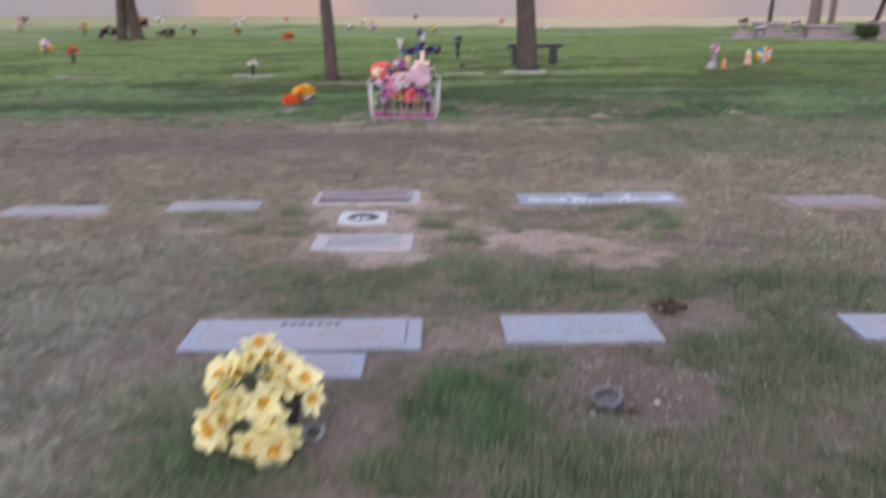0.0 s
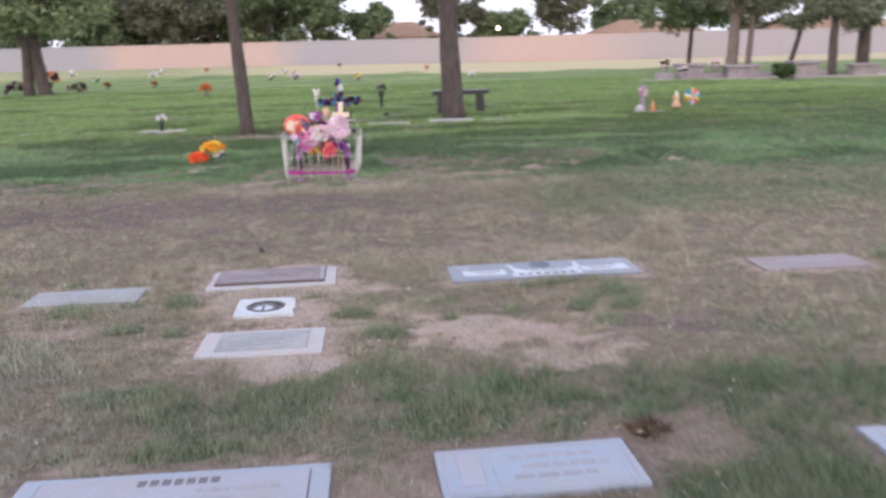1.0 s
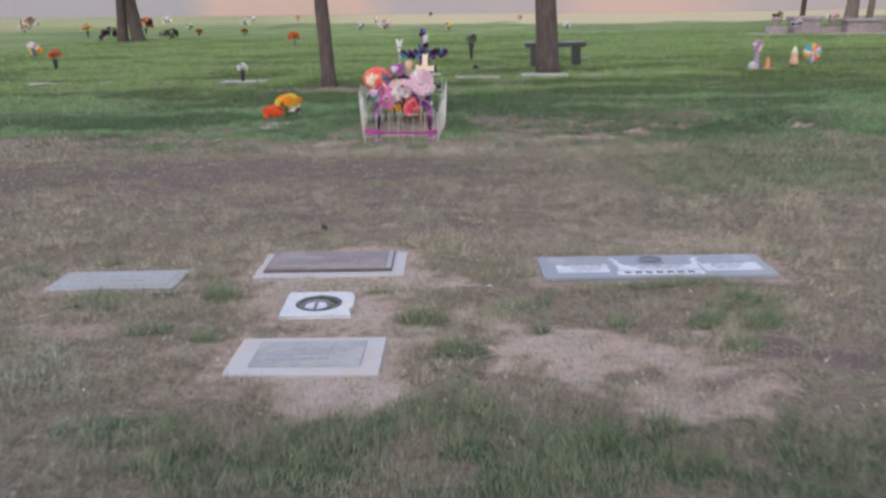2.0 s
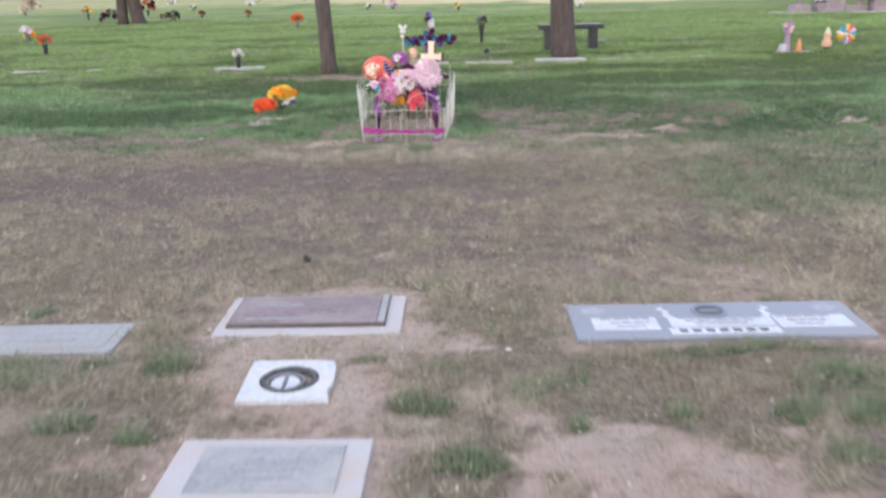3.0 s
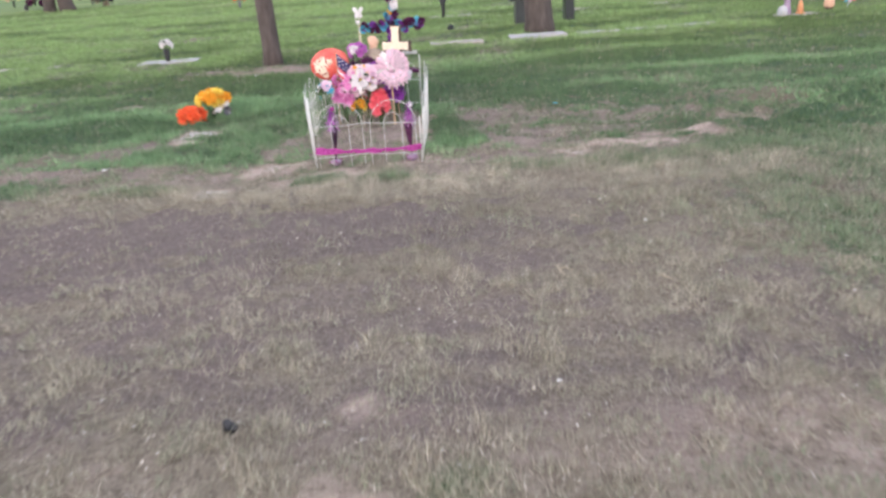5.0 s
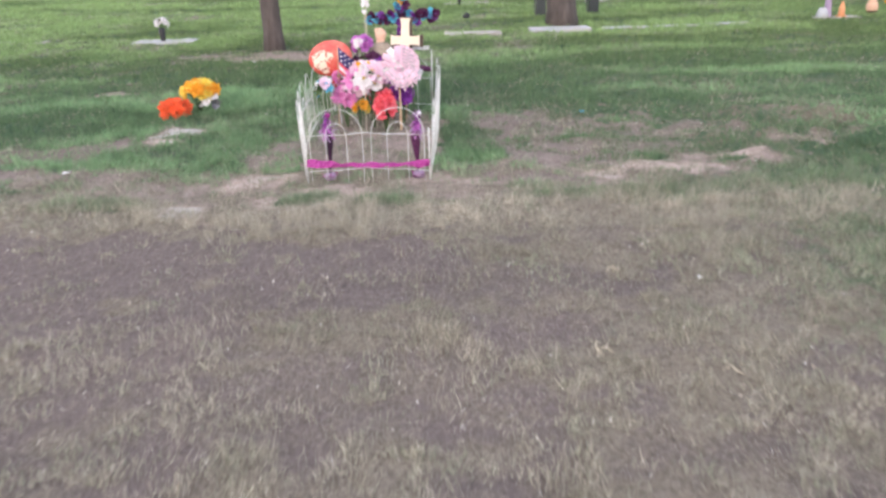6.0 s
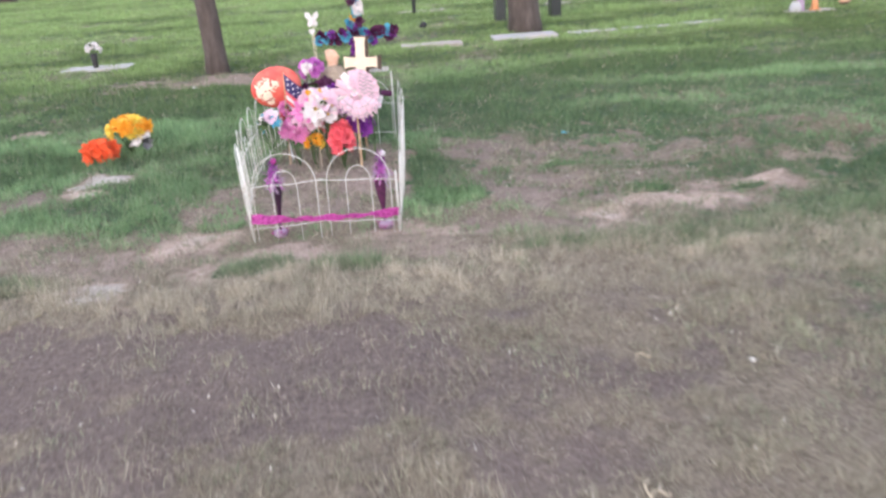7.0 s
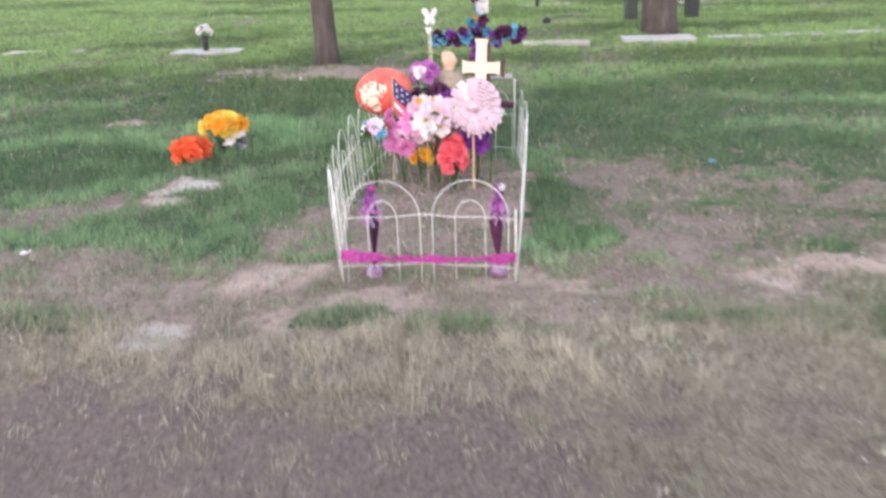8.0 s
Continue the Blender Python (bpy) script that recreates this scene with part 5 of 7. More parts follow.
def bunch(name, x, y, z, rx, rz, colors, count, size, label, shape=MUM, seed=1, foot=None, vase=None, group="grave flowers", eye=None, stems=True, leaves=4, flat=1.0, category="flowers"):
    """A rounded bunch of blooms over a foot on the ground, on stems, in a vase if it has one."""
    r = random.Random(seed)
    t = thing(name, pose(x, y, float(rise(np.array([x]), np.array([y]))[0])), label, category, group)
    low = z - rz
    if vase:
        rad, high, mat = vase
        bm = bmesh.new()
        lathe(bm, [(rad * 0.55, -0.02), (rad * 0.6, 0.01), (rad * 0.75, high * 0.55), (rad, high), (rad * 0.86, high), (rad * 0.6, high * 0.6)], 12)
        part("vase", bm, MAT[mat], t, smooth=True)
    foot = Vector((0, 0, vase[1] * 0.6 if vase else -0.01))
    for k in range(count):
        a = 2.39996 * k + r.uniform(-0.3, 0.3)
        u = (k + 0.5) / count
        cz = 1 - 1.55 * u
        s = math.sqrt(max(0.02, 1 - cz * cz))
        way = Vector((math.cos(a) * s, math.sin(a) * s * flat, cz + 0.15)).normalized()
        at = Vector((way.x * rx, way.y * rx, z + way.z * rz)) * 1.0
        at += Vector((r.uniform(-1, 1), r.uniform(-1, 1), r.uniform(-1, 1))) * rx * 0.12
        at.z = max(at.z, size * 0.4)
        bloom(t, colors[k % len(colors)], shape, size * r.choice((0.78, 0.92, 1.05, 1.2)), at, way + Vector((0, -0.35, 0.1)), r.random() * 6, eye)
        if stems and k % 2 == 0:
            bm = bmesh.new()
            tube(bm, [foot, foot.lerp(at, 0.5) + Vector((0, 0, 0.02)), at], 0.0035, 4)
            part("stem", bm, MAT["stem"], t)
    key = ("leaf", round(size, 3))
    if key not in BLOOMS:
        BLOOMS[key] = leaf_mesh("leaf", MAT["stem"], size * 2.0, size * 0.6)
    for k in range(leaves):
        a = 2 * math.pi * (k + r.random()) / max(leaves, 1)
        put("leaf", BLOOMS[key], t, "", Matrix.Translation((math.cos(a) * rx * 0.3, math.sin(a) * rx * 0.3, max(0.02, low + rz * 0.5))) @ Matrix.Rotation(a, 4, "Z") @ Matrix.Rotation(-0.5, 4, "Y"))
    return t


# daffodils beside the companion stone
def daffodils():
    t = thing("daffodil_bunch", pose(-0.63, 2.76, 0), "bunch of yellow silk daffodils with orange trumpets in black vase", "flowers", "grave flowers")
    bm = bmesh.new()
    lathe(bm, [(0.03, -0.06), (0.034, 0.0), (0.040, 0.10), (0.052, 0.19), (0.044, 0.19), (0.03, 0.10)], 14, pose(0.075, -0.02, 0, 4, 5, 0))
    part("vase", bm, MAT["black"], t, "black cone vase", smooth=True)
    flowers = []
    for k in range(4):
        mesh = petals_mesh("bloom", MAT["daffodil"], [(3, 0.066, 0.046, 0.05 + 0.12 * k), (3, 0.063, 0.043, 0.2 + 0.13 * k)], 0.4)
        for v in mesh.vertices:
            v.co += noise.noise_vector(v.co * 45 + Vector((k * 5.0, 0, 0))) * 0.014 * min(1, v.co.length / 0.05)
        flowers.append(mesh)
    trumpet = cup_mesh("trumpet", MAT["corona"], 0.011, 0.019, 0.026, 12)
    blade = leaf_mesh("leaf", MAT["stem"], 0.12, 0.02)
    r = random.Random(5)
    # heads across the bunch: sideways and up as the bunch faces the path
    heads = [(-4, 33), (-7, 27), (-1, 28), (-10, 22), (4, 27), (9, 24), (-19, 20), (-15, 22), (2, 20), (10, 18), (15, 19), (17, 12), (-15, 9), (-18, 14), (-10, 10),
             (0, 10), (-22, 4), (-20, 0), (-16, -1), (-14, 4), (1, 4), (-5, -5), (5, -7), (0, -2), (8, -4)]
    for k in range(29):
        if k < len(heads):
            hx, up = heads[k][0] * 0.0088 + 0.018, heads[k][1] * 0.0088 + 0.035
            hz = 0.02 + 0.36 * min(1.0, max(0.0, (up + 0.06) / 0.43))
            deep = max(-0.18, min(0.10, (up - 0.88 * hz) / 0.47))
        else:
            hx, hz, deep = r.uniform(-0.14, 0.10), r.uniform(0.14, 0.22), r.uniform(0.08, 0.15)
        at = Vector((hx + r.uniform(-0.01, 0.01), deep, hz))
        way = (at - Vector((0.0, 0.02, 0.13))).normalized()
        at.z = max(at.z, 0.035)
        b = put("bloom", flowers[k % 4], t, "", Matrix.Translation(at) @ aim(way + Vector((r.uniform(-0.35, 0.35), -0.4, r.uniform(-0.2, 0.6))), r.random() * 6) @ Matrix.Scale(r.uniform(0.92, 1.18), 4))
        put("trumpet", trumpet, b)
        bm = bmesh.new()
        tube(bm, [(0.075, -0.03, 0.1), Vector((0.05, 0, 0.17)).lerp(at, 0.55), at], 0.004, 5)
        part("stem", bm, MAT["stem"], t)
    for k in range(30):
        a = k * 2.4
        put("leaf", blade, t, "", Matrix.Translation((0.02, 0, 0.1 + 0.05 * (k % 3))) @ Matrix.Rotation(a, 4, "Z") @ Matrix.Rotation(-0.4 - 0.5 * (k % 2), 4, "Y"))


daffodils()


def sunk_vase(x, y, label, rim, turn=0.0, r0=0.075, lift=0.0):
    t = thing("sunken_vase", pose(x, y, -0.06 + lift, 9, -10, turn), label, "vase")
    bm = bmesh.new()
    lathe(bm, [(r0 * 0.8, -0.06), (r0 * 0.86, 0.0), (r0 * 0.98, 0.05), (r0 * 1.06, 0.066), (r0, 0.078), (r0 * 0.8, 0.072), (r0 * 0.72, 0.03), (r0 * 0.66, -0.05)], 18)
    rough_up(bm, r0 * 0.28, r0 * 0.7, 4)
    body = part("body", bm, MAT[rim], t, smooth=False)
    # a disc below the rim, dark to give the shade inside the vase
    bm = bmesh.new()
    lathe(bm, [(r0 * 0.70, -0.05), (r0 * 0.72, 0.045), (0.005, 0.042)], 18)
    part("mouth", bm, MAT["lettering"], body, "dark disc, coloured for the shade inside the mouth")


sunk_vase(0.66, 3.07, "grey metal flower vase sunk in a hollow of brown soil", "zinc", 20, 0.064, 0.008)
sunk_vase(-0.465, 2.82, "small lumpy grey vase ring half hidden behind the daffodils", "granite_worn", 30, 0.040)


# ---- litter, pebbles and clods ----
def crumb(name, x, y, size, mat, label, category, seed, flat=0.6, lift=0.0):
    bm = bmesh.new()
    bmesh.ops.create_icosphere(bm, subdivisions=2, radius=size)
    for v in bm.verts:
        v.co.z *= flat
    rough_up(bm, size * 0.45, size * 0.9, seed)
    z = float(height(np.array([x]), np.array([y]))[0])
    ob = part(name, bm, MAT[mat], None, "", pose(x, y, z + size * flat * 0.4 + lift, 0, 0, seed * 40))
    return tagged(ob, label, category)


crumb("stone_chip", 0.86, 3.09, 0.012, "litter", "small white stone chip lying on brown soil", "stone", 1)
crumb("stone_chip", 0.585, 3.0, 0.013, "litter", "white stone chip beside the sunken vase", "stone", 8)
# added dark lump in place of the shaded hole right of the vase
crumb("dark_clod", 0.76, 3.03, 0.028, "dead_brown", "dark lump standing for a shaded hole beside the sunken vase", "clod", 9)
crumb("dark_stub", -0.752, 7.55, 0.025, "black", "small black capped stub standing in dry grass", "stub", 2, 1.1, 0.010)
crumb("stone_chip", 1.173, 9.527, 0.014, "litter", "small pale stone chip in dry grass", "stone", 3)
crumb("paper_scrap", 0.40, 7.75, 0.010, "litter", "scrap of pale pinkish paper in dry grass", "litter", 10, 0.5, 0.006)
crumb("paper_scrap", 0.32, 6.36, 0.012, "litter", "scrap of pale paper beside bare soil", "litter", 11, 0.35, 0.006)
crumb("paper_scrap", -2.55, 11.62, 0.03, "litter", "scrap of white paper on the turf", "litter", 4, 0.25)
crumb("paper_scrap", -2.29, 16.85, 0.05, "litter", "scrap of white paper on the lawn", "litter", 5, 0.3)
crumb("blue_scrap", 1.25, 13.22, 0.03, "teal", "scrap of blue plastic on the lawn", "litter", 6, 0.3)
crumb("black_ball", 0.60, 22.0, 0.07, "black", "small black ball lying on the lawn", "ball", 7, 1.0)


def dead_clump():
    """A torn-up sod: dark roots and soil with straw sticking out."""
    t = thing("dead_clump", pose(1.125, 4.03, float(height(np.array([1.125]), np.array([4.03]))[0])), "torn-up clump of dead brown grass beside a marker", "grass clump")
    r = random.Random(12)
    for cx, cy, size in ((-0.02, 0.02, 0.036), (0.035, 0.0, 0.03), (0.01, 0.04, 0.028)):
        bm = bmesh.new()
        bmesh.ops.create_icosphere(bm, subdivisions=3, radius=size)
        for v in bm.verts:
            v.co.z *= 0.75
        rough_up(bm, size * 0.55, size * 0.6, cx * 50)
        part("sod", bm, MAT["dead_brown"], t, "dark brown root and soil", pose(cx, cy, size * 0.4))
    for name, mat, n, spread in (("dead_thatch", "dead_brown", 220, 0.08), ("straw", "straw", 22, 0.10)):
        bm = bmesh.new()
        for k in range(n):
            a, q = r.random() * 6.283, r.random() ** 0.6 * spread
            p = Vector((0.03 + math.cos(a) * q, 0.02 + math.sin(a) * q * 0.7, 0.005))
            tip = p + Vector((r.uniform(-0.07, 0.07), r.uniform(-0.07, 0.07), r.uniform(0.01, 0.07 if q < 0.05 else 0.03)))
            s = Vector((r.uniform(-1, 1), r.uniform(-1, 1), 0)).normalized() * 0.0016
            bend = Vector((0, 0, 0.015))
            bm.faces.new([bm.verts.new(v) for v in (p - s, p + s, p.lerp(tip, 0.6) + s * 0.8 + bend, tip, p.lerp(tip, 0.6) - s * 0.8 + bend)])
        part(name, bm, MAT[mat], t)


def dry_stalk(x, y, turn, long):
    """A pale bent stalk lying on the thatch."""
    bm = bmesh.new()
    tube(bm, [(-long * 0.5, 0, 0.012), (-long * 0.22, 0.02, 0.03), (0.0, 0.012, 0.034), (long * 0.2, -0.015, 0.024), (long * 0.5, 0.012, 0.008)], [0.0016, 0.0032, 0.0034, 0.003, 0.0012], 5)
    z = float(height(np.array([x]), np.array([y]))[0])
    tagged(part("dry_stalk", bm, MAT["straw"], None, "", pose(x, y, z, 0, 0, turn)), "pale bent straw stalk lying on dry grass", "stalk", "dry stalks")


for sx, sy, turn, long in ((0.578, 8.826, 100, 0.14), (0.60, 8.78, 30, 0.09), (1.02, 8.60, 140, 0.08), (-0.95, 10.32, 60, 0.10), (0.78, 9.55, 20, 0.07)):
    dry_stalk(sx, sy, turn, long)


dead_clump()


def gravel():
    """Pebbles and clods on the bare places, too small to pick out singly."""
    x, y = rng.uniform(-3, 3, 2600), rng.uniform(2, 12.5, 2600)
    soil = cover(x, y)[0]
    keep = (soil > 0.45) & off_stones(x, y, 0.01)
    x, y = x[keep][:900], y[keep][:900]
    z = height(x, y)
    base = np.array([(1, 0, -0.4), (-0.5, 0.87, -0.4), (-0.5, -0.87, -0.4), (0.1, 0.1, 0.8)])
    faces = [(0, 1, 3), (1, 2, 3), (2, 0, 3)]
    co = []
    for px, py, pz in zip(x, y, z):
        s = rng.uniform(0.003, 0.009)
        p = base * s * rng.uniform(0.7, 1.3, (4, 3)) + np.array([px, py, pz])
        for f in faces:
            co.extend(p[list(f)])
    co = np.array(co)
    k = np.repeat(rng.random(len(x)), 3)[:, None]
    tint = np.array([0.2, 0.16, 0.135]) * (1 - k) + np.array([0.46, 0.41, 0.37]) * k
    tagged(put("gravel", triangles("gravel", co, tint, MAT["blade"])), "loose pebbles and soil crumbs on the worn ground", "gravel", kind="stuff")


gravel()


# ---- the fenced grave ----
FRONT, BACK = 11.27, 13.46


def fence_panel(parent, ax, ay, bx, by, lean=0.0, tall=0.475, waves=1):
    """One garden-edging panel from (ax, ay) to (bx, by): two arches with small arches inside, two rails."""
    a, b = Vector((ax, ay, 0)), Vector((bx, by, 0))
    way = b - a
    out = Vector((way.y, -way.x, 0)).normalized() * lean

    def at(u, z):
        return a + way * u + out * z + Vector((0, 0, z))
    for c in (0.25, 0.75):
        for half, base_z, top in ((0.215, 0.295, tall - 0.008), (0.085, 0.285, 0.375)):
            rise = top - base_z
            pts = [at(c - half, -0.03), at(c - half, base_z * 0.5), at(c - half, base_z)]
            pts += [at(c - half * math.cos(q), base_z + rise * math.sin(q)) for q in [math.pi * k / 12 for k in range(1, 12)]]
            pts += [at(c + half, base_z), at(c + half, base_z * 0.5), at(c + half, -0.03)]
            bm = bmesh.new()
            tube(bm, pts, 0.0023, 6)
            part("arch", bm, MAT["wire"], parent, smooth=True)
    for z in (0.062, 0.292):
        bm = bmesh.new()
        tube(bm, [at(u, z + 0.020 * (1 - abs(2 * u - 1)) * waves - 0.008 * u + 0.003 * math.sin(u * 17)) for u in [k / 10 for k in range(11)]], 0.0027, 6)
        part("rail", bm, MAT["wire"], parent, smooth=True)


def fence():
    t = thing("wire_fence", pose(0, 0, 0), "low white wire garden fence with arched tops around a decorated grave", "fence")
    fence_panel(t, -0.85, FRONT, -0.065, FRONT)
    right = [(-0.055, FRONT), (-0.015, FRONT + 0.73), (0.01, FRONT + 1.46), (-0.02, BACK)]
    left = [(-0.86, FRONT), (-0.955, FRONT + 0.73), (-0.975, FRONT + 1.46), (-0.90, BACK)]
    for p, q in zip(right, right[1:]):
        fence_panel(t, *p, *q, 0.05, 0.49)
    for p, q in zip(left, left[1:]):
        fence_panel(t, *p, *q, -0.06, 0.50)
    fence_panel(t, -0.90, BACK, -0.02, BACK, 0, 0.50)
    for x, y, dx, z in ((-0.845, FRONT - 0.01, -0.025, 0.52), (-0.06, FRONT, 0.0, 0.33), (-0.035, BACK, 0.0, 0.53), (-0.90, BACK, 0.0, 0.52)):
        bm = bmesh.new()
        tube(bm, [(x, y, -0.05), (x + dx * 0.5, y, z * 0.5), (x + dx, y, z)], 0.0048, 6)
        part("post", bm, MAT["wire"], t, smooth=True)
    bm = bmesh.new()   # white strip tied along the back
    box(bm, -0.22, -0.05, BACK - 0.012, BACK - 0.004, 0.53, 0.565, 0.002, 1)
    rough_up(bm, 0.006, 0.05)
    part("back_strip", bm, MAT["wire"], t, "white strip tied to the back")
    bm = bmesh.new()
    tube(bm, [(-0.045, BACK - 0.3, 0.41), (-0.13, BACK - 0.32, 0.425), (-0.2, BACK - 0.3, 0.43)], [0.02, 0.024, 0.012], 8)
    part("side_bow", bm, MAT["wine"], t, "dark wine ribbon")


fence()


def ribbon():
    """Magenta tinsel ribbon wound along the front rail."""
    t = thing("ribbon_garland", pose(0, FRONT - 0.012, 0), "magenta ribbon garland stretched along the foot of the fence", "garland")
    bm = bmesh.new()
    n = 70
    rows = []
    for k in range(n + 1):
        u = k / n
        x = -0.85 + 0.79 * u
        z = 0.122 - 0.018 * u - 0.012 * math.sin(u * math.pi) + 0.003 * math.sin(u * 40)
        tw = 0.35 * math.sin(u * 17) + 0.25
        h = 0.013 + 0.004 * math.sin(u * 13 + 1) + 0.003 * math.sin(u * 37) + 0.012 * math.exp(-((u - 0.12) / 0.12) ** 2) + 0.010 * math.exp(-((u - 0.95) / 0.10) ** 2)
        c, s = math.cos(tw) * h, math.sin(tw) * h
        rows.append([bm.verts.new((x, -s, z - c)), bm.verts.new((x, 0.004 * math.sin(u * 50), z)), bm.verts.new((x, s, z + c))])
    for a, b in zip(rows, rows[1:]):
        for q in range(2):
            bm.faces.new((a[q], b[q], b[q + 1], a[q + 1]))
    part("ribbon", bm, MAT["magenta"], t)
    r = random.Random(8)
    bm = bmesh.new()
    for k in range(420):
        u = r.random()
        p = Vector((-0.85 + 0.79 * u, r.uniform(-0.01, 0.012), 0.118 - 0.018 * u - 0.012 * math.sin(u * math.pi) + r.uniform(-0.015, 0.015)))
        q = p + Vector((r.uniform(-1, 1), r.uniform(-1, 1), r.uniform(-1, 1))).normalized() * r.uniform(0.012, 0.03)
        s = Vector((r.uniform(-1, 1), 0, r.uniform(-1, 1))).normalized() * 0.0025
        bm.faces.new([bm.verts.new(v) for v in (p - s, p + s, q)])
    part("tinsel", bm, MAT["magenta"], t)


ribbon()


def tinsel_post(x, y, seed, tip):
    """A dark stake with a shaggy violet head and a ribbon pot at its foot."""
    r = random.Random(seed)
    t = thing("solar_stake", pose(x, y, 0), "dark stake wrapped in violet tinsel at the corner of the fence", "garden stake", "tinsel stakes")
    bm = bmesh.new()
    broad = 1.0 if seed % 2 else 1.35
    lathe(bm, [(0.007, -0.05), (0.008, 0.10), (0.013 * broad, 0.15), (0.021 * broad, 0.22), (0.023 * broad, 0.27), (0.012, 0.31), (0.008, 0.35)], 10, pose(0, 0, 0, 0, 3 * (1 if seed % 2 else -1), 0))
    part("stake", bm, MAT["plum" if seed % 2 else "wine"], t, smooth=True)
    bm = bmesh.new()
    lathe(bm, [(0.022, -0.01), (0.038, 0.006), (0.040, 0.020), (0.030, 0.034), (0.014, 0.036)], 14)
    rough_up(bm, 0.014, 0.018, seed)
    part("foot", bm, MAT["lilac"], t, "faded pink crumpled ribbon foot", smooth=True)
    bm = bmesh.new()
    for k in range(26):
        a = r.random() * 6.283
        p = Vector((math.cos(a) * 0.03, math.sin(a) * 0.03, r.uniform(0.005, 0.03)))
        q = p + Vector((math.cos(a) * 0.022, math.sin(a) * 0.022, r.uniform(-0.012, 0.02)))
        e = Vector((-math.sin(a), math.cos(a), r.uniform(-0.5, 0.5))) * 0.006
        bm.faces.new([bm.verts.new(v) for v in (p - e, p + e, q + e * 0.6, q - e * 0.6)])
    part("foot_fringe", bm, MAT["magenta"], t, "magenta ribbon ends")
    for name, mat, z0, z1, rad, n in (("tuft", "orchid", 0.28, 0.36, 0.062, 90), ("tuft", "lilac", 0.27, 0.34, 0.075, 60), ("tuft", "violet", 0.33, 0.42, 0.040, 70)):
        bm = bmesh.new()
        for k in range(n):
            z = r.uniform(z0, z1)
            a = r.random() * 6.283
            p = Vector((math.cos(a) * 0.012, math.sin(a) * 0.012, z))
            q = Vector((math.cos(a) * rad * r.uniform(0.4, 1), math.sin(a) * rad * r.uniform(0.4, 1), z + r.uniform(-0.05, 0.035)))
            s = Vector((-math.sin(a), math.cos(a), r.uniform(-0.5, 0.5))) * 0.0045
            bm.faces.new([bm.verts.new(v) for v in (p - s, p + s, q + s * 0.4, q - s * 0.4)])
        part(name, bm, MAT[mat], t)
    bm = bmesh.new()
    bmesh.ops.create_icosphere(bm, subdivisions=2, radius=0.018)
    rough_up(bm, 0.006, 0.02, seed)
    part("tip", bm, MAT[tip], t, "", pose(0.012, 0, 0.415), smooth=True)


tinsel_post(-0.712, FRONT + 0.05, 1, "magenta")
tinsel_post(-0.135, FRONT + 0.05, 2, "white")


def cross_outline(bm, w, h, arm, bar, y0, y1, flare=0.0):
    """A cross standing on its foot: w wide, h high, arms at height arm, bars `bar` thick, ends flared."""
    b, f = bar / 2, bar / 2 + flare
    mid = bar * 0.55
    pts = [(-b, 0), (b, 0), (b, arm - mid), (b + 0.01, arm - b), (w / 2 - 0.03, arm - b), (w / 2, arm - f), (w / 2, arm + f), (w / 2 - 0.03, arm + b), (b, arm + b),
           (b, h - 0.03), (f, h), (-f, h), (-b, h - 0.03), (-b, arm + b), (-w / 2 + 0.03, arm + b), (-w / 2, arm + f), (-w / 2, arm - f), (-w / 2 + 0.03, arm - b), (-b - 0.01, arm - b), (-b, arm - mid)]
    front = [bm.verts.new((x, y0, z)) for x, z in pts]
    back = [bm.verts.new((x, y1, z)) for x, z in pts]
    bm.faces.new(front)
    bm.faces.new(back[::-1])
    for k in range(len(pts)):
        q = (k + 1) % len(pts)
        bm.faces.new((front[q], front[k], back[k], back[q]))
    bmesh.ops.recalc_face_normals(bm, faces=bm.faces)
    return bm


def wooden_cross():
    t = thing("wooden_cross", pose(-0.275, 13.18, 0, -3, 2, -4), "cream painted wooden cross with dark edges on a stake", "cross")
    bm = bmesh.new()
    cross_outline(bm, 0.275, 0.462, 0.272, 0.092, 0.008, 0.022, 0.012)
    part("backing", bm, MAT["dark_wood"], t, "dark wooden backing", pose(0.013, 0, 0.370))
    bm = bmesh.new()
    cross_outline(bm, 0.240, 0.44, 0.262, 0.068, -0.012, 0.006, 0.010)
    part("face", bm, MAT["cream"], t, "cream painted face", pose(0, 0, 0.385))
    bm = bmesh.new()
    tube(bm, [(0.01, 0.012, -0.08), (0.01, 0.012, 0.4)], 0.008, 6)
    part("stake", bm, MAT["wood"], t)


wooden_cross()


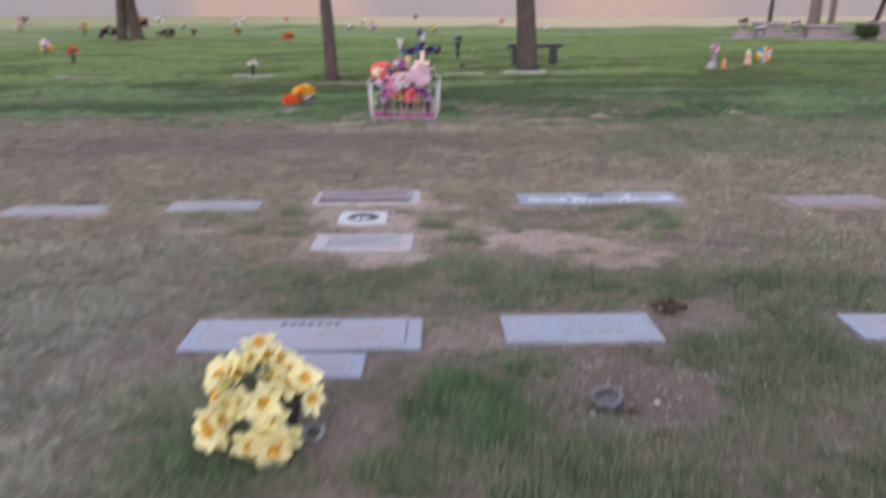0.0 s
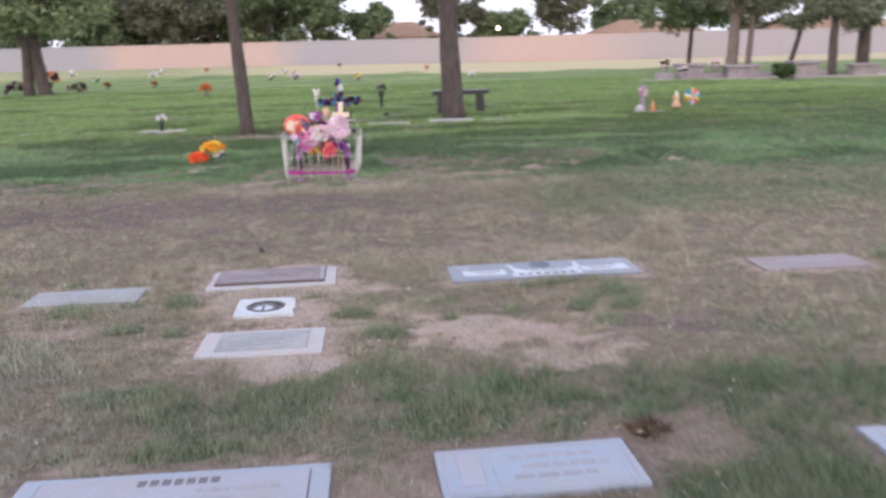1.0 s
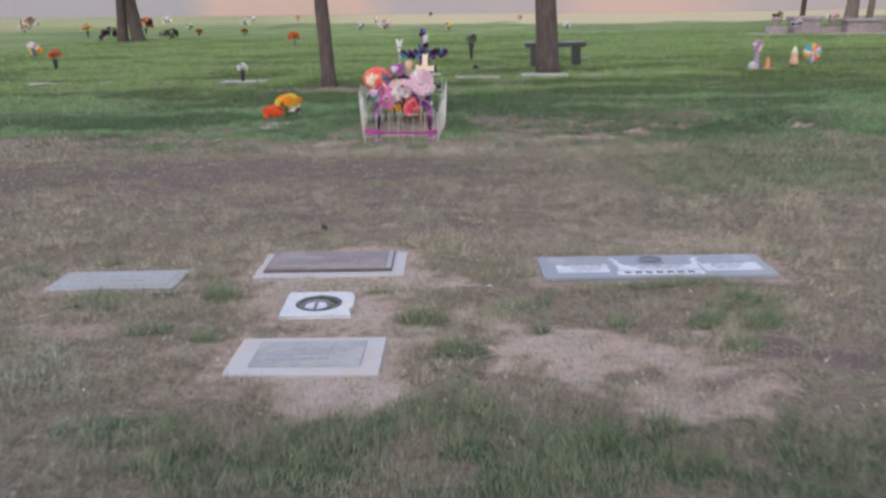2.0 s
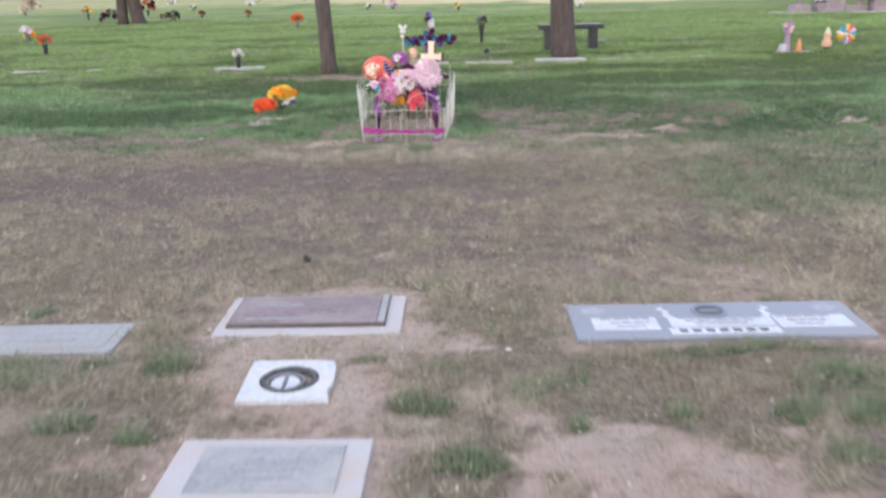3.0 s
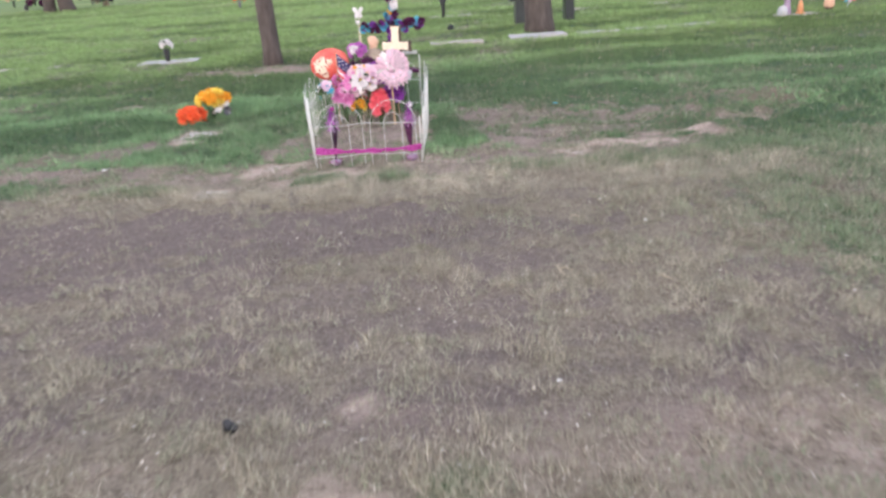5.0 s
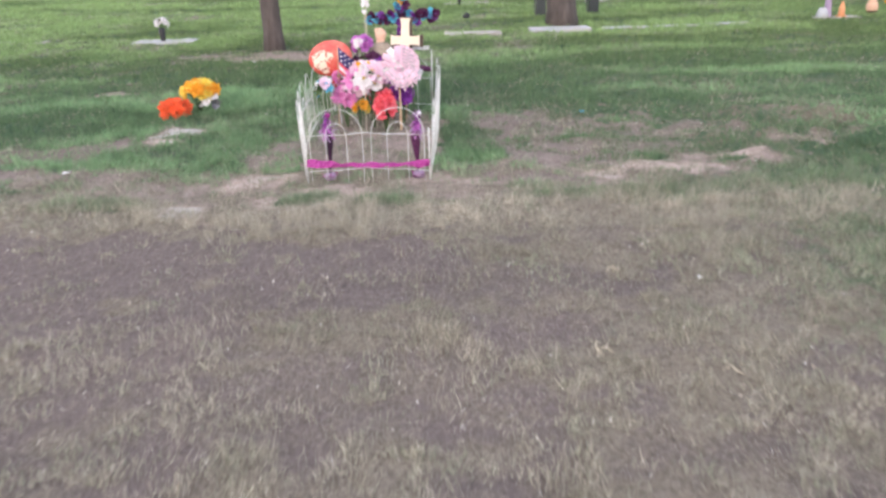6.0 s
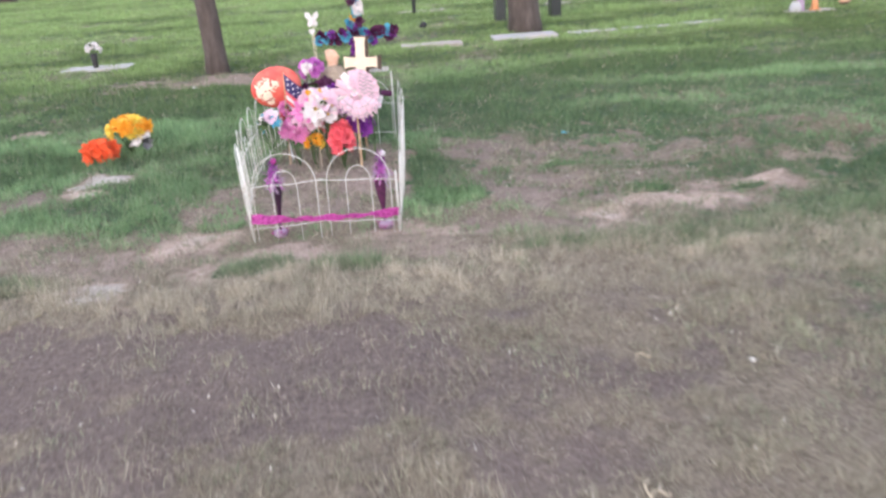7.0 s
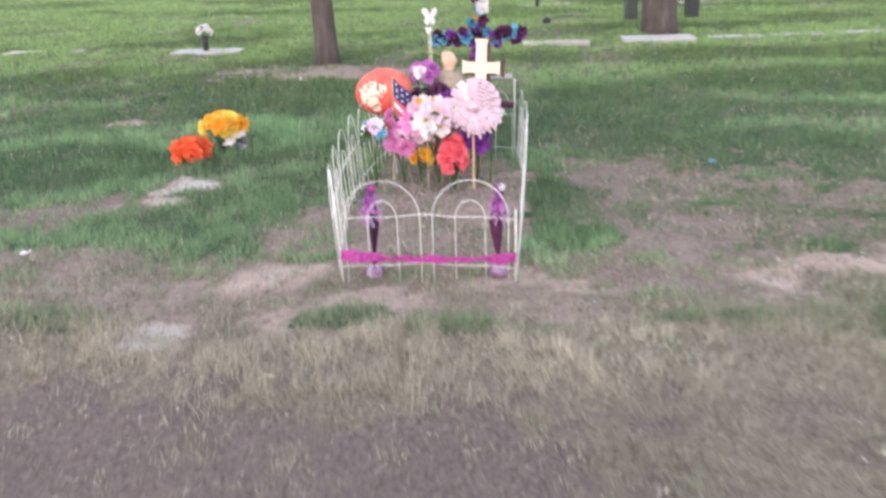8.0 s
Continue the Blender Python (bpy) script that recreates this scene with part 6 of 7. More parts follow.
def flower_cross():
    """A wire stand dressed as a cross in blue and dark wine flowers."""
    t = thing("flower_cross", pose(-0.275, 13.42, 0), "tall cross of blue and dark purple silk flowers on stand", "flower cross")
    r = random.Random(3)
    bm = bmesh.new()
    box(bm, -0.02, 0.02, 0.0, 0.03, -0.06, 1.06, 0.004, 1)
    part("upright", bm, MAT["dark_stem"], t)
    bm = bmesh.new()
    box(bm, -0.27, 0.27, 0.002, 0.028, 0.80, 0.84, 0.004, 1)
    part("crossbar", bm, MAT["dark_stem"], t)
    spots = [(x, 0.82 + r.uniform(-0.035, 0.035)) for x in np.linspace(-0.28, 0.28, 23)]
    spots += [(r.uniform(-0.04, 0.04), z) for z in np.linspace(0.86, 1.10, 12)]
    spots += [(r.uniform(-0.05, 0.05), z) for z in np.linspace(0.55, 0.78, 9)]
    spots += [(x, 0.80 + r.uniform(-0.04, 0.05)) for x in np.linspace(-0.26, 0.27, 16)]
    for k, (x, z) in enumerate(spots):
        color = ("teal", "wine", "wine", "teal", "purple")[k % 5] if z > 0.78 else ("wine", "purple")[k % 2]
        if k in (29, 31):
            color = "white"
        if k in (27,):
            color = "orange"
        way = Vector((r.uniform(-0.6, 0.6), -1, r.uniform(-0.3, 0.7)))
        bloom(t, color, ROSE, 0.044 * r.uniform(0.85, 1.25), Vector((x, -0.02 - r.random() * 0.02, z)), way, r.random() * 6)
    key = leaf_mesh("leaf", MAT["dark_stem"], 0.055, 0.022)
    for k in range(26):
        x = -0.28 + 0.56 * k / 25
        put("leaf", key, t, "", Matrix.Translation((x, -0.01, 0.82 + r.uniform(-0.03, 0.03))) @ Matrix.Rotation(r.random() * 6, 4, "Y") @ Matrix.Rotation(-0.6, 4, "X"))


flower_cross()


def pinwheel(x, y, z, label, colors, size, stick="wood", petals=10, lean=0.0, foot=-0.06, tilt=0.0, width=0.62, layers=2):
    """A pinwheel of folded vanes on a stick."""
    t = thing("pinwheel", pose(x, y, 0, 0, lean, 0), label, "pinwheel", "pinwheels")
    bm = bmesh.new()
    tube(bm, [(0, 0.02, foot), (0, 0.02, z)], 0.007, 6)
    part("stick", bm, MAT[stick], t, "", None)
    for j in range(layers):
        for k in range(petals):
            a = 2 * math.pi * (k + 0.5 * j) / petals
            bm = bmesh.new()
            s = size * (1 - 0.28 * j)
            pts = [(0, 0, 0), (s * 0.45, -0.02, -s * width * 0.38), (s, -0.012, -s * 0.10), (s * 0.92, 0.006, s * width * 0.32), (s * 0.45, 0.008, s * width * 0.24)]
            mid = bm.verts.new((s * 0.5, -0.022, 0.0))
            vs = [bm.verts.new(p) for p in pts]
            for q in range(5):
                bm.faces.new((vs[q], vs[(q + 1) % 5], mid))
            bm.normal_update()
            bmesh.ops.solidify(bm, geom=bm.faces[:], thickness=0.0015)
            part("vane", bm, MAT[colors[(k + j) % len(colors)]], t, "", Matrix.Translation((0, -0.014 * j, z)) @ Matrix.Rotation(-tilt, 4, "X") @ Matrix.Rotation(a, 4, "Y"))
    bm = bmesh.new()
    bmesh.ops.create_icosphere(bm, subdivisions=2, radius=size * 0.09)
    part("hub", bm, MAT["white"], t, "", pose(0, -0.03, z), smooth=True)
    return t


def striped_wheel():
    """Blush wheel whose vanes carry pale zigzag bands."""
    t = pinwheel(-0.29, 12.62, 0.545, "fluffy blush-pink pinwheel with white zigzag stripes on a wooden stick", ("blush", "blush", "white"), 0.138, petals=12, layers=3, foot=-0.06, width=0.75)
    bm = bmesh.new()   # a white printed fan over one side
    hub = bm.verts.new((0.01, -0.056, 0.545))
    rim = [bm.verts.new((0.16 * math.cos(a) * (1 + 0.05 * (k % 2)), -0.06 + 0.01 * (k % 2), 0.545 + 0.15 * math.sin(a))) for k, a in enumerate(np.linspace(-0.75, 1.45, 14))]
    for a, b in zip(rim, rim[1:]):
        bm.faces.new((hub, a, b))
    bm.normal_update()
    bmesh.ops.solidify(bm, geom=bm.faces[:], thickness=0.001)
    part("fan", bm, MAT["blush"], t, "pale fan with wavy mauve stripes")
    for j in range(9):
        z = 0.655 - 0.024 * j
        reach = math.sqrt(max(0.0, 0.15 ** 2 - (z - 0.545) ** 2))
        start = 0.035 + max(0.0, 0.545 - z) * 0.75
        n = int((reach - start) / 0.011)
        if n < 3:
            continue
        bm = bmesh.new()
        pts = [Vector((start + 0.011 * k, -0.066, z + 0.008 * math.sin(k * 1.3 + j * 0.4))) for k in range(n)]
        for a, b in zip(pts, pts[1:]):
            d = Vector((0, 0, 0.004))
            bm.faces.new([bm.verts.new(v) for v in (a - d, b - d, b + d, a + d)])
        bmesh.ops.remove_doubles(bm, verts=bm.verts[:], dist=0.0001)
        bm.normal_update()
        bmesh.ops.solidify(bm, geom=bm.faces[:], thickness=0.001)
        part("stripe", bm, MAT["stripe"], t)

    r = random.Random(21)
    for k in range(18):   # a drooping fringe of narrow striped vanes
        a = -math.pi / 2 + (k - 8.5) * 0.13 + r.uniform(-0.05, 0.05)
        reach, w = 0.165 + 0.04 * r.random(), 0.017
        tip = Vector((0.02 + math.cos(a) * reach * 0.85, -0.05 - 0.02 * r.random(), 0.535 + math.sin(a) * reach))
        root = Vector((0.012 + 0.05 * math.cos(a), -0.062, 0.535 + 0.05 * math.sin(a)))
        side = Vector((-math.sin(a), 0, math.cos(a))) * w
        mid = root.lerp(tip, 0.6) + Vector((0, -0.012, 0))
        bm = bmesh.new()
        rows = [[bm.verts.new(p - side * f), bm.verts.new(p + Vector((0, -0.004, 0))), bm.verts.new(p + side * f)] for p, f in ((root, 0.5), (mid, 1.0), (tip, 0.35))]
        for q, b in zip(rows, rows[1:]):
            for e in range(2):
                bm.faces.new((q[e], b[e], b[e + 1], q[e + 1]))
        bm.normal_update()
        bmesh.ops.solidify(bm, geom=bm.faces[:], thickness=0.001)
        vane = part("fringe_vane", bm, MAT["blush"], t)
        for j in range(3):   # bands across each vane
            p, w2 = root.lerp(tip, 0.42 + 0.2 * j), w * (0.95 - 0.18 * j)
            bm = bmesh.new()
            out = Vector((0, -0.011, 0))
            along = (tip - root).normalized() * 0.006
            side2 = side.normalized() * w2
            bm.faces.new([bm.verts.new(v) for v in (p + out - side2 - along, p + out + side2, p + out + side2 + along, p + out - side2)])
            bm.normal_update()
            bmesh.ops.solidify(bm, geom=bm.faces[:], thickness=0.001)
            part("stripe", bm, MAT["stripe"], vane)


striped_wheel()


def round_pillow():
    """A round coral foil balloon on a stick, streaked with cream."""
    t = thing("foil_balloon", pose(-0.80, 13.02, 0, 0, -6, 12), "round coral-red foil balloon with cream streaks on a stick", "balloon")
    bm = bmesh.new()
    bmesh.ops.create_uvsphere(bm, u_segments=28, v_segments=16, radius=0.155)
    for v in bm.verts:
        a = math.atan2(v.co.z, v.co.x)
        edge = math.hypot(v.co.x, v.co.z) / 0.155
        v.co.y *= 0.42
        v.co.x *= 1.15
        v.co.z *= 0.92
        v.co *= 1 + 0.03 * math.sin(a * 16) * edge ** 3
    part("balloon", bm, MAT["balloon"], t, "crinkled coral-red foil", pose(0, 0, 0.545), smooth=True)
    for name, mat, cut, swell, label in (("print", "cream", 0.10, 1.012, "faded cream print"), ("print_line", "balloon_dark", 0.30, 1.02, "dark red print lines")):
        bm = bmesh.new()
        bmesh.ops.create_uvsphere(bm, u_segments=72, v_segments=44, radius=0.155)
        for v in bm.verts:
            v.co.y *= 0.42
            v.co.x *= 1.15
            v.co.z *= 0.92
        gone = []
        for f in bm.faces:
            c = f.calc_center_median()
            n = noise.noise(c * 16 + Vector((3, 1, 2))) + 0.5 * noise.noise(c * 40)
            side = 1 - ((c.x + 0.075) / 0.085) ** 2 - ((c.z + 0.005) / 0.105) ** 2
            keep = c.y < -0.004 and (side + 0.9 * n > cut + 0.2 if mat == "cream" else side > 0.15 and abs(n - 0.12) < 0.055)
            if not keep:
                gone.append(f)
        bmesh.ops.delete(bm, geom=gone, context="FACES")
        for v in bm.verts:
            v.co *= swell
        part(name, bm, MAT[mat], t, label, pose(0, 0, 0.545), smooth=True)
    bm = bmesh.new()
    tube(bm, [(0, 0.0, -0.05), (0, 0, 0.42)], 0.005, 6)
    part("stick", bm, MAT["frost"], t)


round_pillow()


def little_flag():
    """A small draped flag: navy with pale stars over red and white stripes."""
    t = thing("small_flag", pose(-0.775, 12.84, 0.0, 0, 0, 8), "small starred and striped cloth flag drooping from a thin stick", "flag")
    bm = bmesh.new()
    tube(bm, [(-0.03, 0, -0.05), (0.0, 0, 0.66)], 0.004, 6)
    part("stick", bm, MAT["wood"], t)

    def cloth(u0, u1, v0, v1, n=8):
        bm = bmesh.new()
        grid = []
        for i in range(n + 1):
            u = u0 + (u1 - u0) * i / n
            row = []
            for j in range(n + 1):
                v = v0 + (v1 - v0) * j / n
                row.append(bm.verts.new((0.002 + 0.24 * u, -0.02 * math.sin(u * 9) - 0.004, 0.655 - 0.2 * v - 0.24 * u)))
            grid.append(row)
        for i in range(n):
            for j in range(n):
                bm.faces.new((grid[i][j], grid[i + 1][j], grid[i + 1][j + 1], grid[i][j + 1]))
        bm.normal_update()
        bmesh.ops.solidify(bm, geom=bm.faces[:], thickness=0.001)
        return bm
    for k in range(7):
        part("stripe", cloth(0.0 if k >= 4 else 0.56, 1, 0.02 + k * 0.14, 0.02 + (k + 1) * 0.14), MAT["coral" if k % 2 == 0 else "white"], t)
    field = part("star_field", cloth(0, 0.555, 0, 0.575), MAT["navy"], t, "navy field")
    for i in range(4):
        for j in range(3):
            u, v = 0.08 + 0.13 * i, 0.1 + 0.18 * j
            bm = bmesh.new()
            lathe(bm, [(0.007, 0), (0.006, 0.002)], 5, Matrix.Translation((0.002 + 0.24 * u, -0.02 * math.sin(u * 9) - 0.007, 0.655 - 0.2 * v - 0.24 * u)) @ Matrix.Rotation(math.pi / 2, 4, "X"))
            part("star", bm, MAT["white"], field)


little_flag()


def butterfly(x, y, z, size, color, label, stick=True, edge="wine", wide=1.0):
    t = thing("butterfly_stake", pose(x, y, 0), label, "garden stake", "butterflies and birds")
    for s in (-1, 1):
        bm = bmesh.new()
        for pts in (((0, 0), (0.3, 0.75), (0.85, 0.9), (1.0, 0.5), (0.55, 0.05)), ((0, 0), (0.55, 0.02), (0.75, -0.35), (0.4, -0.7), (0.12, -0.4))):
            vs = [bm.verts.new((s * px * size * wide, -0.15 * abs(px) * size, z + pz * size)) for px, pz in pts]
            bm.faces.new(vs)
        bm.normal_update()
        bmesh.ops.solidify(bm, geom=bm.faces[:], thickness=0.002)
        part("wing", bm, MAT[color], t)
    bm = bmesh.new()
    tube(bm, [(0, 0, z - size * 0.6), (0, 0, z), (0, 0, z + size * 0.5)], [size * 0.05, size * 0.1, size * 0.06], 8)
    part("body", bm, MAT[edge], t)
    if stick:
        bm = bmesh.new()
        tube(bm, [(0, 0.006, -0.06), (0.004, 0.006, z * 0.5), (0, 0.006, z)], 0.003, 6)
        part("stick", bm, MAT["cream"], t)


butterfly(-0.575, 13.30, 0.955, 0.070, "white", "white bird cut-out with raised wings on a thin stake", edge="white", wide=0.72)
butterfly(-0.575, 12.74, 0.50, 0.058, "orange", "yellow and black butterfly on a short stake")


def heart():
    t = thing("heart_stake", pose(-0.585, 13.285, 0), "small white heart on the bird stake", "garden stake")
    bm = bmesh.new()
    pts = [(0.022 * (16 * math.sin(a) ** 3) / 16, 0.022 * (13 * math.cos(a) - 5 * math.cos(2 * a) - 2 * math.cos(3 * a) - math.cos(4 * a)) / 13) for a in [2 * math.pi * k / 20 for k in range(20)]]
    vs = [bm.verts.new((px, 0, 0.878 + pz)) for px, pz in pts]
    bm.faces.new(vs)
    bm.normal_update()
    bmesh.ops.solidify(bm, geom=bm.faces[:], thickness=0.008)
    part("heart", bm, MAT["white"], t)
    bm = bmesh.new()
    tube(bm, [(0, 0.004, -0.05), (0, 0.004, 0.87)], 0.0025, 5)
    part("stick", bm, MAT["cream"], t)


heart()


def figurine(x, y, tall, label):
    """A plain garden figure in one piece."""
    bm = bmesh.new()
    lathe(bm, [(0.09, -0.02), (0.11, 0.03), (0.13, tall * 0.35), (0.145, tall * 0.55), (0.135, tall * 0.68), (0.10, tall * 0.77), (0.06, tall * 0.82), (0.030, tall * 0.845), (0.042, tall * 0.875), (0.049, tall * 0.92), (0.040, tall * 0.97), (0.014, tall)], 28)
    rough_up(bm, 0.022, 0.045, 3)
    ob = part("garden_figure", bm, MAT["taupe"], None, "", pose(x, y, 0), smooth=True)
    ob.data.materials.append(MAT["peach"])
    for f in ob.data.polygons:
        f.material_index = 1 if f.center.z > tall * 0.84 else 0
    tagged(ob, label, "figurine")


figurine(-0.455, 13.22, 0.755, "taupe garden figure with a round peach top")

# flowers set on the fenced grave
ON_GRAVE = "flowers on the fenced grave"
bunch("silk_flowers", -0.51, 12.76, 0.40, 0.075, 0.085, ("white", "white", "blush"), 13, 0.085, "white silk lilies in a thick bunch", LILY, 11, group=ON_GRAVE, eye="yellow")
bunch("silk_flowers", -0.73, 12.80, 0.27, 0.065, 0.06, ("pink", "pink", "blush"), 12, 0.06, "bright pink silk chrysanthemums", MUM, 12, group=ON_GRAVE)
bunch("silk_flowers", -0.63, 12.83, 0.38, 0.06, 0.11, ("blush", "pink"), 12, 0.072, "pale pink silk lilies", LILY, 13, group=ON_GRAVE)
bunch("silk_flowers", -0.41, 12.68, 0.185, 0.055, 0.11, ("coral",), 22, 0.048, "coral-red silk geraniums leaning forward", LILY, 14, group=ON_GRAVE)
bunch("silk_flowers", -0.275, 12.80, 0.27, 0.06, 0.05, ("purple",), 11, 0.058, "deep purple silk flowers among pink ones", MUM, 15, group=ON_GRAVE)
bunch("silk_flowers", -0.60, 12.72, 0.19, 0.045, 0.03, ("orange", "yellow"), 6, 0.038, "orange silk daisies low among the stems", MUM, 16, group=ON_GRAVE)
bunch("silk_flowers", -0.41, 12.92, 0.42, 0.08, 0.10, ("wine", "purple", "wine"), 14, 0.06, "dark wine silk flowers", ROSE, 17, group=ON_GRAVE)
bunch("silk_flowers", -0.55, 13.05, 0.49, 0.09, 0.05, ("wine", "wine"), 8, 0.055, "dark plum silk flowers in shade", MUM, 18, group=ON_GRAVE)
bunch("silk_flowers", -0.60, 13.10, 0.635, 0.055, 0.042, ("orchid", "orchid", "orchid", "white"), 13, 0.045, "orchid and white silk roses", ROSE, 19, group=ON_GRAVE)
bunch("silk_flowers", -0.89, 12.70, 0.35, 0.055, 0.05, ("white", "teal", "blush", "stem"), 10, 0.045, "mixed white, teal and pink silk flowers", LILY, 20, group=ON_GRAVE)
bunch("silk_flowers", -0.75, 12.90, 0.38, 0.06, 0.06, ("coral", "pink", "blush"), 10, 0.052, "coral and pink silk flowers", ROSE, 21, group=ON_GRAVE)
bunch("silk_flowers", -0.19, 12.74, 0.45, 0.045, 0.045, ("blush", "white"), 7, 0.05, "blush silk flowers beside the pinwheel", LILY, 22, group=ON_GRAVE)

# ---- bunches out on the lawn ----
bunch("silk_flowers", -2.30, 13.42, 0.08, 0.095, 0.065, ("red",), 24, 0.05, "scarlet silk flowers low in the grass", LILY, 30, leaves=5)
bunch("silk_flowers", -2.15, 13.70, 0.185, 0.13, 0.075, ("orange", "orange", "yellow"), 28, 0.055, "orange and yellow silk flowers above a pale ribbon", MUM, 31, leaves=8)
bunch("ribbon_bow", -2.05, 13.66, 0.09, 0.06, 0.04, ("white", "zinc"), 6, 0.05, "crumpled white and grey ribbon below orange flowers", LILY, 32, stems=False, leaves=0, category="ribbon")


# ---- flat stones, slab and bench by the trees ----
def kerb_stone(x0, x1, y, deep, top, label, mat="concrete", category="grave marker", turn=0.0):
    t = bmesh.new()
    w = x1 - x0
    box(t, -w / 2, w / 2, -deep / 2, deep / 2, -0.1, top, 0.012, 2)
    rough_up(t, 0.006, 0.25, x0)
    tagged(part("flat_stone", t, MAT[mat], None, "", pose((x0 + x1) / 2, y, 0, 0, 0, turn)), label, category, "flat stones on the lawn")


kerb_stone(1.45, 2.37, 19.25, 0.42, 0.055, "pale concrete slab at the foot of a stout tree", "granite_pale", "slab", 1)
kerb_stone(-4.53, -3.60, 19.15, 0.42, 0.03, "pale flat marker holding a vase of white flowers", "granite_pale")
kerb_stone(0.15, 1.02, 19.2, 0.3, 0.03, "worn concrete marker edge in dry turf")
for k in range(3):
    kerb_stone(2.6 + k * 0.83, 3.30 + k * 0.83, 19.45 + 0.06 * k, 0.22, 0.022, "pale flat marker in a row across the lawn", "granite_pale", turn=1)
kerb_stone(-7.15, -6.05, 19.6, 0.34, 0.008, "grey flat marker let into the lawn")
kerb_stone(-8.7, -7.7, 19.7, 0.34, 0.004, "grey flat marker let into the lawn")
kerb_stone(6.2, 6.9, 20.15, 0.34, 0.012, "grey flat marker under a row of ornaments")
kerb_stone(3.2, 4.3, 24.6, 0.34, 0.008, "grey flat marker let into the lawn")
kerb_stone(0.2, 1.2, 25.0, 0.34, 0.008, "grey flat marker before a black vase")
kerb_stone(5.2, 6.2, 24.8, 0.34, 0.008, "grey flat marker let into the lawn")


def bench():
    t = thing("stone_bench", pose(2.42, 22.0, 0, 0, 0, 1), "dark polished stone bench on two legs behind a tree", "bench")
    bm = bmesh.new()
    box(bm, -0.68, 0.68, -0.2, 0.2, 0.43, 0.535, 0.012, 2)
    part("seat", bm, MAT["bench"], t)
    for x in (-0.48, 0.48):
        bm = bmesh.new()
        box(bm, x - 0.085, x + 0.085, -0.16, 0.16, -0.05, 0.432, 0.01, 2)
        part("leg", bm, MAT["bench"], t)
    words(t, 0.05, 0.4, -0.2, 0.03, 0.5, MAT["lettering_soft"], 71)


bench()

bunch("flower_vase", -4.08, 19.12, 0.29, 0.075, 0.05, ("white",), 9, 0.065, "white silk flowers in a dark vase on a flat marker", ROSE, 40, vase=(0.055, 0.22, "black"), leaves=5)


def dark_vase():
    t = thing("flower_vase", pose(0.55, 24.5, 0), "tall black cone vase with faded dark flowers", "vase")
    bm = bmesh.new()
    lathe(bm, [(0.05, -0.04), (0.035, 0.05), (0.045, 0.25), (0.085, 0.42), (0.07, 0.42), (0.03, 0.25)], 12)
    part("vase", bm, MAT["black"], t, smooth=True)
    r = random.Random(5)
    for k in range(9):
        a = k * 2.4
        bloom(t, ("wine", "zinc", "dark_stem")[k % 3], LILY, 0.07, Vector((math.cos(a) * 0.09, math.sin(a) * 0.09, 0.50 + 0.03 * (k % 4))), Vector((math.cos(a), math.sin(a), 1.0)), k)
        bm = bmesh.new()
        tube(bm, [(0, 0, 0.35), (math.cos(a) * 0.09, math.sin(a) * 0.09, 0.50 + 0.03 * (k % 4))], 0.006, 5)
        part("stem", bm, MAT["dark_stem"], t)


dark_vase()


# ornaments in a row on the lawn
def ornaments():
    t = thing("garden_ornament", pose(6.36, 20.12, 0), "tall faded lilac flower ornament on a pale stand", "ornament", "lawn ornaments")
    bm = bmesh.new()
    lathe(bm, [(0.09, -0.03), (0.10, 0.03), (0.085, 0.10), (0.05, 0.16)], 12, pose(-0.06, 0, 0))
    part("stand", bm, MAT["granite_pale"], t, smooth=True)
    bm = bmesh.new()
    tube(bm, [(0.0, 0, -0.02), (0.01, 0, 0.2), (0.01, 0, 0.42)], [0.075, 0.05, 0.04], 10)
    rough_up(bm, 0.014, 0.05, 2)
    part("neck", bm, MAT["lilac"], t)
    for k in range(7):
        a = k * 0.9
        bloom(t, "blush" if k % 3 == 0 else "lilac", ROSE, 0.06, Vector((math.cos(a) * 0.06, -0.03, 0.47 + math.sin(a) * 0.09)), Vector((math.cos(a) * 0.4, -1, 0.3)), k)
    t = thing("garden_ornament", pose(6.62, 20.15, 0), "small orange cone-shaped lantern", "ornament", "lawn ornaments")
    bm = bmesh.new()
    lathe(bm, [(0.055, -0.02), (0.05, 0.10), (0.042, 0.17), (0.03, 0.20), (0.012, 0.25)], 12)
    part("body", bm, MAT["faded_orange"], t, smooth=True)
    bm = bmesh.new()
    lathe(bm, [(0.085, -0.02), (0.085, 0.03), (0.07, 0.035)], 12)
    part("base", bm, MAT["faded_orange"], t)
    bm = bmesh.new()
    lathe(bm, [(0.075, -0.02), (0.08, 0.05), (0.095, 0.10), (0.085, 0.17), (0.055, 0.21), (0.075, 0.26), (0.07, 0.31), (0.05, 0.35), (0.03, 0.40), (0.01, 0.43)], 14)
    rough_up(bm, 0.012, 0.05, 5)
    ob = part("garden_figure", bm, MAT["peach"], None, "", pose(7.33, 20.6, 0), smooth=True)
    ob.data.materials.append(MAT["cap_green"])
    ob.data.materials.append(MAT["dark_wood"])
    for f in ob.data.polygons:
        f.material_index = 1 if f.center.z > 0.3 else 2 if f.center.z < 0.06 else 0
    tagged(ob, "small garden figure with a pale green pointed cap", "figurine", "lawn ornaments")
    pinwheel(7.78, 20.8, 0.28, "rainbow pinwheel with blue, yellow and red vanes", ("teal", "yellow", "coral", "blush", "teal", "orange", "yellow", "white", "teal"), 0.20, "frost", 13, layers=2)


ornaments()

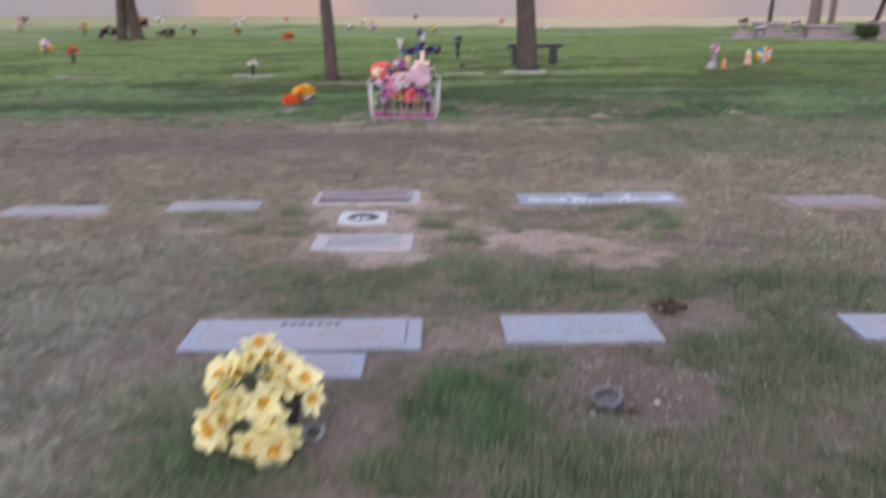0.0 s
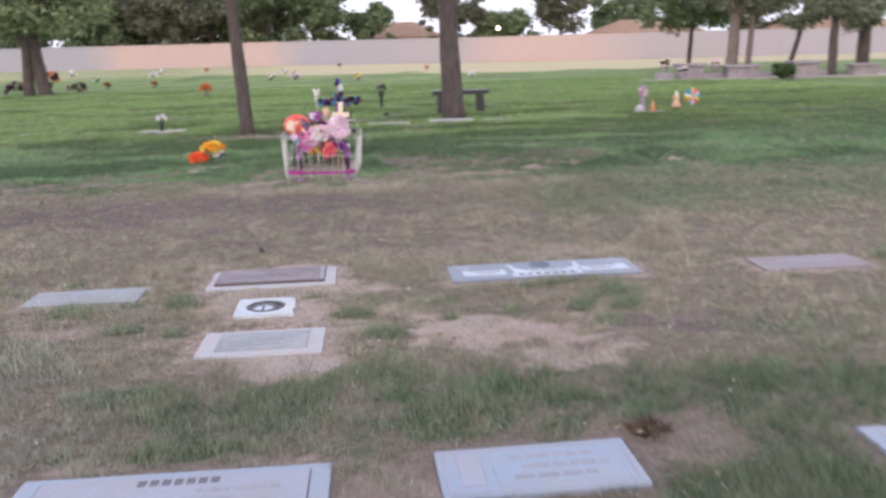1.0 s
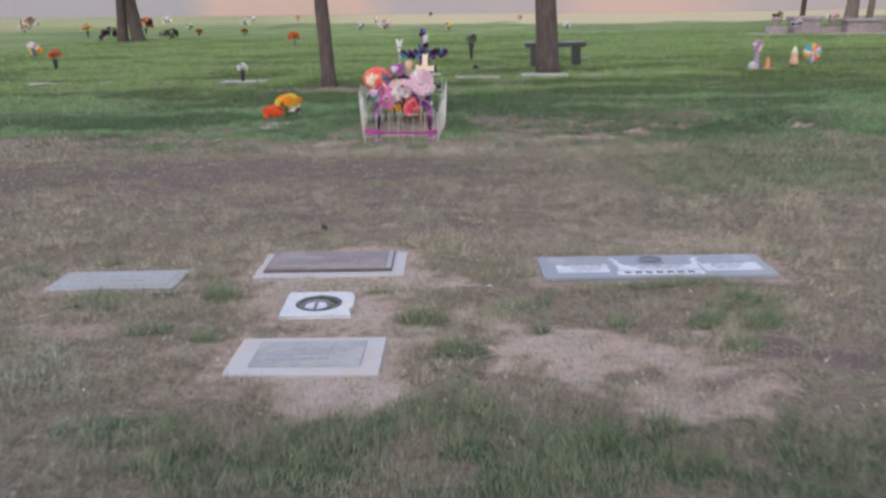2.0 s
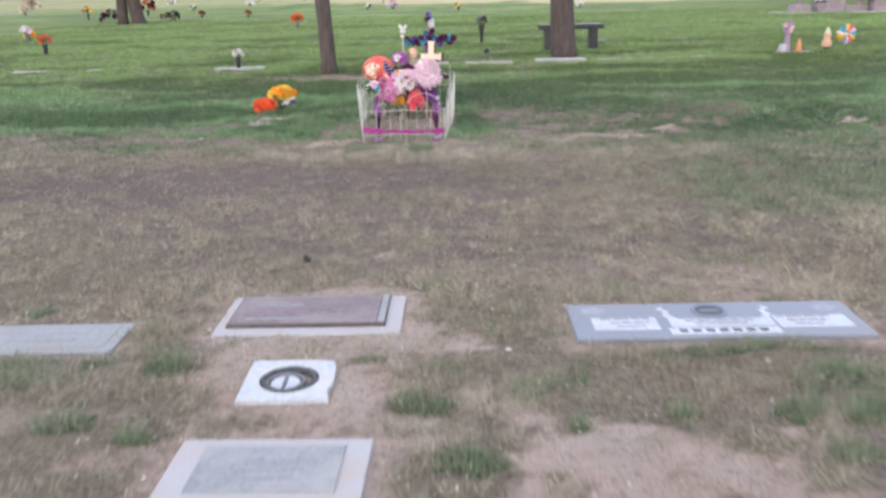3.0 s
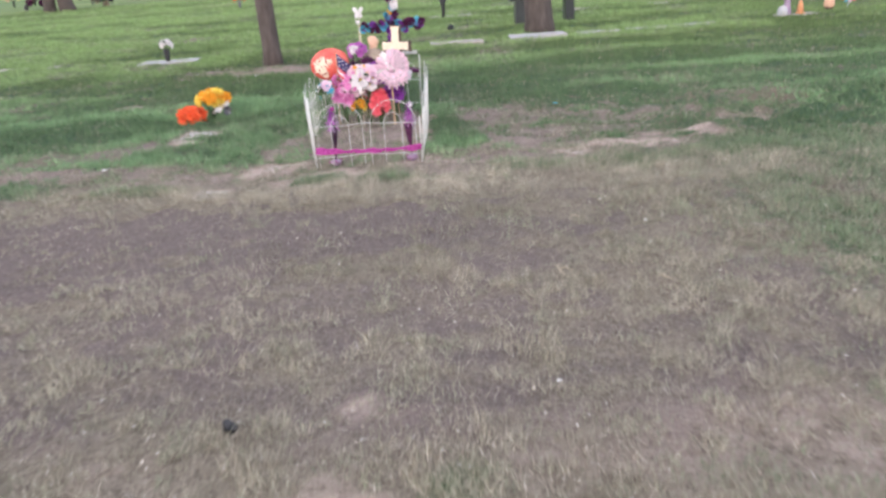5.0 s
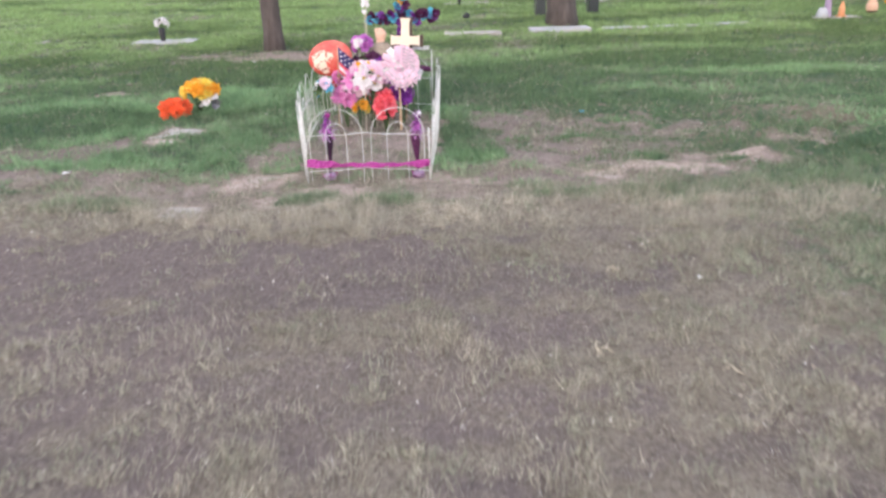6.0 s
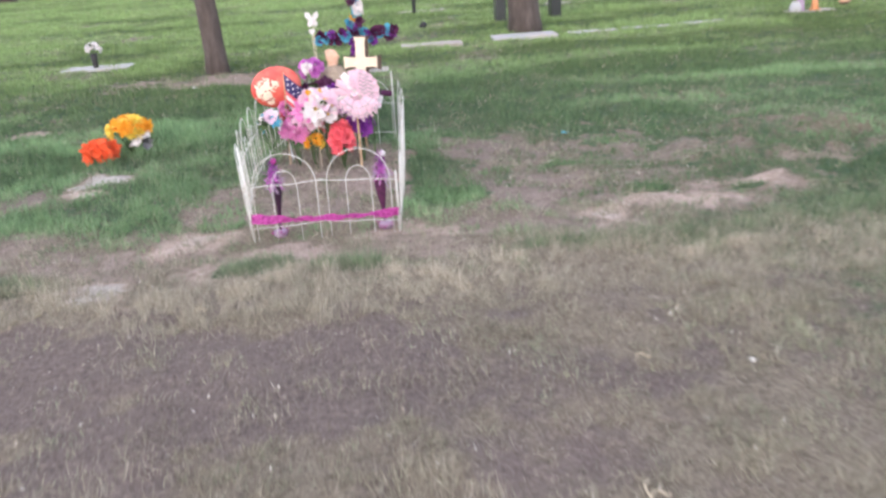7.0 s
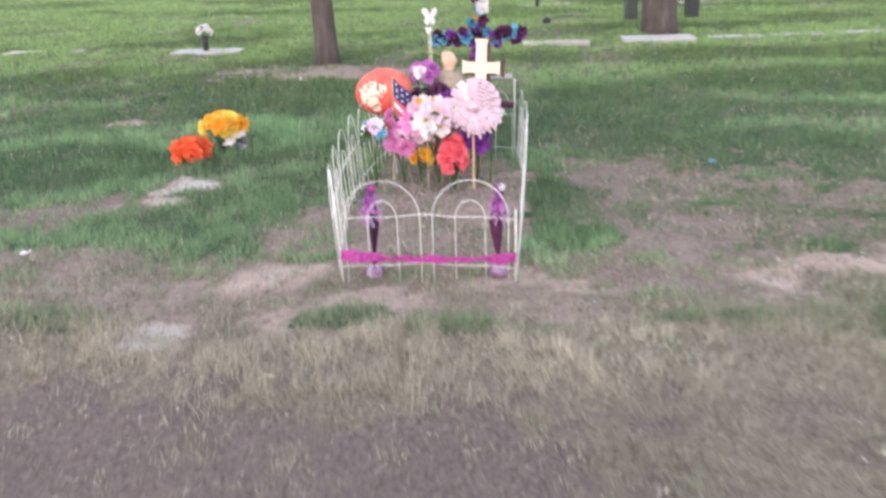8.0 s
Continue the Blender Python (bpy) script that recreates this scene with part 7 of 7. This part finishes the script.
# distant flowers: x, y, height, spread, size
FAR_FLOWERS = [
    (-13.3, 29.8, 0.19, 0.19, 0.16, "yellow", "orange"), (-9.85, 23.6, 0.35, 0.16, 0.13, "rust", "coral"), (-5.9, 34.7, 0.30, 0.2, 0.17, "red", "rust"),
    (-3.85, 52, 0.16, 0.3, 0.2, "white", "blush"), (5.95, 48, 0.16, 0.2, 0.16, "white", "white"), (-19.0, 47.5, 0.42, 0.26, 0.2, "peach", "yellow"),
    (-29, 62, 0.5, 0.3, 0.25, "peach", "taupe"), (-26, 55, 0.3, 0.3, 0.22, "white", "peach"), (-21.5, 68, 0.15, 0.4, 0.25, "white", "white"),
    (-13, 46.9, 0.2, 0.15, 0.14, "rust", "dark_stem"), (-10.4, 45.8, 0.2, 0.16, 0.14, "rust", "dark_stem"), (-14.2, 62, 0.15, 0.3, 0.2, "white", "white"),
]
for k, (fx, fy, fz, fr, fs, c1, c2) in enumerate(FAR_FLOWERS):
    bunch("flower_vase", fx, fy, fz, fr * 0.8, fr * 0.6, (c1, c1, c2), 9, fs * 0.62, f"{'pale' if c1 == 'white' else c1} silk flowers in a vase on the lawn", ROSE, 50 + k,
          vase=(0.07, max(0.1, fz - fr * 0.5), "black" if k % 2 else "zinc"), leaves=4, group="flowers on the lawn")
bunch("flower_vase", -13.0, 29.0, 0.36, 0.11, 0.08, ("white", "blush"), 7, 0.09, "white silk flowers in a grey vase on the lawn", LILY, 70, vase=(0.06, 0.32, "zinc"), group="flowers on the lawn")
bunch("flower_vase", -17.0, 50.5, 0.5, 0.3, 0.25, ("rust", "wine"), 9, 0.2, "rust and wine silk flowers in a vase on the lawn", ROSE, 71, vase=(0.08, 0.3, "black"), group="flowers on the lawn")
bunch("silk_flowers", -15.9, 42.8, 0.25, 0.45, 0.22, ("zinc", "wine", "taupe"), 14, 0.17, "heap of faded dark silk flowers by the twin tree", ROSE, 72, group="flowers on the lawn")
bunch("silk_flowers", -13.3, 43.0, 0.2, 0.35, 0.2, ("zinc", "taupe", "dark_stem"), 11, 0.15, "faded grey silk flowers by the twin tree", ROSE, 73, group="flowers on the lawn")
bunch("silk_flowers", -30.0, 64.0, 0.25, 0.5, 0.2, ("peach", "white"), 10, 0.22, "peach and white silk flowers on the far lawn", ROSE, 74, group="flowers on the lawn")
r = random.Random(90)
for k in range(10):
    fx, fy = r.uniform(-26, 12), r.uniform(48, 74)
    bunch("flower_vase", fx, fy, 0.2, 0.13, 0.1, (r.choice(("white", "rust", "coral", "dark_stem", "yellow", "white")), "dark_stem"), 5, 0.10, "small silk flowers in a vase on the far lawn", ROSE, 100 + k,
          vase=(0.06, 0.15, "black"), leaves=2, group="flowers on the lawn", stems=False)


# ---- the stone family plot ----
def pedestal(x, y, w, d, h, label, cap=True, name="stone_pedestal"):
    t = thing(name, pose(x, y, 0, 0, 0, -6), label, "pedestal", "stone family plot")
    bm = bmesh.new()
    box(bm, -w / 2, w / 2, -d / 2, d / 2, -0.1, h * 0.8, 0.03, 2)
    rough_up(bm, 0.02, 0.4, x)
    part("block", bm, MAT["stone"], t)
    if cap:
        bm = bmesh.new()
        box(bm, -w / 2 - 0.12, w / 2 + 0.12, -d / 2 - 0.12, d / 2 + 0.12, h * 0.8, h, 0.03, 2)
        part("cap", bm, MAT["stone"], t)
    return t


pedestal(13.9, 36.9, 1.0, 0.8, 0.66, "squat mauve-grey stone pedestal with a wide cap")
pedestal(15.9, 36.4, 1.25, 0.8, 0.56, "broad mauve-grey stone pedestal with a wide cap")
pedestal(12.8, 36.9, 0.7, 0.6, 0.36, "low mauve-grey stone block", False)
pedestal(17.8, 34.8, 1.0, 0.7, 0.7, "dark grey stone pedestal with a wide cap")
pedestal(20.6, 35.2, 1.0, 0.6, 0.5, "low mauve-grey stone pedestal with a wide cap")
for k, (px, pw) in enumerate(((14.9, 0.8), (17.1, 0.7), (19.2, 1.2), (22.3, 1.6))):
    bm = bmesh.new()
    box(bm, -pw / 2, pw / 2, -0.2, 0.2, -0.1, 0.24, 0.03, 2)
    rough_up(bm, 0.015, 0.3, k)
    tagged(part("low_wall", bm, MAT["stone"], None, "", pose(px, 36.9 - 0.25 * k, 0, 0, 0, -6)), "low grey stone kerb wall of a family plot", "low wall", "stone family plot")


paving = bmesh.new()
box(paving, -5.6, 5.6, -1.1, 0.9, -0.1, 0.025, 0.01, 1)
tagged(part("plot_paving", paving, MAT["concrete"], None, "", pose(17.4, 36.3, 0, 0, 0, -6)), "pale concrete paving under the stone family plot", "paving", kind="structure")


def urn(x, y, z, label, seed, color):
    t = thing("flower_urn", pose(x, y, z), label, "urn", "stone family plot")
    bm = bmesh.new()
    lathe(bm, [(0.12, -0.01), (0.07, 0.06), (0.09, 0.12), (0.2, 0.28), (0.22, 0.33), (0.17, 0.33)], 12)
    part("urn", bm, MAT["stone"], t, smooth=True)
    r = random.Random(seed)
    for k in range(9):
        a = k * 2.4
        bloom(t, color if k % 3 else "dark_stem", ROSE, 0.09, Vector((math.cos(a) * 0.14, math.sin(a) * 0.14, 0.38 + 0.06 * (k % 3))), Vector((math.cos(a), math.sin(a), 1)), k)


urn(12.8, 36.9, 0.27, "stone urn with dark flowers on a low block", 2, "dark_stem")
urn(13.3, 36.2, 0.0, "stone urn with white flowers on the lawn", 3, "white")
urn(15.0, 36.9, 0.23, "stone urn with pink flowers on the kerb wall", 4, "blush")


def bush():
    t = thing("round_bush", pose(16.75, 34.3, 0), "low round grey-green bush beside the stone plot", "bush")
    bm = bmesh.new()
    for k in range(5):
        a = k * 1.25
        tube(bm, [(0, 0, -0.05), (math.cos(a) * 0.2, math.sin(a) * 0.2, 0.5)], [0.03, 0.012], 5)
    part("stems", bm, MAT["bark"], t)
    clumps = [((0, 0, 0.34), 0.38)] + [((0.26 * math.cos(k), 0.26 * math.sin(k), 0.3 + 0.08 * (k % 3)), 0.22) for k in range(7)] 
    put("foliage", leaf_cloud("foliage", clumps, 2600, 0.05, (0.05, 0.085, 0.035), (0.12, 0.17, 0.075), 5), t)


bush()
